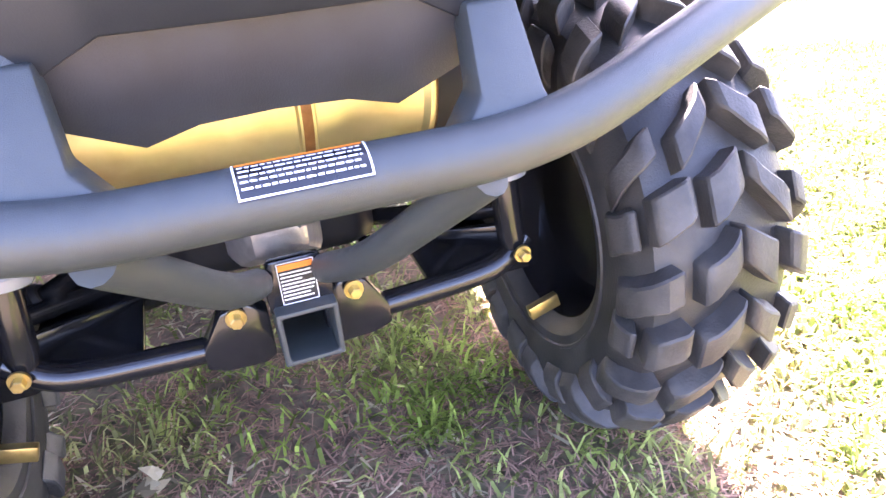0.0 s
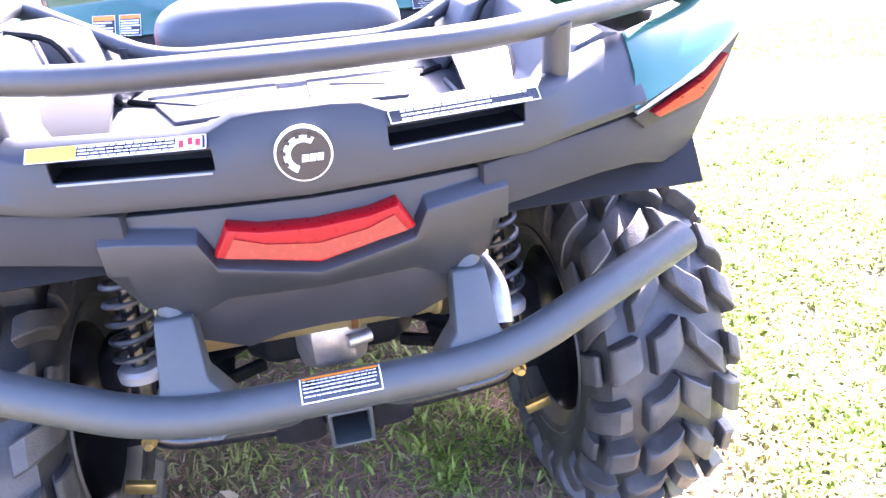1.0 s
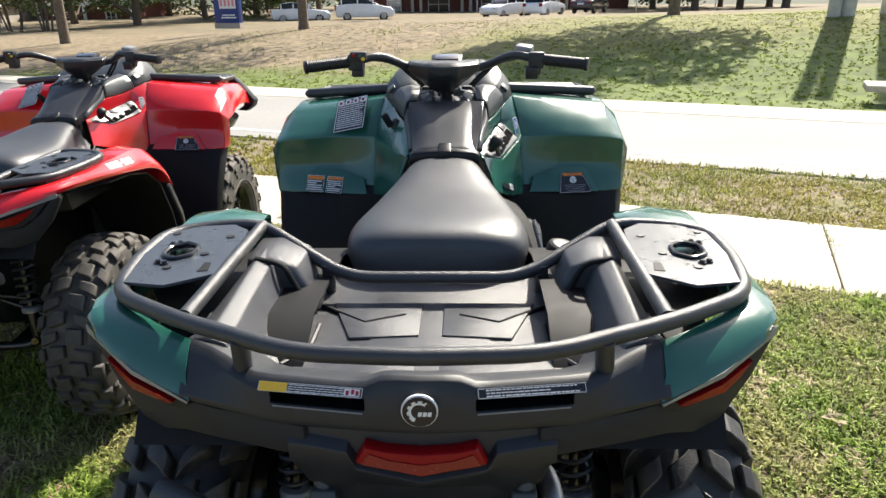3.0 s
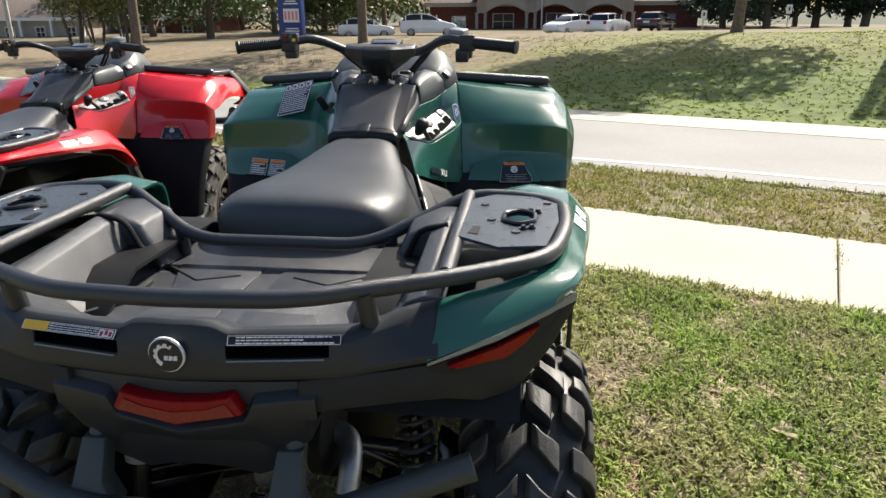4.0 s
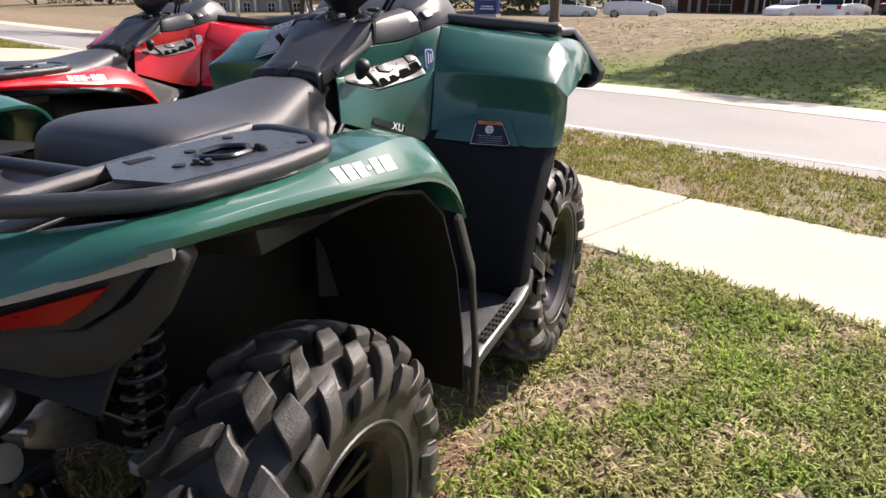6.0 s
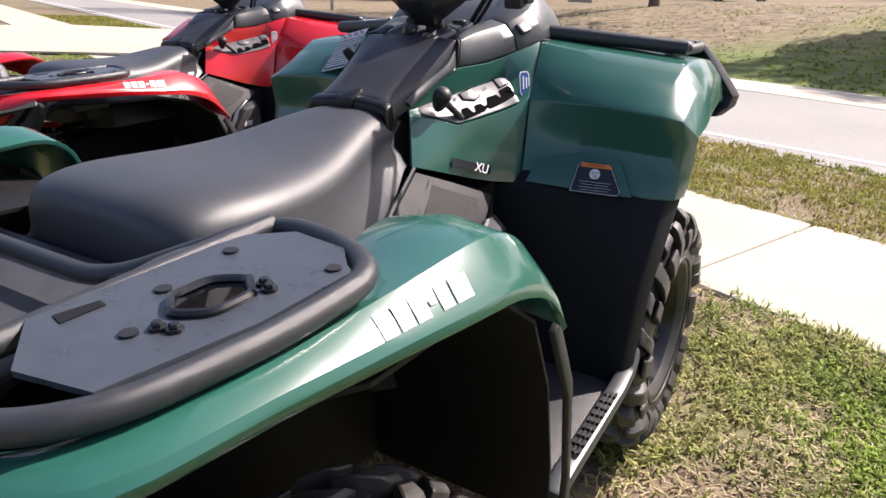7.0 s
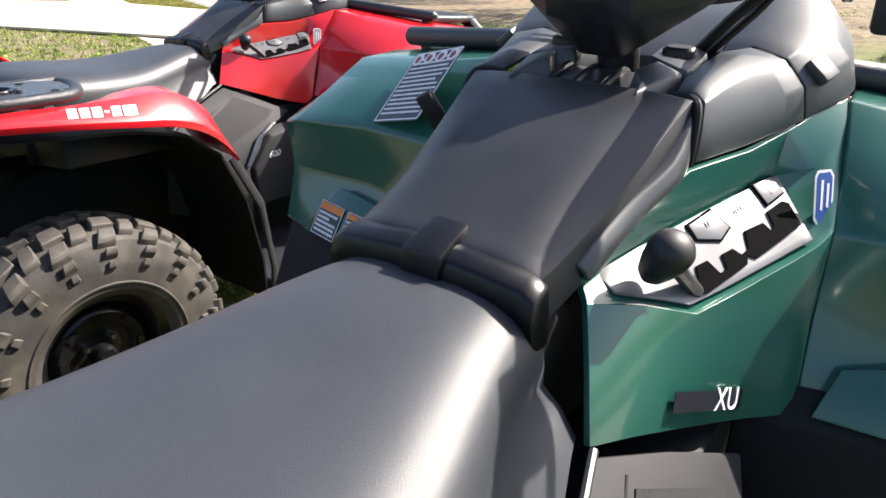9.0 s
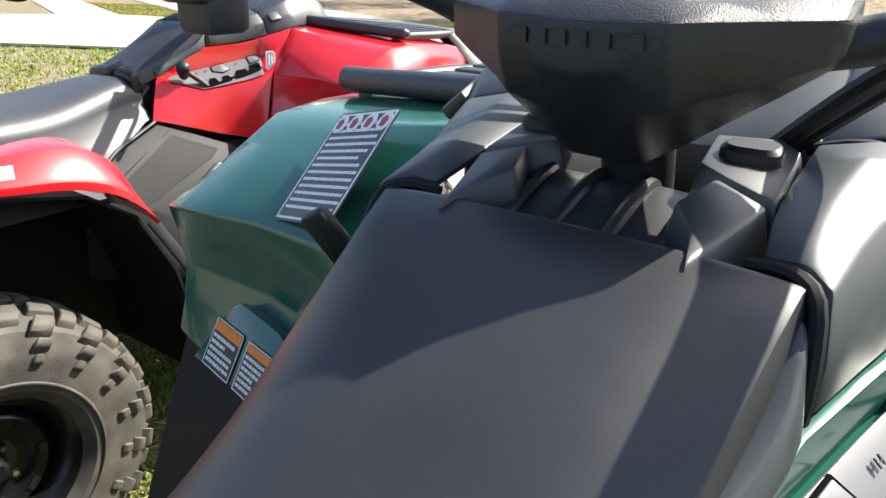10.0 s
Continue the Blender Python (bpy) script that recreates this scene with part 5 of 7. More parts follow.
        for a, b in ((0, 4), (3, 6), (5, 9)):
            b1 = bm_new()
            seg = [[(sx * (x - (0.010 if r is rows[b - 1] and a == 0 else 0)), y + (0.006 if r is rows[a] and a else 0), z - (0.018 if r is rows[b - 1] and a == 0 else 0)) for x, y, z in r] for r in rows[a:b]]
            fine = [spline([r[k] for r in seg], 3) for k in range(5)]
            add_grid(b1, [[c[j] for c in fine] for j in range(len(fine[0]))])
            part("cowl_shoulder", b1, GREY, bike, "charcoal cowl panel with dark seams", thick=0.006, bevel=0.004, smooth=40)
        for r in (rows[3], rows[5]):
            b1 = bm_new()
            add_tube(b1, spline([(sx * (x - 0.0050), y + 0.003, z - 0.0050) for x, y, z in r], 3), 0.0040, 8)
            part("seam", b1, LINER, bike, "dark gap between cowl panels")
        # grey fins beside the steering column, in two pieces with a dark seam between them
        for k, top in enumerate(([(0.066, 0.944, 1.046), (0.084, 1.014, 1.058), (0.056, 1.022, 1.066), (0.046, 0.990, 1.060), (0.060, 0.972, 1.053)],
                                 [(0.058, 1.029, 1.066), (0.086, 1.021, 1.059), (0.085, 1.084, 1.071), (0.072, 1.098, 1.074), (0.036, 1.092, 1.073), (0.042, 1.040, 1.068)])):
            b1 = bm_new()
            add_loft(b1, [[(sx * x, y, z) for x, y, z in top], [(sx * (x + (0.008 if x > 0.065 else -0.006)), y - 0.002, z - 0.032) for x, y, z in top]])
            part("dash_fin", b1, GREY, bike, "grey fin beside the steering column", bevel=0.0025)
        bm = bm_new()
        ring = [(0.017 * math.copysign(abs(math.cos(q)) ** 0.7, math.cos(q)), 0.0105 * math.copysign(abs(math.sin(q)) ** 0.7, math.sin(q))) for q in [2 * math.pi * j / 20 for j in range(20)]]
        add_loft(bm, [[(sx * 0.063 + px * g, 1.062 + py * g, 1.069 + h + 0.10 * py) for px, py in ring] for g, h in ((1.0, -0.004), (1.0, 0.005), (0.8, 0.008))])
        part("blanking_plug", bm, GRIP, bike, "oval black rubber plug")
        bm = bm_new()
        add_box(bm, (sx * 0.184, 1.142, 1.060), (0.028, 0.034, 0.012), Euler((0.25, sx * 0.72, 0)))
        part("inset_button", bm, GREY, bike, bevel=0.003)
    # ribbed black cover in the recess
    hump = ((0.948, 1.006), (0.958, 1.022), (0.985, 1.038), (1.025, 1.049), (1.045, 1.049), (1.058, 1.036), (1.064, 1.0))
    bm = bm_new()
    add_grid(bm, [[(x, y, z - 0.010 * (abs(x) / 0.066) ** 4) for x in (-0.074, -0.066, -0.04, -0.015, 0.015, 0.04, 0.066, 0.074)] for y, z in hump])
    cover = part("recess_cover", bm, LIDBLACK, bike, "black ribbed cover below the handlebar", thick=0.004, bevel=0.003)
    for x in (-0.045, -0.016, 0.016, 0.045):
        bm = bm_new()
        add_tube(bm, spline([(x, y, z - 0.001) for y, z in hump[1:6]], 4), 0.0045, 8)
        part("recess_rib", bm, LIDBLACK, cover)

    # painted flanks and front fenders
    for sx in (-1, 1):
        bm = bm_new()
        edge = [(0.101, 0.792, 0.924), (0.110, 0.845, 0.947), (0.121, 0.895, 0.972), (0.129, 0.935, 0.987), (0.155, 1.030, 0.991), (0.175, 1.090, 1.004), (0.188, 1.130, 1.015), (0.210, 1.182, 1.029)]
        bay = [(0.101, 0.796, 0.919), (0.098, 0.852, 0.916), (0.111, 0.902, 0.925), (0.122, 0.944, 0.932), (0.148, 1.034, 0.945), (0.170, 1.090, 0.955), (0.205, 1.110, 0.968), (0.220, 1.150, 0.995)]
        lip_in = [(0.106, 0.790, 0.915), (0.128, 0.842, 0.897), (0.158, 0.892, 0.879), (0.176, 0.942, 0.884), (0.205, 1.022, 0.896), (0.222, 1.055, 0.906), (0.233, 1.075, 0.920), (0.231, 1.105, 0.950)]
        lip = [(0.111, 0.784, 0.911), (0.138, 0.836, 0.898), (0.169, 0.886, 0.880), (0.187, 0.936, 0.886), (0.216, 1.016, 0.898), (0.231, 1.050, 0.908), (0.237, 1.070, 0.916), (0.238, 1.076, 0.917)]
        mid_f = [(0.128, 0.762, 0.872), (0.150, 0.815, 0.856), (0.168, 0.880, 0.835), (0.184, 0.925, 0.830), (0.211, 0.992, 0.830), (0.229, 1.024, 0.830), (0.239, 1.044, 0.830), (0.241, 1.050, 0.830)]
        foot = [(0.146, 0.738, 0.822), (0.160, 0.795, 0.803), (0.176, 0.855, 0.782), (0.190, 0.905, 0.764), (0.215, 0.968, 0.746), (0.236, 1.000, 0.740), (0.246, 1.018, 0.737), (0.249, 1.024, 0.735)]
        if sx < 0:
            bay = [tuple(Vector(a).lerp(Vector(b), 0.35) + Vector((0.006, 0, 0))) for a, b in zip(edge, lip)]
            lip_in = [tuple(Vector(a).lerp(Vector(b), 0.7) + Vector((0.006, 0, 0))) for a, b in zip(edge, lip)]
        add_grid(bm, [[(sx * x, y, z) for x, y, z in r] for r in (edge, bay, lip_in, lip, mid_f, foot)])
        tank = part("painted_flank", bm, paint, bike, f"glossy {colour} tank flank", thick=0.006, bevel=0.005, smooth=40, segments=3)
        bm = bm_new()
        cols = [
            [(0.248, 1.024, 0.735), (0.240, 1.058, 0.830), (0.236, 1.076, 0.915), (0.226, 1.125, 0.975), (0.212, 1.182, 1.028), (0.205, 1.35, 1.030), (0.20, 1.58, 1.000), (0.20, 1.70, 0.95)],
            [(0.320, 1.042, 0.732), (0.318, 1.088, 0.820), (0.316, 1.083, 0.914), (0.315, 1.132, 0.966), (0.312, 1.197, 1.012), (0.315, 1.36, 1.018), (0.32, 1.60, 0.985), (0.33, 1.72, 0.93)],
            [(0.405, 1.060, 0.730), (0.403, 1.108, 0.820), (0.401, 1.087, 0.914), (0.402, 1.142, 0.960), (0.404, 1.216, 1.001), (0.42, 1.37, 1.008), (0.42, 1.61, 0.975), (0.42, 1.74, 0.91)],
            [(0.528, 1.080, 0.728), (0.528, 1.116, 0.815), (0.528, 1.086, 0.905), (0.526, 1.160, 0.950), (0.530, 1.240, 0.988), (0.532, 1.38, 0.992), (0.52, 1.62, 0.96), (0.50, 1.73, 0.90)],
            [(0.577, 1.094, 0.728), (0.577, 1.116, 0.815), (0.573, 1.100, 0.895), (0.571, 1.185, 0.928), (0.572, 1.255, 0.950), (0.568, 1.39, 0.954), (0.548, 1.61, 0.925), (0.52, 1.70, 0.88)],
            [(0.590, 1.135, 0.728), (0.598, 1.145, 0.800), (0.600, 1.142, 0.858), (0.602, 1.210, 0.872), (0.598, 1.270, 0.890), (0.588, 1.39, 0.895), (0.566, 1.58, 0.868), (0.54, 1.67, 0.835)]]
        # each face is eased by itself, so that the crease below the shoulder stays crisp
        cols = [spline(c[:3], 2) + spline(c[2:5], 3)[1:] + spline(c[4:], 3)[1:] for c in cols]
        cols = [[Vector(p) for p in c] for c in cols]
        across = []
        for a, b in zip(cols, cols[1:]):
            across += [[p.lerp(q, f) for p, q in zip(a, b)] for f in ((0, 0.5) if b is not cols[-1] else (0, 0.5, 1))]
        add_grid(bm, [[(sx * p.x, p.y, p.z) for p in c] for c in across])
        fender = part("front_fender", bm, paint, bike, f"glossy {colour} front fender with a crisp shoulder", thick=0.008, bevel=0.009, smooth=40, segments=3)
        # warning film on the ledge
        m = frame_of((sx * 0.410, 1.058, 0.760), (1, 0.20 * sx, -0.02), (0, 0.55, 1))
        bm = bm_new()
        add_prism(bm, [m @ Vector((sx * x, y, -0.03)) for x, y in ((-0.150, -0.024), (0.086, -0.031), (0.050, 0.044), (0.036, 0.056), (-0.045, 0.054), (-0.132, 0.030))], m.to_3x3() @ Vector((0, 0, 0.033)))
        part("label_pad", bm, paint, fender, f"flat glossy {colour} facet behind the label", bevel=0.002)
        if sx > 0:
            bm = bm_new()
            tr = [(-0.050, -0.034), (0.056, -0.034), (0.062, -0.026), (0.032, 0.034), (-0.034, 0.036), (-0.040, 0.030)]
            add_prism(bm, [m @ Vector((x, y, 0.004)) for x, y in tr], m.to_3x3() @ Vector((0, 0, 0.001)))
            st = part("warning_label", bm, DARKPRINT, fender, "trapezoid warning label with orange head")
            bm = bm_new()
            for a, b in zip(tr, tr[1:] + tr[:1]):
                add_tube(bm, [m @ Vector((a[0] * 0.95, a[1] * 0.93, 0.0052)), m @ Vector((b[0] * 0.95, b[1] * 0.93, 0.0052))], 0.0006, 4)
            for k in range(4):
                add_box(bm, m @ Vector((0.004, -0.008 - 0.006 * k, 0.0053)), (0.07 - 0.01 * (k % 2), 0.0004, 0.0016), m.to_euler())
            add_lathe(bm, ((0.005, 0.0115), (0.0056, 0.0115)), m @ Vector((0, 0.010, 0)), m.to_3x3() @ Vector((0, 0, 1)), 20)
            part("print", bm, WHITE, st)
            lettering("letters", "UNDER", 0.0058, m @ Matrix.Translation((0, 0.0125, 0.0058)), DARKPRINT, st, 0.0003)
            lettering("letters", "16", 0.0095, m @ Matrix.Translation((0, 0.0055, 0.0058)), DARKPRINT, st, 0.0003)
            lettering("letters", "WARNING", 0.0075, m @ Matrix.Translation((0, 0.0288, 0.0058)), DARKPRINT, st, 0.0003)
            bm = bm_new()
            add_prism(bm, [m @ Vector((x, y, 0.0052)) for x, y in ((-0.033, 0.024), (0.034, 0.024), (0.030, 0.033), (-0.031, 0.0335))], m.to_3x3() @ Vector((0, 0, 0.0005)))
            part("heading", bm, ORANGE, st)
        else:
            sticker("warning_label", m @ Matrix.Translation((-0.034, 0, 0.004)), 0.062, 0.058, fender, 5, ORANGE, 0.2, "warning label with orange bars", seed=11)
            sticker("warning_label", m @ Matrix.Translation((0.034, 0, 0.004)), 0.058, 0.058, fender, 6, ORANGE, 0.15, "warning label with orange bars", seed=12)
            m2 = frame_of((-0.315, 1.147, 0.962), (0.132, -0.038, 0.031), (0, 0.104, 0.093))
            m2 = m2 @ Matrix.Translation((0, 0, clearance(m2, [(p, q) for p in (-0.05, 0, 0.05) for q in (-0.06, -0.03, 0, 0.03, 0.06)], fender) - 0.0095))
            st = sticker("instruction_label", m2 @ Matrix.Translation((0, 0, 0.010)), 0.115, 0.135, fender, 13, None, 0, "tall black label of white print with round pictograms", seed=13, word=0.6)
            for k in range(4):
                bm = bm_new()
                c = m2 @ Vector((-0.042 + 0.028 * k, 0.052, 0.0106))
                add_lathe(bm, ((0, 0.0115), (0.0008, 0.0115)), c, m2.to_3x3() @ Vector((0, 0, 1)), 18)
                pict = part("pictogram", bm, WHITE, st)
                bm = bm_new()
                add_prism(bm, [c + m2.to_3x3() @ Vector((x, y, 0.0009)) for x, y in ((-0.005, -0.006), (0.003, -0.007), (0.006, 0.001), (0.001, 0.007), (-0.006, 0.004))], m2.to_3x3() @ Vector((0, 0, 0.0003)))
                part("pictogram_mark", bm, REDPRINT, pict)
        # black lower fairing and foot well
        bm = bm_new()
        rows = [[(0.20, 1.02, 0.765), (0.36, 1.07, 0.762), (0.50, 1.105, 0.76), (0.555, 1.12, 0.76), (0.574, 1.15, 0.76)],
                [(0.20, 0.99, 0.735), (0.36, 1.035, 0.728), (0.50, 1.07, 0.724), (0.560, 1.09, 0.724), (0.584, 1.125, 0.724)],
                [(0.21, 0.965, 0.55), (0.36, 0.995, 0.55), (0.49, 1.0, 0.55), (0.548, 1.0, 0.55), (0.570, 1.03, 0.55)],
                [(0.21, 0.95, 0.42), (0.36, 0.965, 0.42), (0.49, 0.965, 0.42), (0.548, 0.955, 0.42), (0.566, 0.985, 0.42)],
                [(0.21, 0.93, 0.345), (0.36, 0.94, 0.345), (0.49, 0.94, 0.345), (0.55, 0.93, 0.35), (0.568, 0.96, 0.36)]]
        add_grid(bm, [[(sx * x, y, z) for x, y, z in r] for r in rows])
        part("lower_fairing", bm, LINER, bike, "matt black fairing in front of the foot well", thick=0.008, bevel=0.006)
        bm = bm_new()
        add_prism(bm, [(sx * 0.22, y, z) for y, z in ((0.54, 0.32), (0.56, 0.345), (0.93, 0.345), (0.97, 0.355), (0.98, 0.33), (0.90, 0.315))], (sx * 0.335, 0, 0))
        board = part("foot_board", bm, BLACK, bike, "black foot board", bevel=0.01)
        bm = bm_new()
        add_loft(bm, [[(sx * 0.535, y, z), (sx * 0.572, y, z - 0.004), (sx * 0.572, y, z - 0.035), (sx * 0.535, y, z - 0.035)] for y, z in ((0.545, 0.355), (0.62, 0.365), (0.90, 0.372), (0.96, 0.385), (1.0, 0.42))])
        part("board_edge", bm, GREY, board, bevel=0.008)
        for k in range(9):
            for j in range(3):
                bm = bm_new()
                add_box(bm, (sx * (0.545 + 0.009 * j), 0.65 + 0.026 * k, 0.3705), (0.006, 0.016, 0.006))
                part("tread_stud", bm, GRIP, board)

    # gear gate on the floor of the bay, and lever
    upper, lower = [Vector(p) for p in bay[1:6]], [Vector(p) for p in lip_in[1:6]]

    def on_gate(s, t, lift=0.0):
        k = min(int(s * 4), 3)
        f = s * 4 - k
        a, b = upper[k].lerp(upper[k + 1], f), lower[k].lerp(lower[k + 1], f)
        n = (upper[k + 1] - upper[k]).cross(lower[k] - upper[k]).normalized()
        n = n if n.x > 0 else -n
        return a.lerp(b, t) + n * lift

    bm = bm_new()
    add_grid(bm, [[on_gate(-0.10 * (1 - k / 14) ** 4 + k / 14, t, 0.006) for k in range(15)] for t in (0.02, 0.35, 0.65, 0.90, 0.98)])
    gate = part("gear_gate", bm, GATE, bike, "pale silver stepped gear gate", thick=0.003, bevel=0.001)
    # the slot isn't cut: a flat black shape stands for its shaded depth
    cut = [(0.31, 0.92), (0.36, 0.95), (0.60, 0.86), (0.62, 0.76), (0.645, 0.85), (0.965, 0.74), (0.965, 0.42), (0.93, 0.36), (0.815, 0.40), (0.80, 0.60), (0.765, 0.64), (0.75, 0.50), (0.67, 0.48), (0.64, 0.70), (0.605, 0.72), (0.59, 0.60), (0.545, 0.60), (0.53, 0.78), (0.50, 0.80), (0.48, 0.58), (0.40, 0.58), (0.36, 0.78), (0.30, 0.80)]
    bm = bm_new()
    add_prism(bm, [on_gate(s, t, 0.0066) for s, t in cut], (0.0010, -0.0006, 0.0010))
    part("slot", bm, SLOT_SHADE, gate, "stepped slot, its shaded depth painted as flat black")
    # a black outline under each letter tab paints the shadow round it
    for tab in ([(0.505, 0.06), (0.615, 0.02), (0.635, 0.36), (0.575, 0.46), (0.50, 0.30)], [(0.825, -0.02), (0.955, -0.02), (0.975, 0.28), (0.835, 0.34)]):
        bm = bm_new()
        add_prism(bm, [on_gate(s, t, 0.0062) for s, t in tab], (0.0011, -0.0007, 0.0011))
        part("tab_shadow", bm, SLOT_SHADE, gate)
        bm = bm_new()
        c = Vector((sum(q[0] for q in tab) / len(tab), sum(q[1] for q in tab) / len(tab)))
        add_prism(bm, [on_gate(c.x + (s - c.x) * 0.9, c.y + (t - c.y) * 0.86, 0.0066) for s, t in tab], (0.0016, -0.0010, 0.0016))
        part("letter_tab", bm, GATE, gate, bevel=0.0005)
    for ch, s in (("P", 0.29), ("R", 0.42), ("N", 0.565), ("H", 0.70), ("L", 0.895)):
        o = on_gate(s, 0.19, 0.0090)
        lettering("letter", ch, 0.0085, frame_of(o, on_gate(s + 0.05, 0.19, 0.009) - o, o - on_gate(s, 0.4, 0.009)), PLATE, gate)
    bm = bm_new()
    tip = Vector((0.146, 0.847, 0.940))
    add_tube(bm, [on_gate(0.33, 0.86, 0.004), on_gate(0.27, 0.72, 0.014), tip], 0.007, 10)
    lv = part("gear_lever", bm, GRIP, bike, "black gear lever")
    bm = bm_new()
    ax = Vector((0.45, -0.30, 0.75))
    add_lathe(bm, ((-0.032, 0.007), (-0.024, 0.0125), (-0.010, 0.0165), (0.004, 0.0188), (0.013, 0.0182), (0.019, 0.0145), (0.0225, 0.008), (0.0235, 0.002)), tip, ax, 26)
    part("knob", bm, GRIP, lv, "rounded black knob")
    mf = frame_of((0.215, 1.088, 0.944), (0.52, 0.80, -0.10), (-0.30, 0.10, 1))
    for nme, mat, lift, k, lab in (("film_label", WHITE, 0.006, 1.0, "small blue and white film label"), ("film_field", BLUE, 0.0068, 0.8, "")):
        bm = bm_new()
        add_prism(bm, [mf @ Vector((x * k, y * (k + 1) / 2, lift)) for x, y in ((-0.006, -0.029), (0.009, -0.026), (0.013, -0.020), (0.013, 0.022), (0.008, 0.028), (-0.010, 0.026), (-0.013, 0.020), (-0.012, -0.022))], mf.to_3x3() @ Vector((0, 0, 0.0010 if lab else 0.0006)))
        film = part(nme, bm, mat, bike if lab else film, lab)
    bm = bm_new()
    for x, l in ((-0.0035, 0.030), (0.0045, 0.024)):
        add_prism(bm, [mf @ Vector((x + dx, dy * l / 2 + 0.002, 0.0075)) for dx, dy in ((-0.0016, -1), (0.0016, -1), (0.0016, 1), (-0.0016, 1))], mf.to_3x3() @ Vector((0, 0, 0.0003)))
    part("film_print", bm, WHITE, film)
    if not long_lug:
        film.data.materials[0] = SILVER
    if long_lug:
        m3 = frame_of((0.186, 0.905, 0.7900), (0.34, 1.0, -0.36), (-0.35, 0.0, 1))
        m3 = m3 @ Matrix.Translation((0, 0, clearance(m3, [(x, y) for x in (-0.06, -0.03, 0, 0.03, 0.055) for y in (-0.009, 0.009)], tank) - 0.006))
        bm = bm_new()
        add_prism(bm, [m3 @ Vector((x, y, 0.006)) for x, y in ((-0.062, -0.009), (0.054, -0.009), (0.060, 0.009), (-0.058, 0.009))], m3.to_3x3() @ Vector((0, 0, 0.0006)))
        tr = part("trim_badge", bm, DARKPRINT, bike, "black trim badge with white letters")
        lettering("letters", "XU", 0.030, m3 @ Matrix.Translation((0.026, 0.0, 0.0067)), WHITE, tr, shear=0.25)

    # handlebar
    bar = thing("handlebar")
    bar.parent = bike
    hz = [(-0.27, 0.957, 1.166), (-0.20, 0.995, 1.175), (-0.125, 1.062, 1.14), (-0.06, 1.058, 1.128), (0.06, 1.058, 1.128), (0.125, 1.062, 1.14), (0.20, 0.995, 1.175), (0.27, 0.957, 1.166)]
    bm = bm_new()
    add_tube(bm, spline(hz, 5), 0.0125, 14)
    part("tube", bm, TUBE, bar)
    for sx in (1, -1):
        bm = bm_new()
        a, b = Vector((sx * 0.285, 0.951, 1.165)), Vector((sx * 0.412, 0.902, 1.155))
        prof = [(0, 0.0175)]
        L = (b - a).length
        for k in range(22):
            prof += [(0.004 + L * 0.92 * k / 22, 0.0160), (0.004 + L * 0.92 * (k + 0.5) / 22, 0.0172)]
        prof += [(L - 0.008, 0.0195), (L, 0.0185), (L + 0.002, 0.012)]
        add_lathe(bm, prof, a, b - a, 18)
        part("grip", bm, GRIP, bar, "ribbed black rubber grip")
        bm = bm_new()
        add_loft(bm, [[(sx * x, y, z) for y, z in ((0.936, 1.14), (0.984, 1.14), (0.986, 1.186), (0.934, 1.188))] for x in (0.245, 0.262, 0.29)])
        add_box(bm, (sx * 0.264, 0.962, 1.138), (0.036, 0.035, 0.035))
        part("switch_box", bm, BLACK, bar, bevel=0.006)
        bm = bm_new()
        add_tube(bm, spline([(sx * 0.24, 1.01, 1.165), (sx * 0.30, 1.008, 1.158), (sx * 0.38, 0.976, 1.152), (sx * 0.405, 0.966, 1.152)], 4), 0.0055, 8)
        part("lever", bm, TUBE, bar)
    bm = bm_new()
    add_box(bm, (0.236, 1.012, 1.190), (0.050, 0.045, 0.026), Euler((0.1, 0.1, -0.3)))
    part("brake_reservoir", bm, SILVER, bar, bevel=0.006)
    bm = bm_new()
    add_box(bm, (0.254, 0.945, 1.130), (0.038, 0.03, 0.035), Euler((0.2, 0, 0)))
    part("throttle_box", bm, BLACK, bar, bevel=0.005)
    bm = bm_new()
    add_box(bm, (-0.257, 0.938, 1.182), (0.048, 0.03, 0.026))
    part("switch_pod", bm, BLACK, bar, bevel=0.004)
    for k, (x, z) in enumerate(((-0.268, 1.188), (-0.25, 1.188), (-0.242, 1.178))):
        bm = bm_new()
        add_lathe(bm, ((0, 0.0055), (0.005, 0.005)), (x, 0.922, z - 0.003), (0, -1, 0), 12)
        part("button", bm, (TAIL, GREEN, YELLOW)[k], bar)
    # pod over the clamp
    bm = bm_new()
    half_pod = [(0.0, 0.978, 1.062, 1.154), (0.022, 0.978, 1.062, 1.154), (0.045, 0.979, 1.077, 1.153), (0.060, 0.994, 1.088, 1.152), (0.085, 1.012, 1.106, 1.153), (0.106, 1.026, 1.122, 1.154), (0.110, 1.034, 1.130, 1.150)]
    rings = []
    for x, y, z0, z1 in [(-q[0], *q[1:]) for q in half_pod[:0:-1]] + half_pod:
        e = min(abs(x) / 0.114, 1)
        x -= 0.010
        rings.append([(x, 1.030 + 0.012 * e, z0), (x, y + 0.020 * (1 - e), z0 + (1.104 - 1.062) * (1 - e)), (x, y + 0.002, 1.116 + 0.020 * e), (x, y, 1.142 + 0.004 * e), (x, y + 0.018, z1), (x, 1.072, z1 + 0.004), (x, 1.080, z1 - 0.02), (x, 1.066, z0 + 0.012)])
    add_loft(bm, rings)
    podo = part("bar_pod", bm, BLACK, bar, "matt black handlebar cover with a faceted face", bevel=0.003, smooth=22, segments=2)
    mp = frame_of((-0.010, 0.980, 1.134), (1, 0, 0), (0, 0.0, 1))
    bm = bm_new()
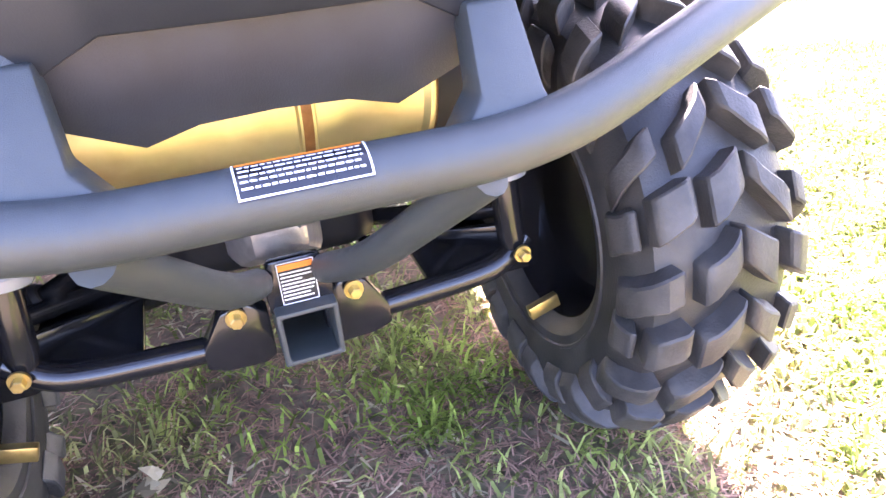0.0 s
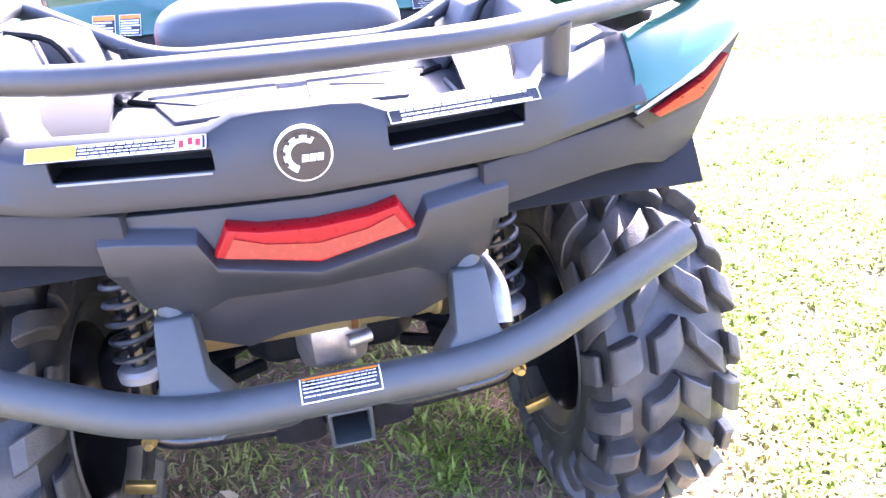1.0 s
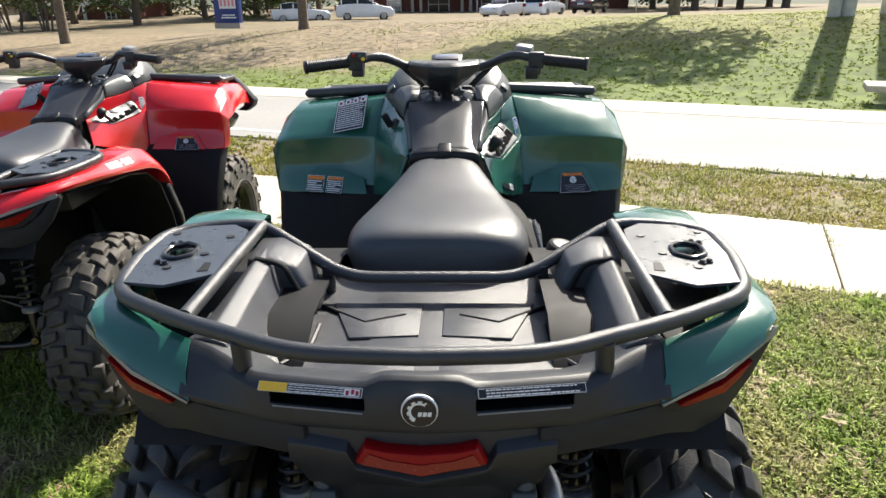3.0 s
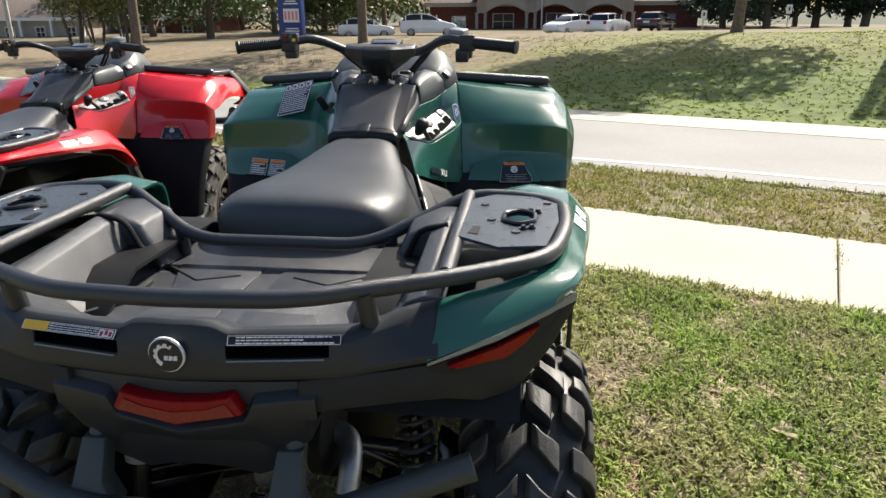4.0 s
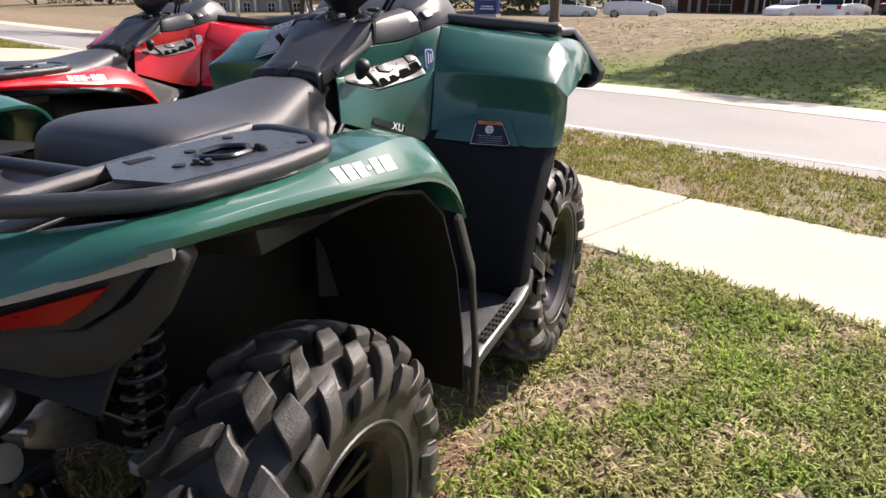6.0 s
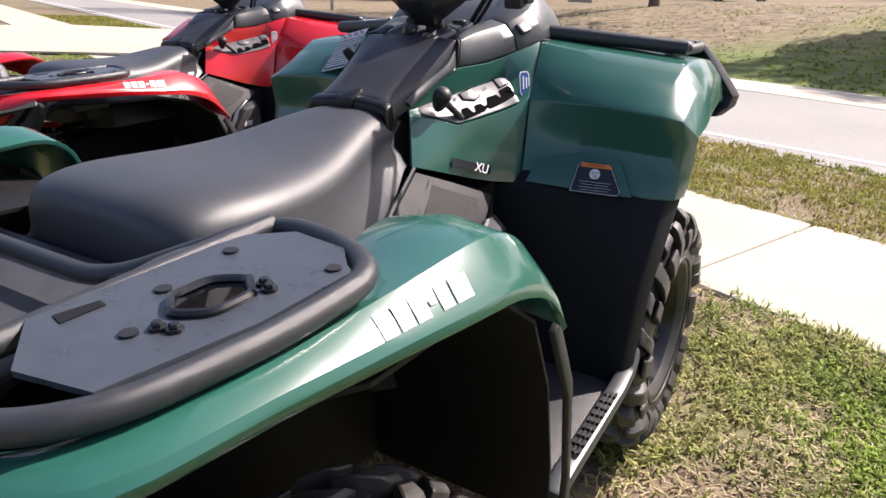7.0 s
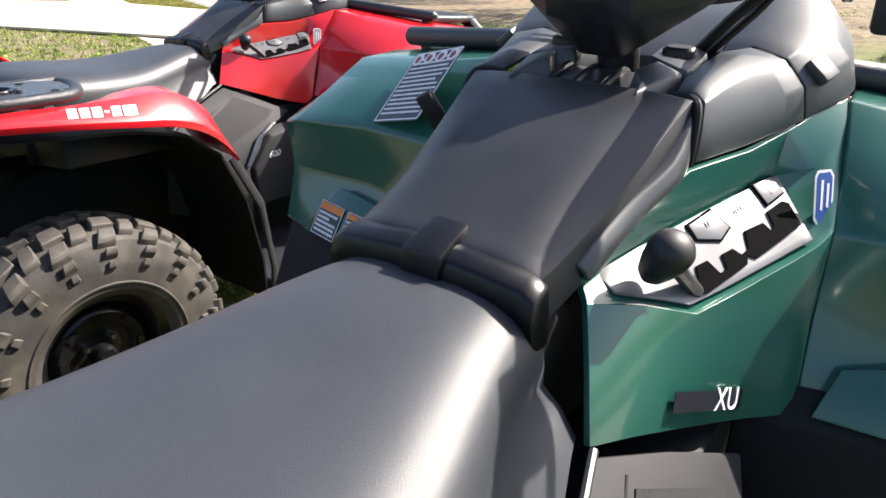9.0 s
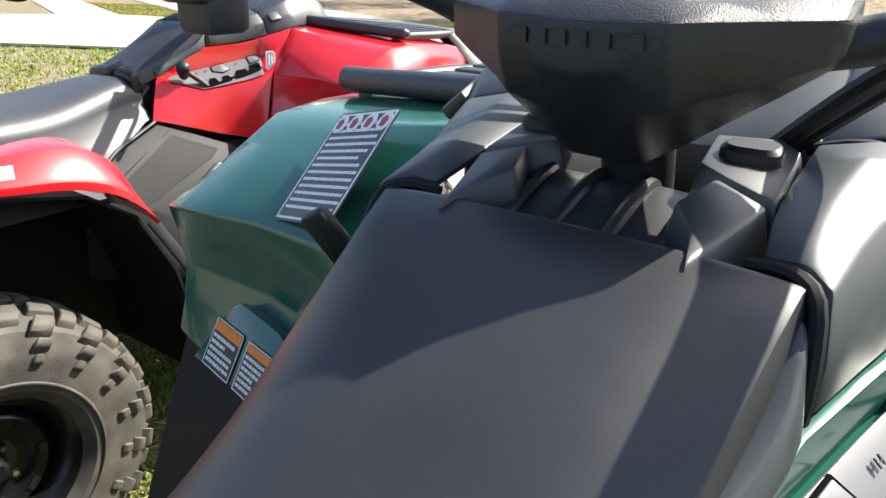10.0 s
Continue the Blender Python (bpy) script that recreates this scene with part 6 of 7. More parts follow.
    add_prism(bm, [mp @ Vector((0.043 * math.cos(2 * math.pi * k / 28), 0.0085 * math.sin(2 * math.pi * k / 28), 0)) for k in range(28)], mp.to_3x3() @ Vector((0, 0, 0.0012)))
    boss = part("embossed_oval", drape(bm, mp, podo, -0.0008), BLACK, podo, "raised oval")
    for x in (-0.031, -0.020, -0.009, 0.002, 0.014, 0.028):
        bm = bm_new()
        add_box(bm, mp @ Vector((x, 0, 0.0012)), (0.0085 if x < 0.02 else 0.013, 0.0075, 0.0012), mp.to_euler())
        part("embossed_block", drape(bm, mp, podo, 0.0002), BLACK, boss)
    bm = bm_new()
    add_loft(bm, [[(-0.045, 1.05, 1.146), (0.045, 1.05, 1.146), (0.045, 1.05, 1.156), (-0.045, 1.05, 1.156)], [(-0.05, 1.11, 1.146), (0.05, 1.11, 1.146), (0.05, 1.11, 1.172), (-0.05, 1.11, 1.172)]])
    disp = part("display", bm, BLACK, bar, "dark instrument display", bevel=0.006)
    bm = bm_new()
    add_prism(bm, [(-0.036, 1.056, 1.1585), (0.036, 1.056, 1.1585), (0.040, 1.102, 1.1695), (-0.040, 1.102, 1.1695)], (0, -0.001, 0.002))
    part("screen", bm, SCREEN, disp, bevel=0.001)
    bm = bm_new()
    add_tube(bm, [(0, 1.085, 0.95), (0, 1.052, 1.09)], 0.022, 14)
    part("steering_column", bm, GRIP, bar)
    for sx in (1, -1):
        bm = bm_new()
        add_tube(bm, spline([(sx * 0.245, 0.985, 1.172), (sx * 0.18, 1.025, 1.158), (sx * 0.12, 1.075, 1.122), (sx * 0.06, 1.11, 1.06)], 6), 0.006, 8)
        part("cable", bm, GRIP, bar, "black control cable")
        bm = bm_new()
        add_tube(bm, spline([(sx * 0.235, 1.01, 1.180), (sx * 0.17, 1.045, 1.16), (sx * 0.12, 1.09, 1.11), (sx * 0.07, 1.12, 1.06)], 6), 0.0045, 8)
        part("cable", bm, GRIP, bar)
    # ignition lock on the left flank
    bm = bm_new()
    add_lathe(bm, ((0, 0.018), (0.02, 0.018), (0.024, 0.014)), (-0.150, 1.0, 0.965), (-0.75, -0.45, 0.35), 20)
    lock = part("ignition_lock", bm, BLACK, bike, "black ignition lock with its key")
    bm = bm_new()
    add_box(bm, (-0.185, 0.982, 0.985), (0.022, 0.012, 0.05), Euler((0.3, -0.5, 0.2)))
    part("key", bm, GRIP, lock, bevel=0.004)

    # front rack and bumper
    fr = thing("front_rack")
    fr.parent = bike
    for sx in (1, -1):
        b1 = bm_new()
        add_tube(b1, [(sx * x, y, z) for x, y, z in ((0.18, 1.262, 1.046), (0.30, 1.296, 1.036), (0.44, 1.332, 1.024), (0.506, 1.349, 1.019), (0.517, 1.352, 1.018))], [0.0165, 0.0165, 0.0165, 0.0165, 0.009], 16)
        part("rear_bar", b1, TUBE, fr)
        b1 = bm_new()
        add_tube(b1, fillet([(sx * 0.470, 1.34, 1.010), (sx * 0.500, 1.48, 1.006), (sx * 0.487, 1.625, 1.000), (sx * 0.40, 1.66, 1.000), (0, 1.665, 1.002)], 0.05), 0.0125, 12)
        part("side_rail", b1, TUBE, fr)
    for y in (1.40, 1.455, 1.51, 1.565, 1.615):
        b1 = bm_new()
        add_box(b1, (0, y, 1.008), (0.95, 0.030, 0.012))
        part("slat", b1, GREY, fr, bevel=0.004)
    for sx in (1, -1):
        b1 = bm_new()
        add_loft(b1, [[(sx * (x + dx), y + dy, z) for dx, dy in ((-0.055, -0.008), (0.0, -0.022), (0.012, 0.012), (-0.05, 0.022))] for x, y, z in ((0.47, 1.50, 1.008), (0.495, 1.585, 1.004), (0.535, 1.615, 0.950), (0.584, 1.632, 0.878), (0.578, 1.622, 0.850), (0.555, 1.58, 0.830))])
        part("guard", b1, FASCIA, bike, "angular black front guard", bevel=0.006)
    b1 = bm_new()
    add_tube(b1, fillet([(-0.44, 1.70, 0.78), (-0.36, 1.82, 0.70), (0.36, 1.82, 0.70), (0.44, 1.70, 0.78)], 0.06), 0.02, 14)
    part("front_bumper", b1, TUBE, bike)
    b1 = bm_new()
    add_loft(b1, [[(sx2 * w, y, z) for sx2, z in ((-1, z0), (1, z0), (1, z1), (-1, z1))] for y, w, z0, z1 in ((1.30, 0.30, 0.55, 0.98), (1.60, 0.30, 0.5, 0.96), (1.76, 0.22, 0.52, 0.86))])
    part("nose", b1, BLACK, bike, "black nose panel", bevel=0.03)
    for sx in (1, -1):
        b1 = bm_new()
        add_tube(b1, [(sx * 0.12, AXLE - 0.1, 0.32), (sx * 0.40, AXLE, 0.29)], 0.016, 10)
        part("front_arm", b1, GLOSS, bike)
        b1 = bm_new()
        add_tube(b1, [(sx * 0.12, AXLE + 0.12, 0.32), (sx * 0.40, AXLE, 0.29)], 0.016, 10)
        part("front_arm", b1, GLOSS, bike)
    return bike


green_bike = quad_bike((0, 0, 0), GREEN, "dark green", RUBBER, True, True)
red_bike = quad_bike((-1.665, 0.945, -0.055), RED, "bright red", DUSTY, False, True)


# ---- beyond the road ----
EYE = Vector((0.464, -1.129, 1.259))


def far(r, d, slope):
    """A place seen from the lawn at the bearing r (sideways per metre ahead), d metres ahead, at that slope."""
    return Vector((EYE.x + r * d, EYE.y + d, EYE.z + slope * d))


def window(parent, at, w, h, mat=GLASS, frame_mat=WHITE):
    x, y, z = at
    bm = bm_new()
    t = 0.09
    for cx, cz, sx, sz in ((0, h / 2 - t / 2, w, t), (0, -h / 2 + t / 2, w, t), (-w / 2 + t / 2, 0, t, h), (w / 2 - t / 2, 0, t, h), (0, 0, 0.05, h), (0, h * 0.1, w, 0.05)):
        add_box(bm, (x + cx, y - 0.04, z + cz), (sx, 0.10, sz))
    win = part("window", bm, frame_mat, parent)
    bm = bm_new()
    add_box(bm, (x, y - 0.01, z), (w - 0.04, 0.03, h - 0.04))
    part("pane", bm, mat, win)
    return win


def brick_office():
    d = 75.0
    x0, x1 = EYE.x - 0.146 * d, EYE.x + 0.212 * d
    y = EYE.y + d
    z0 = EYE.z - 0.0365 * d
    b = tagged(thing("office_building", (0, 0, 0)), "single-storey red brick office with a cream arched porch", "building")
    bm = bm_new()
    add_loft(bm, [[(x0, y, z0), (x1, y, z0), (x1, y + 14, z0), (x0, y + 14, z0)], [(x0, y, z0 + 2.9), (x1, y, z0 + 2.9), (x1, y + 14, z0 + 2.9), (x0, y + 14, z0 + 2.9)]])
    part("wall", bm, BRICK, b, "red brick wall")
    bm = bm_new()
    e = 0.6
    add_loft(bm, [[(x0 - e, y - e, z0 + 2.9), (x1 + e, y - e, z0 + 2.9), (x1 + e, y + 14 + e, z0 + 2.9), (x0 - e, y + 14 + e, z0 + 2.9)], [(x0 - e, y - e, z0 + 3.3), (x1 + e, y - e, z0 + 3.3), (x1 + e, y + 14 + e, z0 + 3.3), (x0 - e, y + 14 + e, z0 + 3.3)]])
    part("eave_board", bm, STUCCO, b, "cream eaves board")
    bm = bm_new()
    add_loft(bm, [[(x0 - e, y - e, z0 + 3.302), (x1 + e, y - e, z0 + 3.302), (x1 + e, y + 14 + e, z0 + 3.302), (x0 - e, y + 14 + e, z0 + 3.302)], [(x0 + 6, y + 6.9, z0 + 6.5), (x1 - 6, y + 6.9, z0 + 6.5), (x1 - 6, y + 7.1, z0 + 6.5), (x0 + 6, y + 7.1, z0 + 6.5)]])
    part("roof", bm, ROOF, b, "brown shingle roof")
    # porch: paired columns, three arches
    yp = y - 2.6
    xs = [EYE.x + r * (d - 2.6) for r in (-0.0755, -0.0075, 0.058, 0.1225)]
    for x in xs:
        for dx in (-0.42, 0.42):
            bm = bm_new()
            add_lathe(bm, ((0, 0.24), (0.12, 0.24), (0.16, 0.17), (2.15, 0.15), (2.2, 0.22), (2.32, 0.22)), (x + dx, yp, z0), (0, 0, 1), 14)
            part("column", bm, STUCCO, b, "cream porch column")
    for a, c in zip(xs, xs[1:]):
        bm = bm_new()
        w0, w1 = a + 0.42, c - 0.42
        n = 12
        low = [(w0 + (w1 - w0) * k / n, yp, z0 + 2.32 + 0.75 * math.sin(math.pi * k / n)) for k in range(n + 1)]
        add_grid(bm, [low, [(p[0], yp, z0 + 3.6) for p in low]])
        part("arch", bm, STUCCO, b, "cream rendered arch", thick=0.3)
    for x in xs:
        bm = bm_new()
        add_box(bm, (x, yp + 0.15, z0 + 2.96), (0.836, 0.3, 1.28))
        part("pier_head", bm, STUCCO, b)
    bm = bm_new()
    add_box(bm, ((xs[0] + xs[-1]) / 2, yp + 1.0, z0 + 3.75), (xs[-1] - xs[0] + 1.6, 2.8, 0.3))
    part("porch_beam", bm, STUCCO, b)
    bm = bm_new()
    xa, xb = xs[0] - 0.9, xs[-1] + 0.9
    add_loft(bm, [[(xa, yp - 0.4, z0 + 3.9), (xb, yp - 0.4, z0 + 3.9), ((xa + xb) / 2, yp - 0.4, z0 + 6.4)], [(xa, yp + 7, z0 + 3.9), (xb, yp + 7, z0 + 3.9), ((xa + xb) / 2, yp + 7, z0 + 6.4)]])
    part("gable", bm, STUCCO, b)
    for r, w, h, zc, mat in ((-0.045, 2.2, 2.0, 1.25, GLASS), (0.0275, 2.2, 2.0, 1.25, GLASS), (0.09, 2.2, 2.0, 1.25, GLASS), (-0.106, 1.5, 1.6, 1.2, PALEGLASS)):
        window(b, (EYE.x + r * d, y - 0.02, z0 + zc), w, h, mat)
    bm = bm_new()
    add_box(bm, (EYE.x + 0.1705 * d, y - 0.04, z0 + 1.05), (1.9, 0.08, 2.1))
    part("door", bm, PALEGLASS, b, "pale blue glazed door")
    bm = bm_new()
    add_tube(bm, [(EYE.x + 0.0068 * d, yp - 0.5, z0), (EYE.x + 0.0068 * d, yp - 0.5, z0 + 4.5)], 0.07, 10)
    part("down_pipe", bm, WHITE, b)
    return b


brick_office()


def house(name, r0, r1, d, slope, wall, label, eave=2.5):
    x0, x1, y = EYE.x + r0 * d, EYE.x + r1 * d, EYE.y + d
    z0 = EYE.z + slope * d
    b = tagged(thing(name), label, "house")
    bm = bm_new()
    add_loft(bm, [[(x0, y, z0 - 1), (x1, y, z0 - 1), (x1, y + 8, z0 - 1), (x0, y + 8, z0 - 1)], [(x0, y, z0 + eave), (x1, y, z0 + eave), (x1, y + 8, z0 + eave), (x0, y + 8, z0 + eave)]])
    part("wall", bm, wall, b)
    bm = bm_new()
    add_box(bm, ((x0 + x1) / 2, y - 0.5, z0 + eave + 0.1), (x1 - x0 + 1, 0.2, 0.28))
    part("fascia_board", bm, WHITE, b, "white eaves board")
    bm = bm_new()
    add_loft(bm, [[(x0 - 0.5, y - 0.6, z0 + eave + 0.24), (x1 + 0.5, y - 0.6, z0 + eave + 0.24), (x1 + 0.5, y + 8.6, z0 + eave + 0.24), (x0 - 0.5, y + 8.6, z0 + eave + 0.24)], [(x0 - 0.5, y + 3.9, z0 + eave + 2.3), (x1 + 0.5, y + 3.9, z0 + eave + 2.3), (x1 + 0.5, y + 4.1, z0 + eave + 2.3), (x0 - 0.5, y + 4.1, z0 + eave + 2.3)]])
    part("roof", bm, ROOF, b)
    n = max(2, int((x1 - x0) / 3))
    for k in range(n):
        x = x0 + (x1 - x0) * (k + 0.5) / n
        window(b, (x, y - 0.02, z0 + 1.3), 1.0, 1.3)
    for k in range(n + 1):
        bm = bm_new()
        add_box(bm, (x0 + (x1 - x0) * k / n, y - 0.6, z0 + eave / 2 - 0.25), (0.22, 0.22, eave + 0.5))
        part("porch_post", bm, WHITE, b)
    return b


house("bungalow", -0.86, -0.66, 62, -0.052, STUCCO, "pale bungalow with a white-posted porch")
house("bungalow", -0.60, -0.47, 66, -0.049, BRICK, "low red brick bungalow among trees")


def car(at, yaw, paint, label, tall=1.0, name="parked_car"):
    c = tagged(thing(name, at), label, "car", "cars parked by the office")
    c.rotation_euler = (0, 0, yaw)
    h = 0.35 * (tall - 1)
    prof = [(-2.25, 0.45), (-2.28, 0.75), (-2.2, 0.98 + h), (-1.55, 1.05 + h), (-0.7, 1.08 + h), (0.3, 1.05 + h), (1.2, 0.98 + h * 0.8), (2.0, 0.85 + h * 0.5), (2.25, 0.68), (2.27, 0.45), (2.1, 0.28), (-2.1, 0.28)]
    bm = bm_new()
    add_loft(bm, [[(x * s2, yy, z) for x, z in prof] for yy, s2 in ((-0.90, 0.94), (-0.82, 0.985), (-0.5, 1.0), (0.5, 1.0), (0.82, 0.985), (0.90, 0.94))])
    part("body", bm, paint, c, bevel=0.05)
    back = -2.05 if tall > 1.02 else -1.75
    cab = [(back, 1.02 + h), (back + 0.35, 1.44 + h), (-0.9, 1.5 + h), (-0.2, 1.48 + h), (0.25, 1.38 + h), (1.05, 1.0 + h)]
    bm = bm_new()
    add_loft(bm, [[(x, yy, z - 0.04 * (abs(yy) > 0.6)) for x, z in cab] for yy in (-0.70, -0.55, 0.55, 0.70)])
    part("glasshouse", bm, GLASS, c, "dark tinted windows", bevel=0.03)
    bm = bm_new()
    add_loft(bm, [[(x, yy, z + 0.012) for x, z in (cab[1], cab[2], cab[3], cab[4])] + [(x, yy, z - 0.05) for x, z in (cab[4], cab[3], cab[2], cab[1])] for yy in (-0.6, 0.6)])
    part("roof", bm, paint, c, bevel=0.02)
    for x, dx in ((back + 0.28, 0.12), (-0.55, 0.06), (0.62, 0.06)):
        for s in (-1, 1):
            bm = bm_new()
            z1 = 1.42 + h if x < 0.3 else 1.25 + h
            add_box(bm, (x, s * 0.70, 1.2 + h), (0.09, 0.03, 0.42))
            part("pillar", bm, paint, c)
    for x in (-1.38, 1.38):
        for s in (-1, 1):
            bm = bm_new()
            add_lathe(bm, ((-0.11, 0.24), (-0.10, 0.33), (0.08, 0.33), (0.1, 0.31), (0.1, 0.22)), (x, s * 0.80, 0.33), (0, s, 0), 24)
            w = part("wheel", bm, GRIP, c)
            bm = bm_new()
            add_lathe(bm, ((0.09, 0.21), (0.11, 0.19), (0.112, 0.05)), (x, s * 0.80, 0.33), (0, s, 0), 20)
            part("rim", bm, STEEL, w)
    for s in (-1, 1):
        bm = bm_new()
        add_box(bm, (-2.25, s * 0.68, 0.88 + h * 0.6), (0.10, 0.24, 0.18 + h))
        part("rear_light", bm, TAIL, c, bevel=0.02)
        bm = bm_new()
        add_box(bm, (2.16, s * 0.66, 0.74), (0.2, 0.3, 0.13))
        part("headlight", bm, CHROME, c, bevel=0.02)
    bm = bm_new()
    add_box(bm, (-2.285, 0, 0.78), (0.02, 0.5, 0.14))
    part("number_plate", bm, WHITE, c)
    return c


for r, d, slope, yaw, paint, label, tall in ((-0.236, 56, -0.0385, radians(8), CARWHITE, "white saloon car parked behind the bank", 1.0), (-0.148, 56, -0.0365, radians(8), CARWHITE, "white sport utility car parked behind the bank", 1.5),
                                             (0.0433, 58, -0.0355, radians(-128), CARWHITE, "white crossover parked facing the road", 1.2), (0.0974, 58, -0.0345, radians(60), CARWHITE, "white hatchback parked rear to the road", 1.2), (0.1588, 60, -0.031, radians(62), CARDARK, "dark red saloon parked rear to the road", 1.0)):
    car(far(r, d, slope), yaw, paint, label, tall)

# parking area behind the crest
bm = bm_new()
add_loft(bm, [[far(-0.45, d, -0.0395 - 0.0000 * d) for d in (50, 74)] + [far(0.32, 74, -0.0365), far(0.32, 50, -0.0335)], [far(-0.45, d, -0.0395) + Vector((0, 0, -0.1)) for d in (50, 74)] + [far(0.32, 74, -0.0365) + Vector((0, 0, -0.1)), far(0.32, 50, -0.0335) + Vector((0, 0, -0.1))]])
tagged(part("parking_area", bm, ASPHALT), "grey asphalt parking area in front of the office", "road", kind="structure")

# blue roadside sign with print too small to read
sg = tagged(thing("roadside_sign", far(-0.345, 30, -0.0425)), "tall blue roadside sign with a lit white panel", "sign")
sg.rotation_euler = (0, 0, radians(-14))
bm = bm_new()
add_box(bm, (0, 0, 1.65), (1.15, 0.3, 2.9))
part("board", bm, SIGNBLUE, sg, bevel=0.02)
bm = bm_new()
add_box(bm, (0, 0, 0.1), (1.2, 0.36, 0.22))
part("plinth", bm, STUCCO, sg)
bm = bm_new()
add_box(bm, (0.1, -0.165, 1.05), (0.75, 0.04, 0.55))
panel = part("panel", bm, WHITE, sg, "white and pink message panel")
bm = bm_new()
for k in range(4):
    add_box(bm, (-0.17 + 0.18 * k, -0.19, 1.05), (0.10, 0.01, 0.36))
part("panel_print", bm, material("pink_print", (0.7, 0.25, 0.3), 0.5), panel)
bm = bm_new()
for z, w in ((1.62, 0.5), (1.52, 0.7), (0.52, 0.6), (0.42, 0.7), (2.2, 0.8)):
    add_box(bm, (0.1, -0.155, z), (w, 0.02, 0.05))
part("print", bm, WHITE, sg)

# posts on the slope
for r, d, s, h, rad in ((0.4733, 20, -0.0314, 7.5, 0.17), (0.4917, 20, -0.033, 7.5, 0.19), (0.545, 20, -0.039, 8.0, 0.2)):
    p = tagged(thing("utility_post", far(r, d, s) - Vector((0, 0, 0.1))), "weathered white utility post on the slope", "post", "posts on the slope")
    bm = bm_new()
    add_tube(bm, [(0, 0, -0.4), (0, 0, h)], [rad, rad * 0.8], 16)
    part("shaft", bm, POLE, p)
    bm = bm_new()
    add_box(bm, (0, -rad, 2.2), (0.12, 0.03, 0.2))
    part("tag", bm, STEEL, p)
p = tagged(thing("drain_cover", far(0.524, 11.6, -0.1277)), "pale concrete drain cover in the grass slope", "drain")
p.rotation_euler = (0.05, 0, STREET)
bm = bm_new()
add_box(bm, (0.5, 0, 0.02), (1.1, 0.5, 0.10))
part("cover", bm, CONCRETE, p, bevel=0.01)
p = tagged(thing("street_lamp", far(-0.785, 26, -0.0636) - Vector((0, 0, 0.2))), "pale street lamp pole beside the road", "lamp post")
bm = bm_new()
add_tube(bm, [(0, 0, -0.3), (0, 0, 7)], [0.09, 0.07], 12)
part("pole", bm, POLE, p)
for r, d, s in ((0.2195, 45, -0.010), (0.3256, 45, -0.004)):
    p = tagged(thing("parking_sign", far(r, d, s) - Vector((0, 0, 1.9))), "small white parking sign on a thin post", "sign", "parking signs")
    bm = bm_new()
    add_box(bm, (0, 0, 1.9), (0.32, 0.03, 0.5))
    bd = part("board", bm, WHITE, p)
    bm = bm_new()
    add_box(bm, (0, -0.018, 1.92), (0.1, 0.006, 0.22))
    part("print", bm, DARKPRINT, bd)
    bm = bm_new()
    add_tube(bm, [(0, 0.04, 0), (0, 0.04, 2.1)], 0.03, 8)
    part("post", bm, STEEL, p)


# ---- trees ----
def leaf_cloud(name, clumps, count, size, mat, parent, seed, label=""):
    """Many small leaves scattered round clump centres, as one mesh."""
    rng = np.random.default_rng(seed)
    c = np.array([q[:3] for q in clumps])
    r = np.array([q[3] for q in clumps])
    w = r ** 2 / (r ** 2).sum()
    pick = rng.choice(len(c), count, p=w)
    d = rng.normal(size=(count, 3))
    d /= np.linalg.norm(d, axis=1)[:, None]
    pos = c[pick] + d * (r[pick] * rng.uniform(0.35, 1.05, count) ** 0.6)[:, None] * np.array([1, 1, 0.8])
    a = rng.normal(size=(count, 3))
    a /= np.linalg.norm(a, axis=1)[:, None]
    b = np.cross(a, rng.normal(size=(count, 3)))
    b /= np.linalg.norm(b, axis=1)[:, None]
    s = size * rng.uniform(0.5, 1.3, count)[:, None]
    v = np.stack([pos - a * s, pos + b * s * 0.45, pos + a * s, pos - b * s * 0.45], 1).reshape(-1, 3)
    f = np.arange(count * 4).reshape(-1, 4)
    me = bpy.data.meshes.new(name)
    me.from_pydata(v.tolist(), [], f.tolist())
    me.materials.append(mat)
    ob = new(name, me)
    ob.parent = parent
    if label:
        ob["label"] = label
    return ob


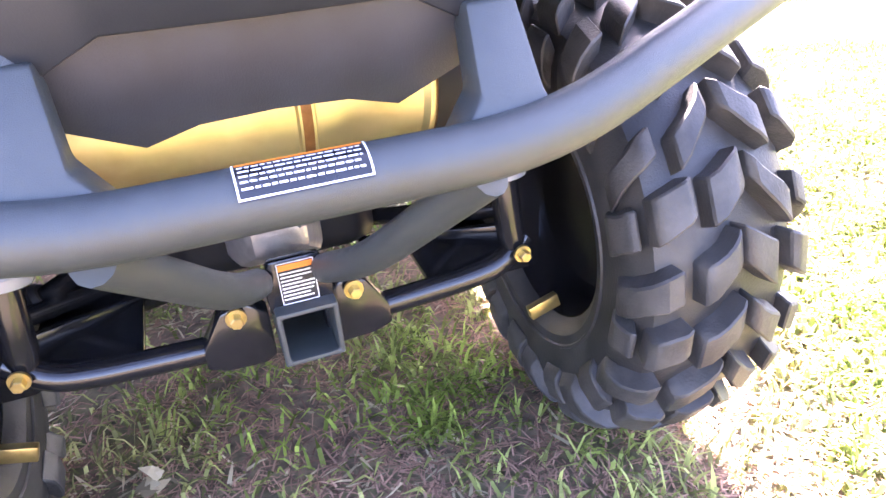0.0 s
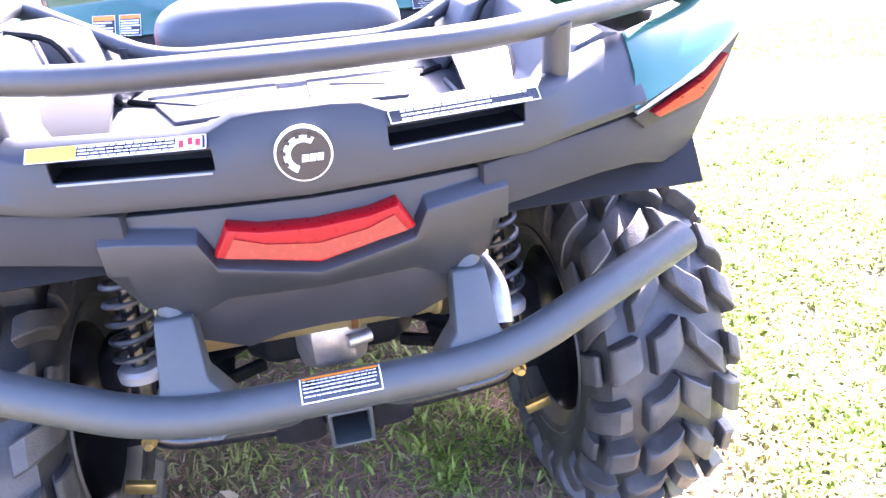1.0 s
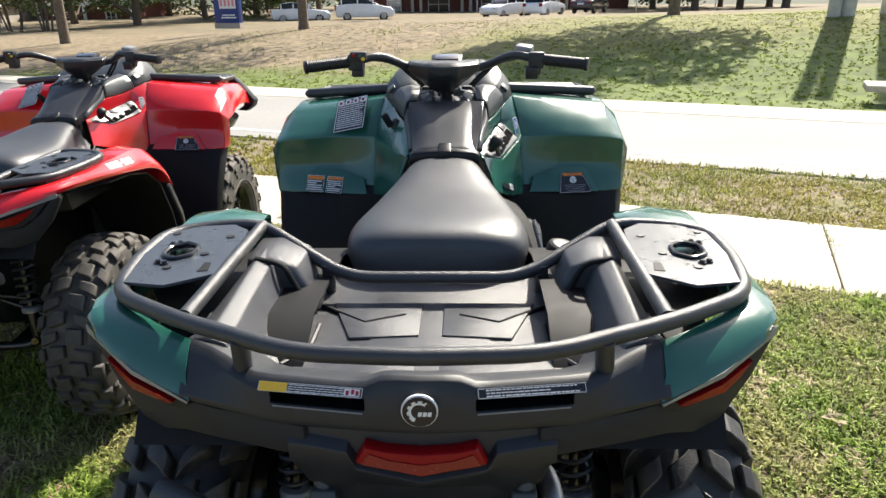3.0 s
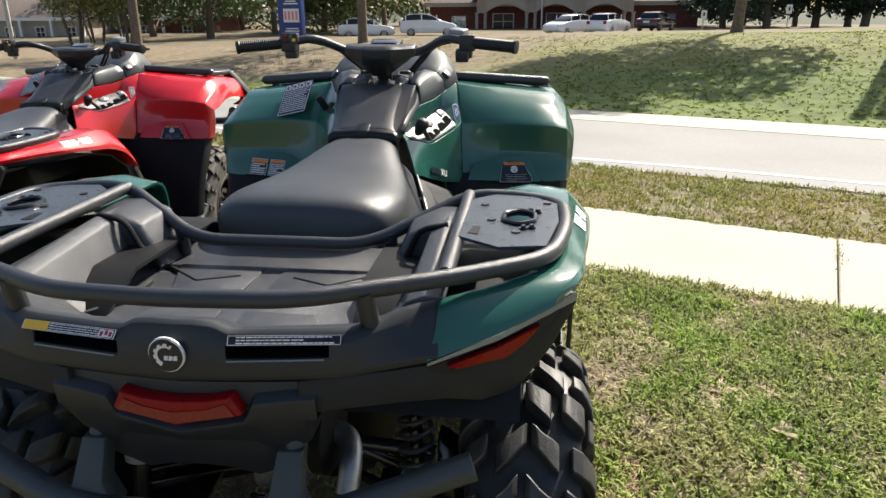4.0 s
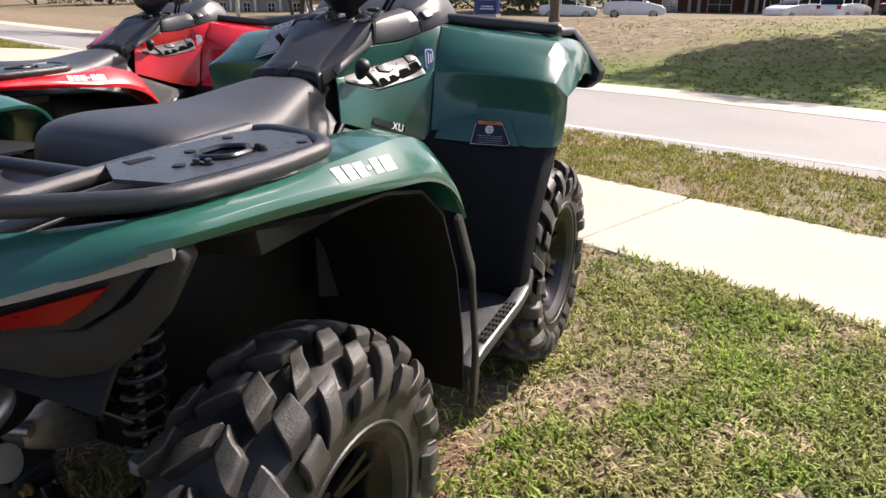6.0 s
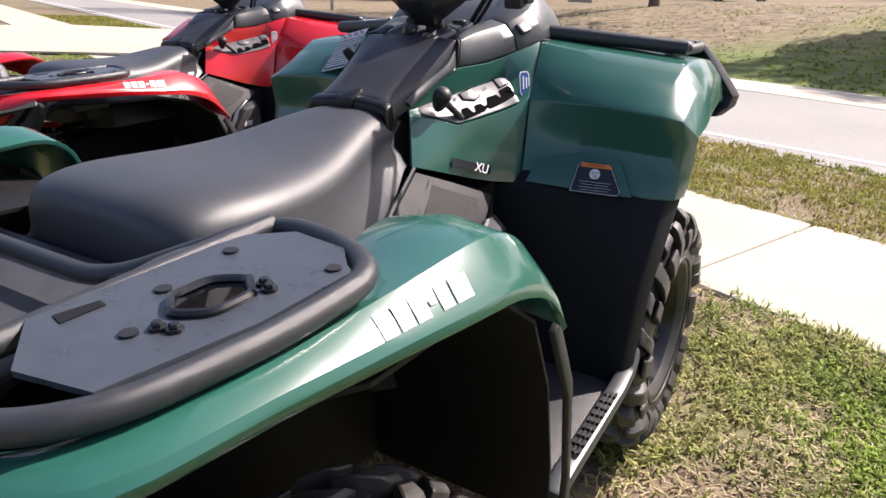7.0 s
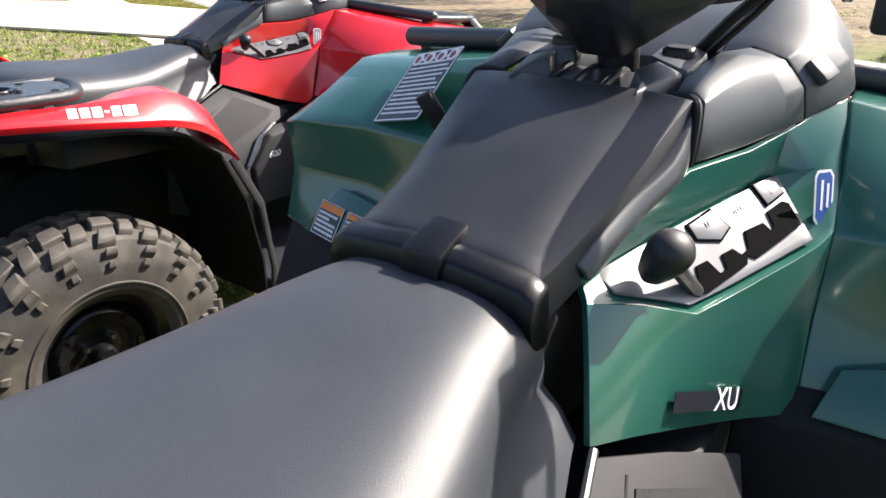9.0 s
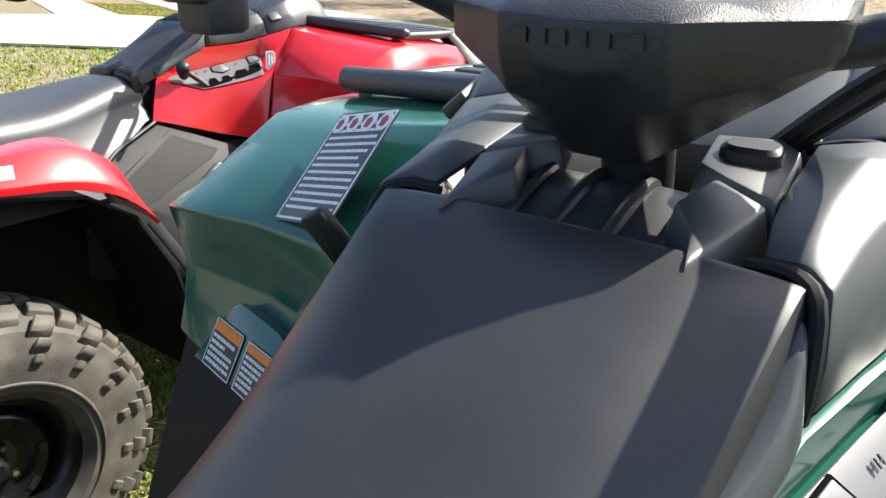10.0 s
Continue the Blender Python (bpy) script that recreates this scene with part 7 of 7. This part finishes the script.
def tree(at, height, trunk_r, crown_r, crown_from, mat, count, leaf, seed, label, stems=1, name="tree"):
    rnd = random.Random(seed)
    t = tagged(thing(name, at), label, "tree", "trees beyond the road")
    clumps = []
    bm = bm_new()
    for s in range(stems):
        a0 = rnd.uniform(0, 6.28)
        spread = 0.0 if stems == 1 else rnd.uniform(0.6, 1.2)
        base = Vector((math.cos(a0) * 0.18 * (stems > 1), math.sin(a0) * 0.18 * (stems > 1), -0.5))
        top = Vector((math.cos(a0) * spread + rnd.uniform(-0.3, 0.3), math.sin(a0) * spread + rnd.uniform(-0.3, 0.3), height * 0.8))
        mid = base.lerp(top, 0.5) + Vector((rnd.uniform(-0.2, 0.2), rnd.uniform(-0.2, 0.2), 0))
        flare = [trunk_r * 1.5, trunk_r * 1.08, trunk_r, trunk_r * 0.8, trunk_r * 0.3]
        add_tube(bm, [base, base + (mid - base) * 0.12, base + (mid - base) * 0.4, mid, top], flare, 10)
        for k in range(max(3, 9 // stems)):
            f = rnd.uniform(crown_from / height, 0.95)
            o = base.lerp(top, f)
            a = rnd.uniform(0, 6.28)
            e = o + Vector((math.cos(a), math.sin(a), rnd.uniform(0.25, 0.7))) * crown_r * rnd.uniform(0.5, 0.95)
            add_tube(bm, [o, o.lerp(e, 0.5) + Vector((0, 0, 0.1)), e], [trunk_r * 0.35, trunk_r * 0.22, trunk_r * 0.08], 6)
            clumps.append((*e, crown_r * rnd.uniform(0.3, 0.55)))
        clumps.append((*top, crown_r * 0.5))
    part("trunk", bm, BARK, t, smooth=60)
    for k in range(8):
        a, rr = rnd.uniform(0, 6.28), crown_r * rnd.uniform(0.2, 0.85)
        clumps.append((math.cos(a) * rr, math.sin(a) * rr, rnd.uniform(crown_from + 0.1 * height, height), crown_r * rnd.uniform(0.25, 0.5)))
    leaf_cloud("crown", clumps, count, leaf, mat, t, seed)
    return t


def stand(r, d, slope):
    return far(r, d, slope)


tree(stand(-0.2427, 27, -0.0385), 12, 0.17, 4.2, 6.5, LEAF, 6000, 0.16, 21, "tall tree with a bare grey trunk on the crest")
tree(stand(0.2631, 25, -0.0225), 10.5, 0.17, 2.9, 5.6, LEAF, 9000, 0.18, 22, "tall tree with a thick pale trunk on the crest")
tree(stand(-0.584, 28, -0.0575), 11, 0.19, 3.8, 3.4, LEAF_LIGHT, 5200, 0.15, 23, "tree with yellowing leaves beside the road")
oak = tree(stand(-0.47, 52, -0.047), 10, 0.3, 4.6, 0.8, LEAF, 5200, 0.24, 24, "broad leafy tree behind the bank")
dark = tree(stand(0.30, 62, -0.03), 11, 0.3, 5.0, 0.5, LEAF_DARK, 6000, 0.26, 25, "dense dark tree behind the bank")
light = tree(stand(-0.37, 60, -0.045), 9, 0.25, 4.6, 0.6, LEAF_LIGHT, 5200, 0.24, 26, "light green tree behind the bank")
myrtle = tree(stand(-0.68, 44, -0.058), 5.5, 0.07, 2.3, 2.4, LEAF_LIGHT, 3200, 0.14, 27, "multi-stemmed small tree with a sparse crown", stems=6)
for k, (src, r, d, s) in enumerate(((oak, -0.62, 70, -0.045), (oak, -0.30, 66, -0.04), (oak, -0.245, 72, -0.038), (light, -0.21, 64, -0.038), (oak, -0.165, 90, -0.03), (light, -0.53, 78, -0.042), (light, -0.80, 80, -0.045), (oak, -0.95, 84, -0.045), (dark, -0.72, 90, -0.04), (dark, -0.44, 95, -0.036), (dark, -0.28, 96, -0.034),
                                    (dark, 0.245, 72, -0.028), (dark, 0.36, 64, -0.028), (dark, 0.42, 60, -0.026), (dark, 0.49, 62, -0.024), (dark, 0.57, 64, -0.022), (oak, 0.40, 74, -0.024), (light, 0.335, 76, -0.026), (oak, 0.66, 60, -0.03), (oak, -1.1, 80, -0.045), (light, -1.3, 78, -0.045),
                                    (myrtle, -0.60, 46, -0.055), (myrtle, -0.645, 48, -0.057), (oak, -0.555, 58, -0.05), (dark, 0.27, 80, -0.03), (light, -0.42, 72, -0.04))):
    copy_thing(src, Matrix.Translation(far(r, d, s)) @ Matrix.Rotation(k * 1.3, 4, "Z"))


# ---- grass ----
def blades(name, n, region, length, width, mat, seed, keep, flat=0.0, label="", lift=0.0, lie=1.1):
    """Bent blades of grass, scattered over a rectangle of the street plan, as one mesh."""
    rng = np.random.default_rng(seed)
    tufts = max(n // 7, 1)
    pick = rng.integers(0, tufts, n)
    loose = max(length, 0.04) * 0.35
    u = rng.uniform(region[0], region[1], tufts)[pick] + rng.normal(0, loose, n)
    v = np.clip(rng.uniform(region[2], region[3], tufts)[pick] + rng.normal(0, loose, n), region[2], region[3])
    x, y = u * SU.x + v * SV.x, u * SU.y + v * SV.y
    ok = np.array([keep(a, b) for a, b in zip(x, y)]) > rng.uniform(0, 1, n)
    u, v, x, y = u[ok], v[ok], x[ok], y[ok]
    n = len(u)
    z = np.array([level(a, b) for a, b in zip(u, v)]) + lift + rng.uniform(-0.004, 0.004, n)
    base = np.stack([x, y, z], 1)
    yaw = rng.uniform(0, 2 * np.pi, n)
    tilt = np.abs(rng.normal(lie, 0.35, n)) if not flat else rng.uniform(1.15, 1.62, n)
    d = np.stack([np.cos(yaw), np.sin(yaw), np.zeros(n)], 1)
    s = np.stack([-np.sin(yaw), np.cos(yaw), np.zeros(n)], 1)
    L = length * rng.uniform(0.45, 1.25, n)
    W = width * rng.uniform(0.6, 1.3, n)
    up = np.array([0, 0, 1.0])
    m1 = base + (d * np.sin(tilt * 0.6)[:, None] + up * np.cos(tilt * 0.6)[:, None]) * (L * 0.55)[:, None]
    tip = m1 + (d * np.sin(np.minimum(tilt * 1.5, 1.75))[:, None] + up * np.cos(np.minimum(tilt * 1.5, 1.75))[:, None]) * (L * 0.45)[:, None]
    if flat:
        base[:, 2] += 0.012 * rng.uniform(0.2, 1, n)
        m1 = base + (d * np.sin(tilt)[:, None] + up * np.cos(tilt)[:, None]) * (L * 0.5)[:, None] + s * (rng.normal(0, 0.06, n) * L)[:, None]
        tip = m1 + (d * np.sin(tilt)[:, None] + up * np.cos(tilt)[:, None] * 0.3) * (L * 0.5)[:, None]
    w = s * (W / 2)[:, None]
    vs = np.stack([base - w, base + w, m1 + w * 0.8, m1 - w * 0.8, tip], 1).reshape(-1, 3)
    k = np.arange(n)[:, None] * 5
    faces = (k + np.array([0, 1, 2, 3])).tolist() + (k + np.array([3, 2, 4])).tolist()
    me = bpy.data.meshes.new(name)
    me.from_pydata(vs.tolist(), [], faces)
    me.materials.append(mat)
    return tagged(new(name, me), label, "grass", kind="stuff")


def patch(x, y):
    return 0.5 + 0.6 * noise.noise((x * 1.5, y * 1.5, 3.0)) + 0.6 * noise.noise((x * 4.0, y * 4.0, 9.0)) + 0.25 * noise.noise((x * 9.0, y * 9.0, 2.0))


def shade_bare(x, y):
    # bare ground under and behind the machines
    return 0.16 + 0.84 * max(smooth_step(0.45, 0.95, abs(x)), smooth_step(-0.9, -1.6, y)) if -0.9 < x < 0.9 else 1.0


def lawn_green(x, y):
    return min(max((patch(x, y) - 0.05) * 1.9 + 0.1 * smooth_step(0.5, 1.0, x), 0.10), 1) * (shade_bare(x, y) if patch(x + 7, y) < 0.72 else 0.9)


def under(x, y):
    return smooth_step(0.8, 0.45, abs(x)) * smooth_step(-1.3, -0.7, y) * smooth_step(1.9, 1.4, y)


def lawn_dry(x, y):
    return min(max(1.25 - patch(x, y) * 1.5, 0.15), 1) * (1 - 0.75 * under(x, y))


TUFTS = ((-0.25, 0.17, 0.13), (-0.36, 0.12, 0.10), (0.30, 0.25, 0.07), (0.16, 0.04, 0.06), (0.40, -0.20, 0.14), (0.27, 0.02, 0.07), (0.32, 0.48, 0.08), (-0.10, 0.33, 0.08), (-0.45, -0.15, 0.14))


def tuft(x, y):
    return min(sum(math.exp(-((x - a) ** 2 + (y - b) ** 2) / (r * r)) for a, b, r in TUFTS), 1)


def slope_green(x, y):
    v = x * SV.x + y * SV.y
    u = x * SU.x + y * SU.y
    foot = 1 - smooth_step(GUTTER_FAR + 4.0, GUTTER_FAR + 8.0, v - 0.35 * u + 1.2 * noise.noise((u * 0.3, 0, 0)))
    return min(max(foot + 0.9 * (patch(x * 0.25, y * 0.25) - 0.45) + 0.6 * smooth_step(-6, 3, u), 0.06), 1)


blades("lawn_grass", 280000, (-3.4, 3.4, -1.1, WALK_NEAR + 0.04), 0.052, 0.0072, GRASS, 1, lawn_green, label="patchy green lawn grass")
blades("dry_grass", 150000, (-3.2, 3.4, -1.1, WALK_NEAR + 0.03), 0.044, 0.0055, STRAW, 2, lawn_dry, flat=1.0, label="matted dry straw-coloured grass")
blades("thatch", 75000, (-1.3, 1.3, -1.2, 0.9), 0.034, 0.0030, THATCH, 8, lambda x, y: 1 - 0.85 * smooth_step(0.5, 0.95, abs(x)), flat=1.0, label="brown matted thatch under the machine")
blades("shade_tufts", 6500, (-0.8, 0.9, -0.7, 0.9), 0.070, 0.0050, GRASS, 31, tuft, label="tufts of long green grass in the shade of the machine")
blades("verge_grass", 100000, (-3.5, 8.0, WALK_FAR - 0.02, ROAD_NEAR + 0.02), 0.050, 0.009, VERGE, 3, lambda x, y: min(max(patch(x, y) + 0.1, 0.2), 1), label="grass verge between pavement and road")
blades("verge_straw", 9000, (-3.5, 8.0, WALK_FAR - 0.02, ROAD_NEAR + 0.02), 0.065, 0.005, STRAW, 4, lawn_dry, flat=1.0, label="dry grass on the verge")


def off_drive(x, y):
    return 1.0 if y < piecewise(x, near_edge) - 0.04 or y > piecewise(x, far_edge) + 0.1 else 0.0


blades("side_grass", 90000, (-17.0, -3.4, -5.0, WALK_NEAR), 0.06, 0.014, GRASS, 5, lambda x, y: off_drive(x, y) * min(max(patch(x * 0.5, y * 0.5) + 0.35, 0.2), 1), label="lawn grass farther along")
blades("island_grass", 26000, (-22.0, -3.5, WALK_FAR, ROAD_NEAR), 0.06, 0.020, VERGE, 9, off_drive, label="dry grass between driveway and road")
blades("slope_grass", 110000, (-18, 18, GUTTER_FAR + 0.05, 24), 0.05, 0.022, BANKGRASS, 6, slope_green, label="rough green grass on the slope")
blades("slope_straw", 50000, (-18, 18, GUTTER_FAR + 0.6, 24), 0.09, 0.016, BANKSTRAW, 7, lambda x, y: min(max(1.05 - slope_green(x, y), 0.03), 1), flat=1.0, label="dry matted grass on the slope")
for joint in (-3.61, -2.06, -0.51, 1.04, 2.59, 4.14):
    blades("joint_weeds", 150, (joint - 0.016, joint + 0.016, WALK_NEAR + 0.02, WALK_FAR - 0.02), 0.018, 0.006, GRASS, int(90 + joint * 10), lambda x, y: min(max(1.6 * noise.noise((x * 3.1, y * 3.1, 7.0)) + 0.15, 0.0), 1), label="weeds growing in a pavement joint", lift=0.004)
blades("fallen_leaves", 110, (-2.5, 3.4, -1.0, WALK_NEAR + 0.9), 0.035, 0.022, STRAW, 21, lambda x, y: 1.0, flat=1.0, label="dry leaves scattered on the lawn", lift=0.02)

# ---- pavement slabs ----
pavement = tagged(thing("pavement"), "pale concrete pavement cast in slabs, grass creeping over its edge", "pavement", kind="structure")
u = 1.04 - 30 * 1.55
while u < 40:
    bm = bm_new()
    a, b = u + 0.004, u + 1.55 - 0.004
    us = [a, (a + b) / 2, b]
    add_loft(bm, [[at_street(q, WALK_NEAR, 0.012), at_street(q, WALK_FAR, 0.012), at_street(q, WALK_FAR, -0.07), at_street(q, WALK_NEAR, -0.07)] for q in us])
    part("slab", bm, CONCRETE, pavement, bevel=0.006, segments=1)
    u += 1.55
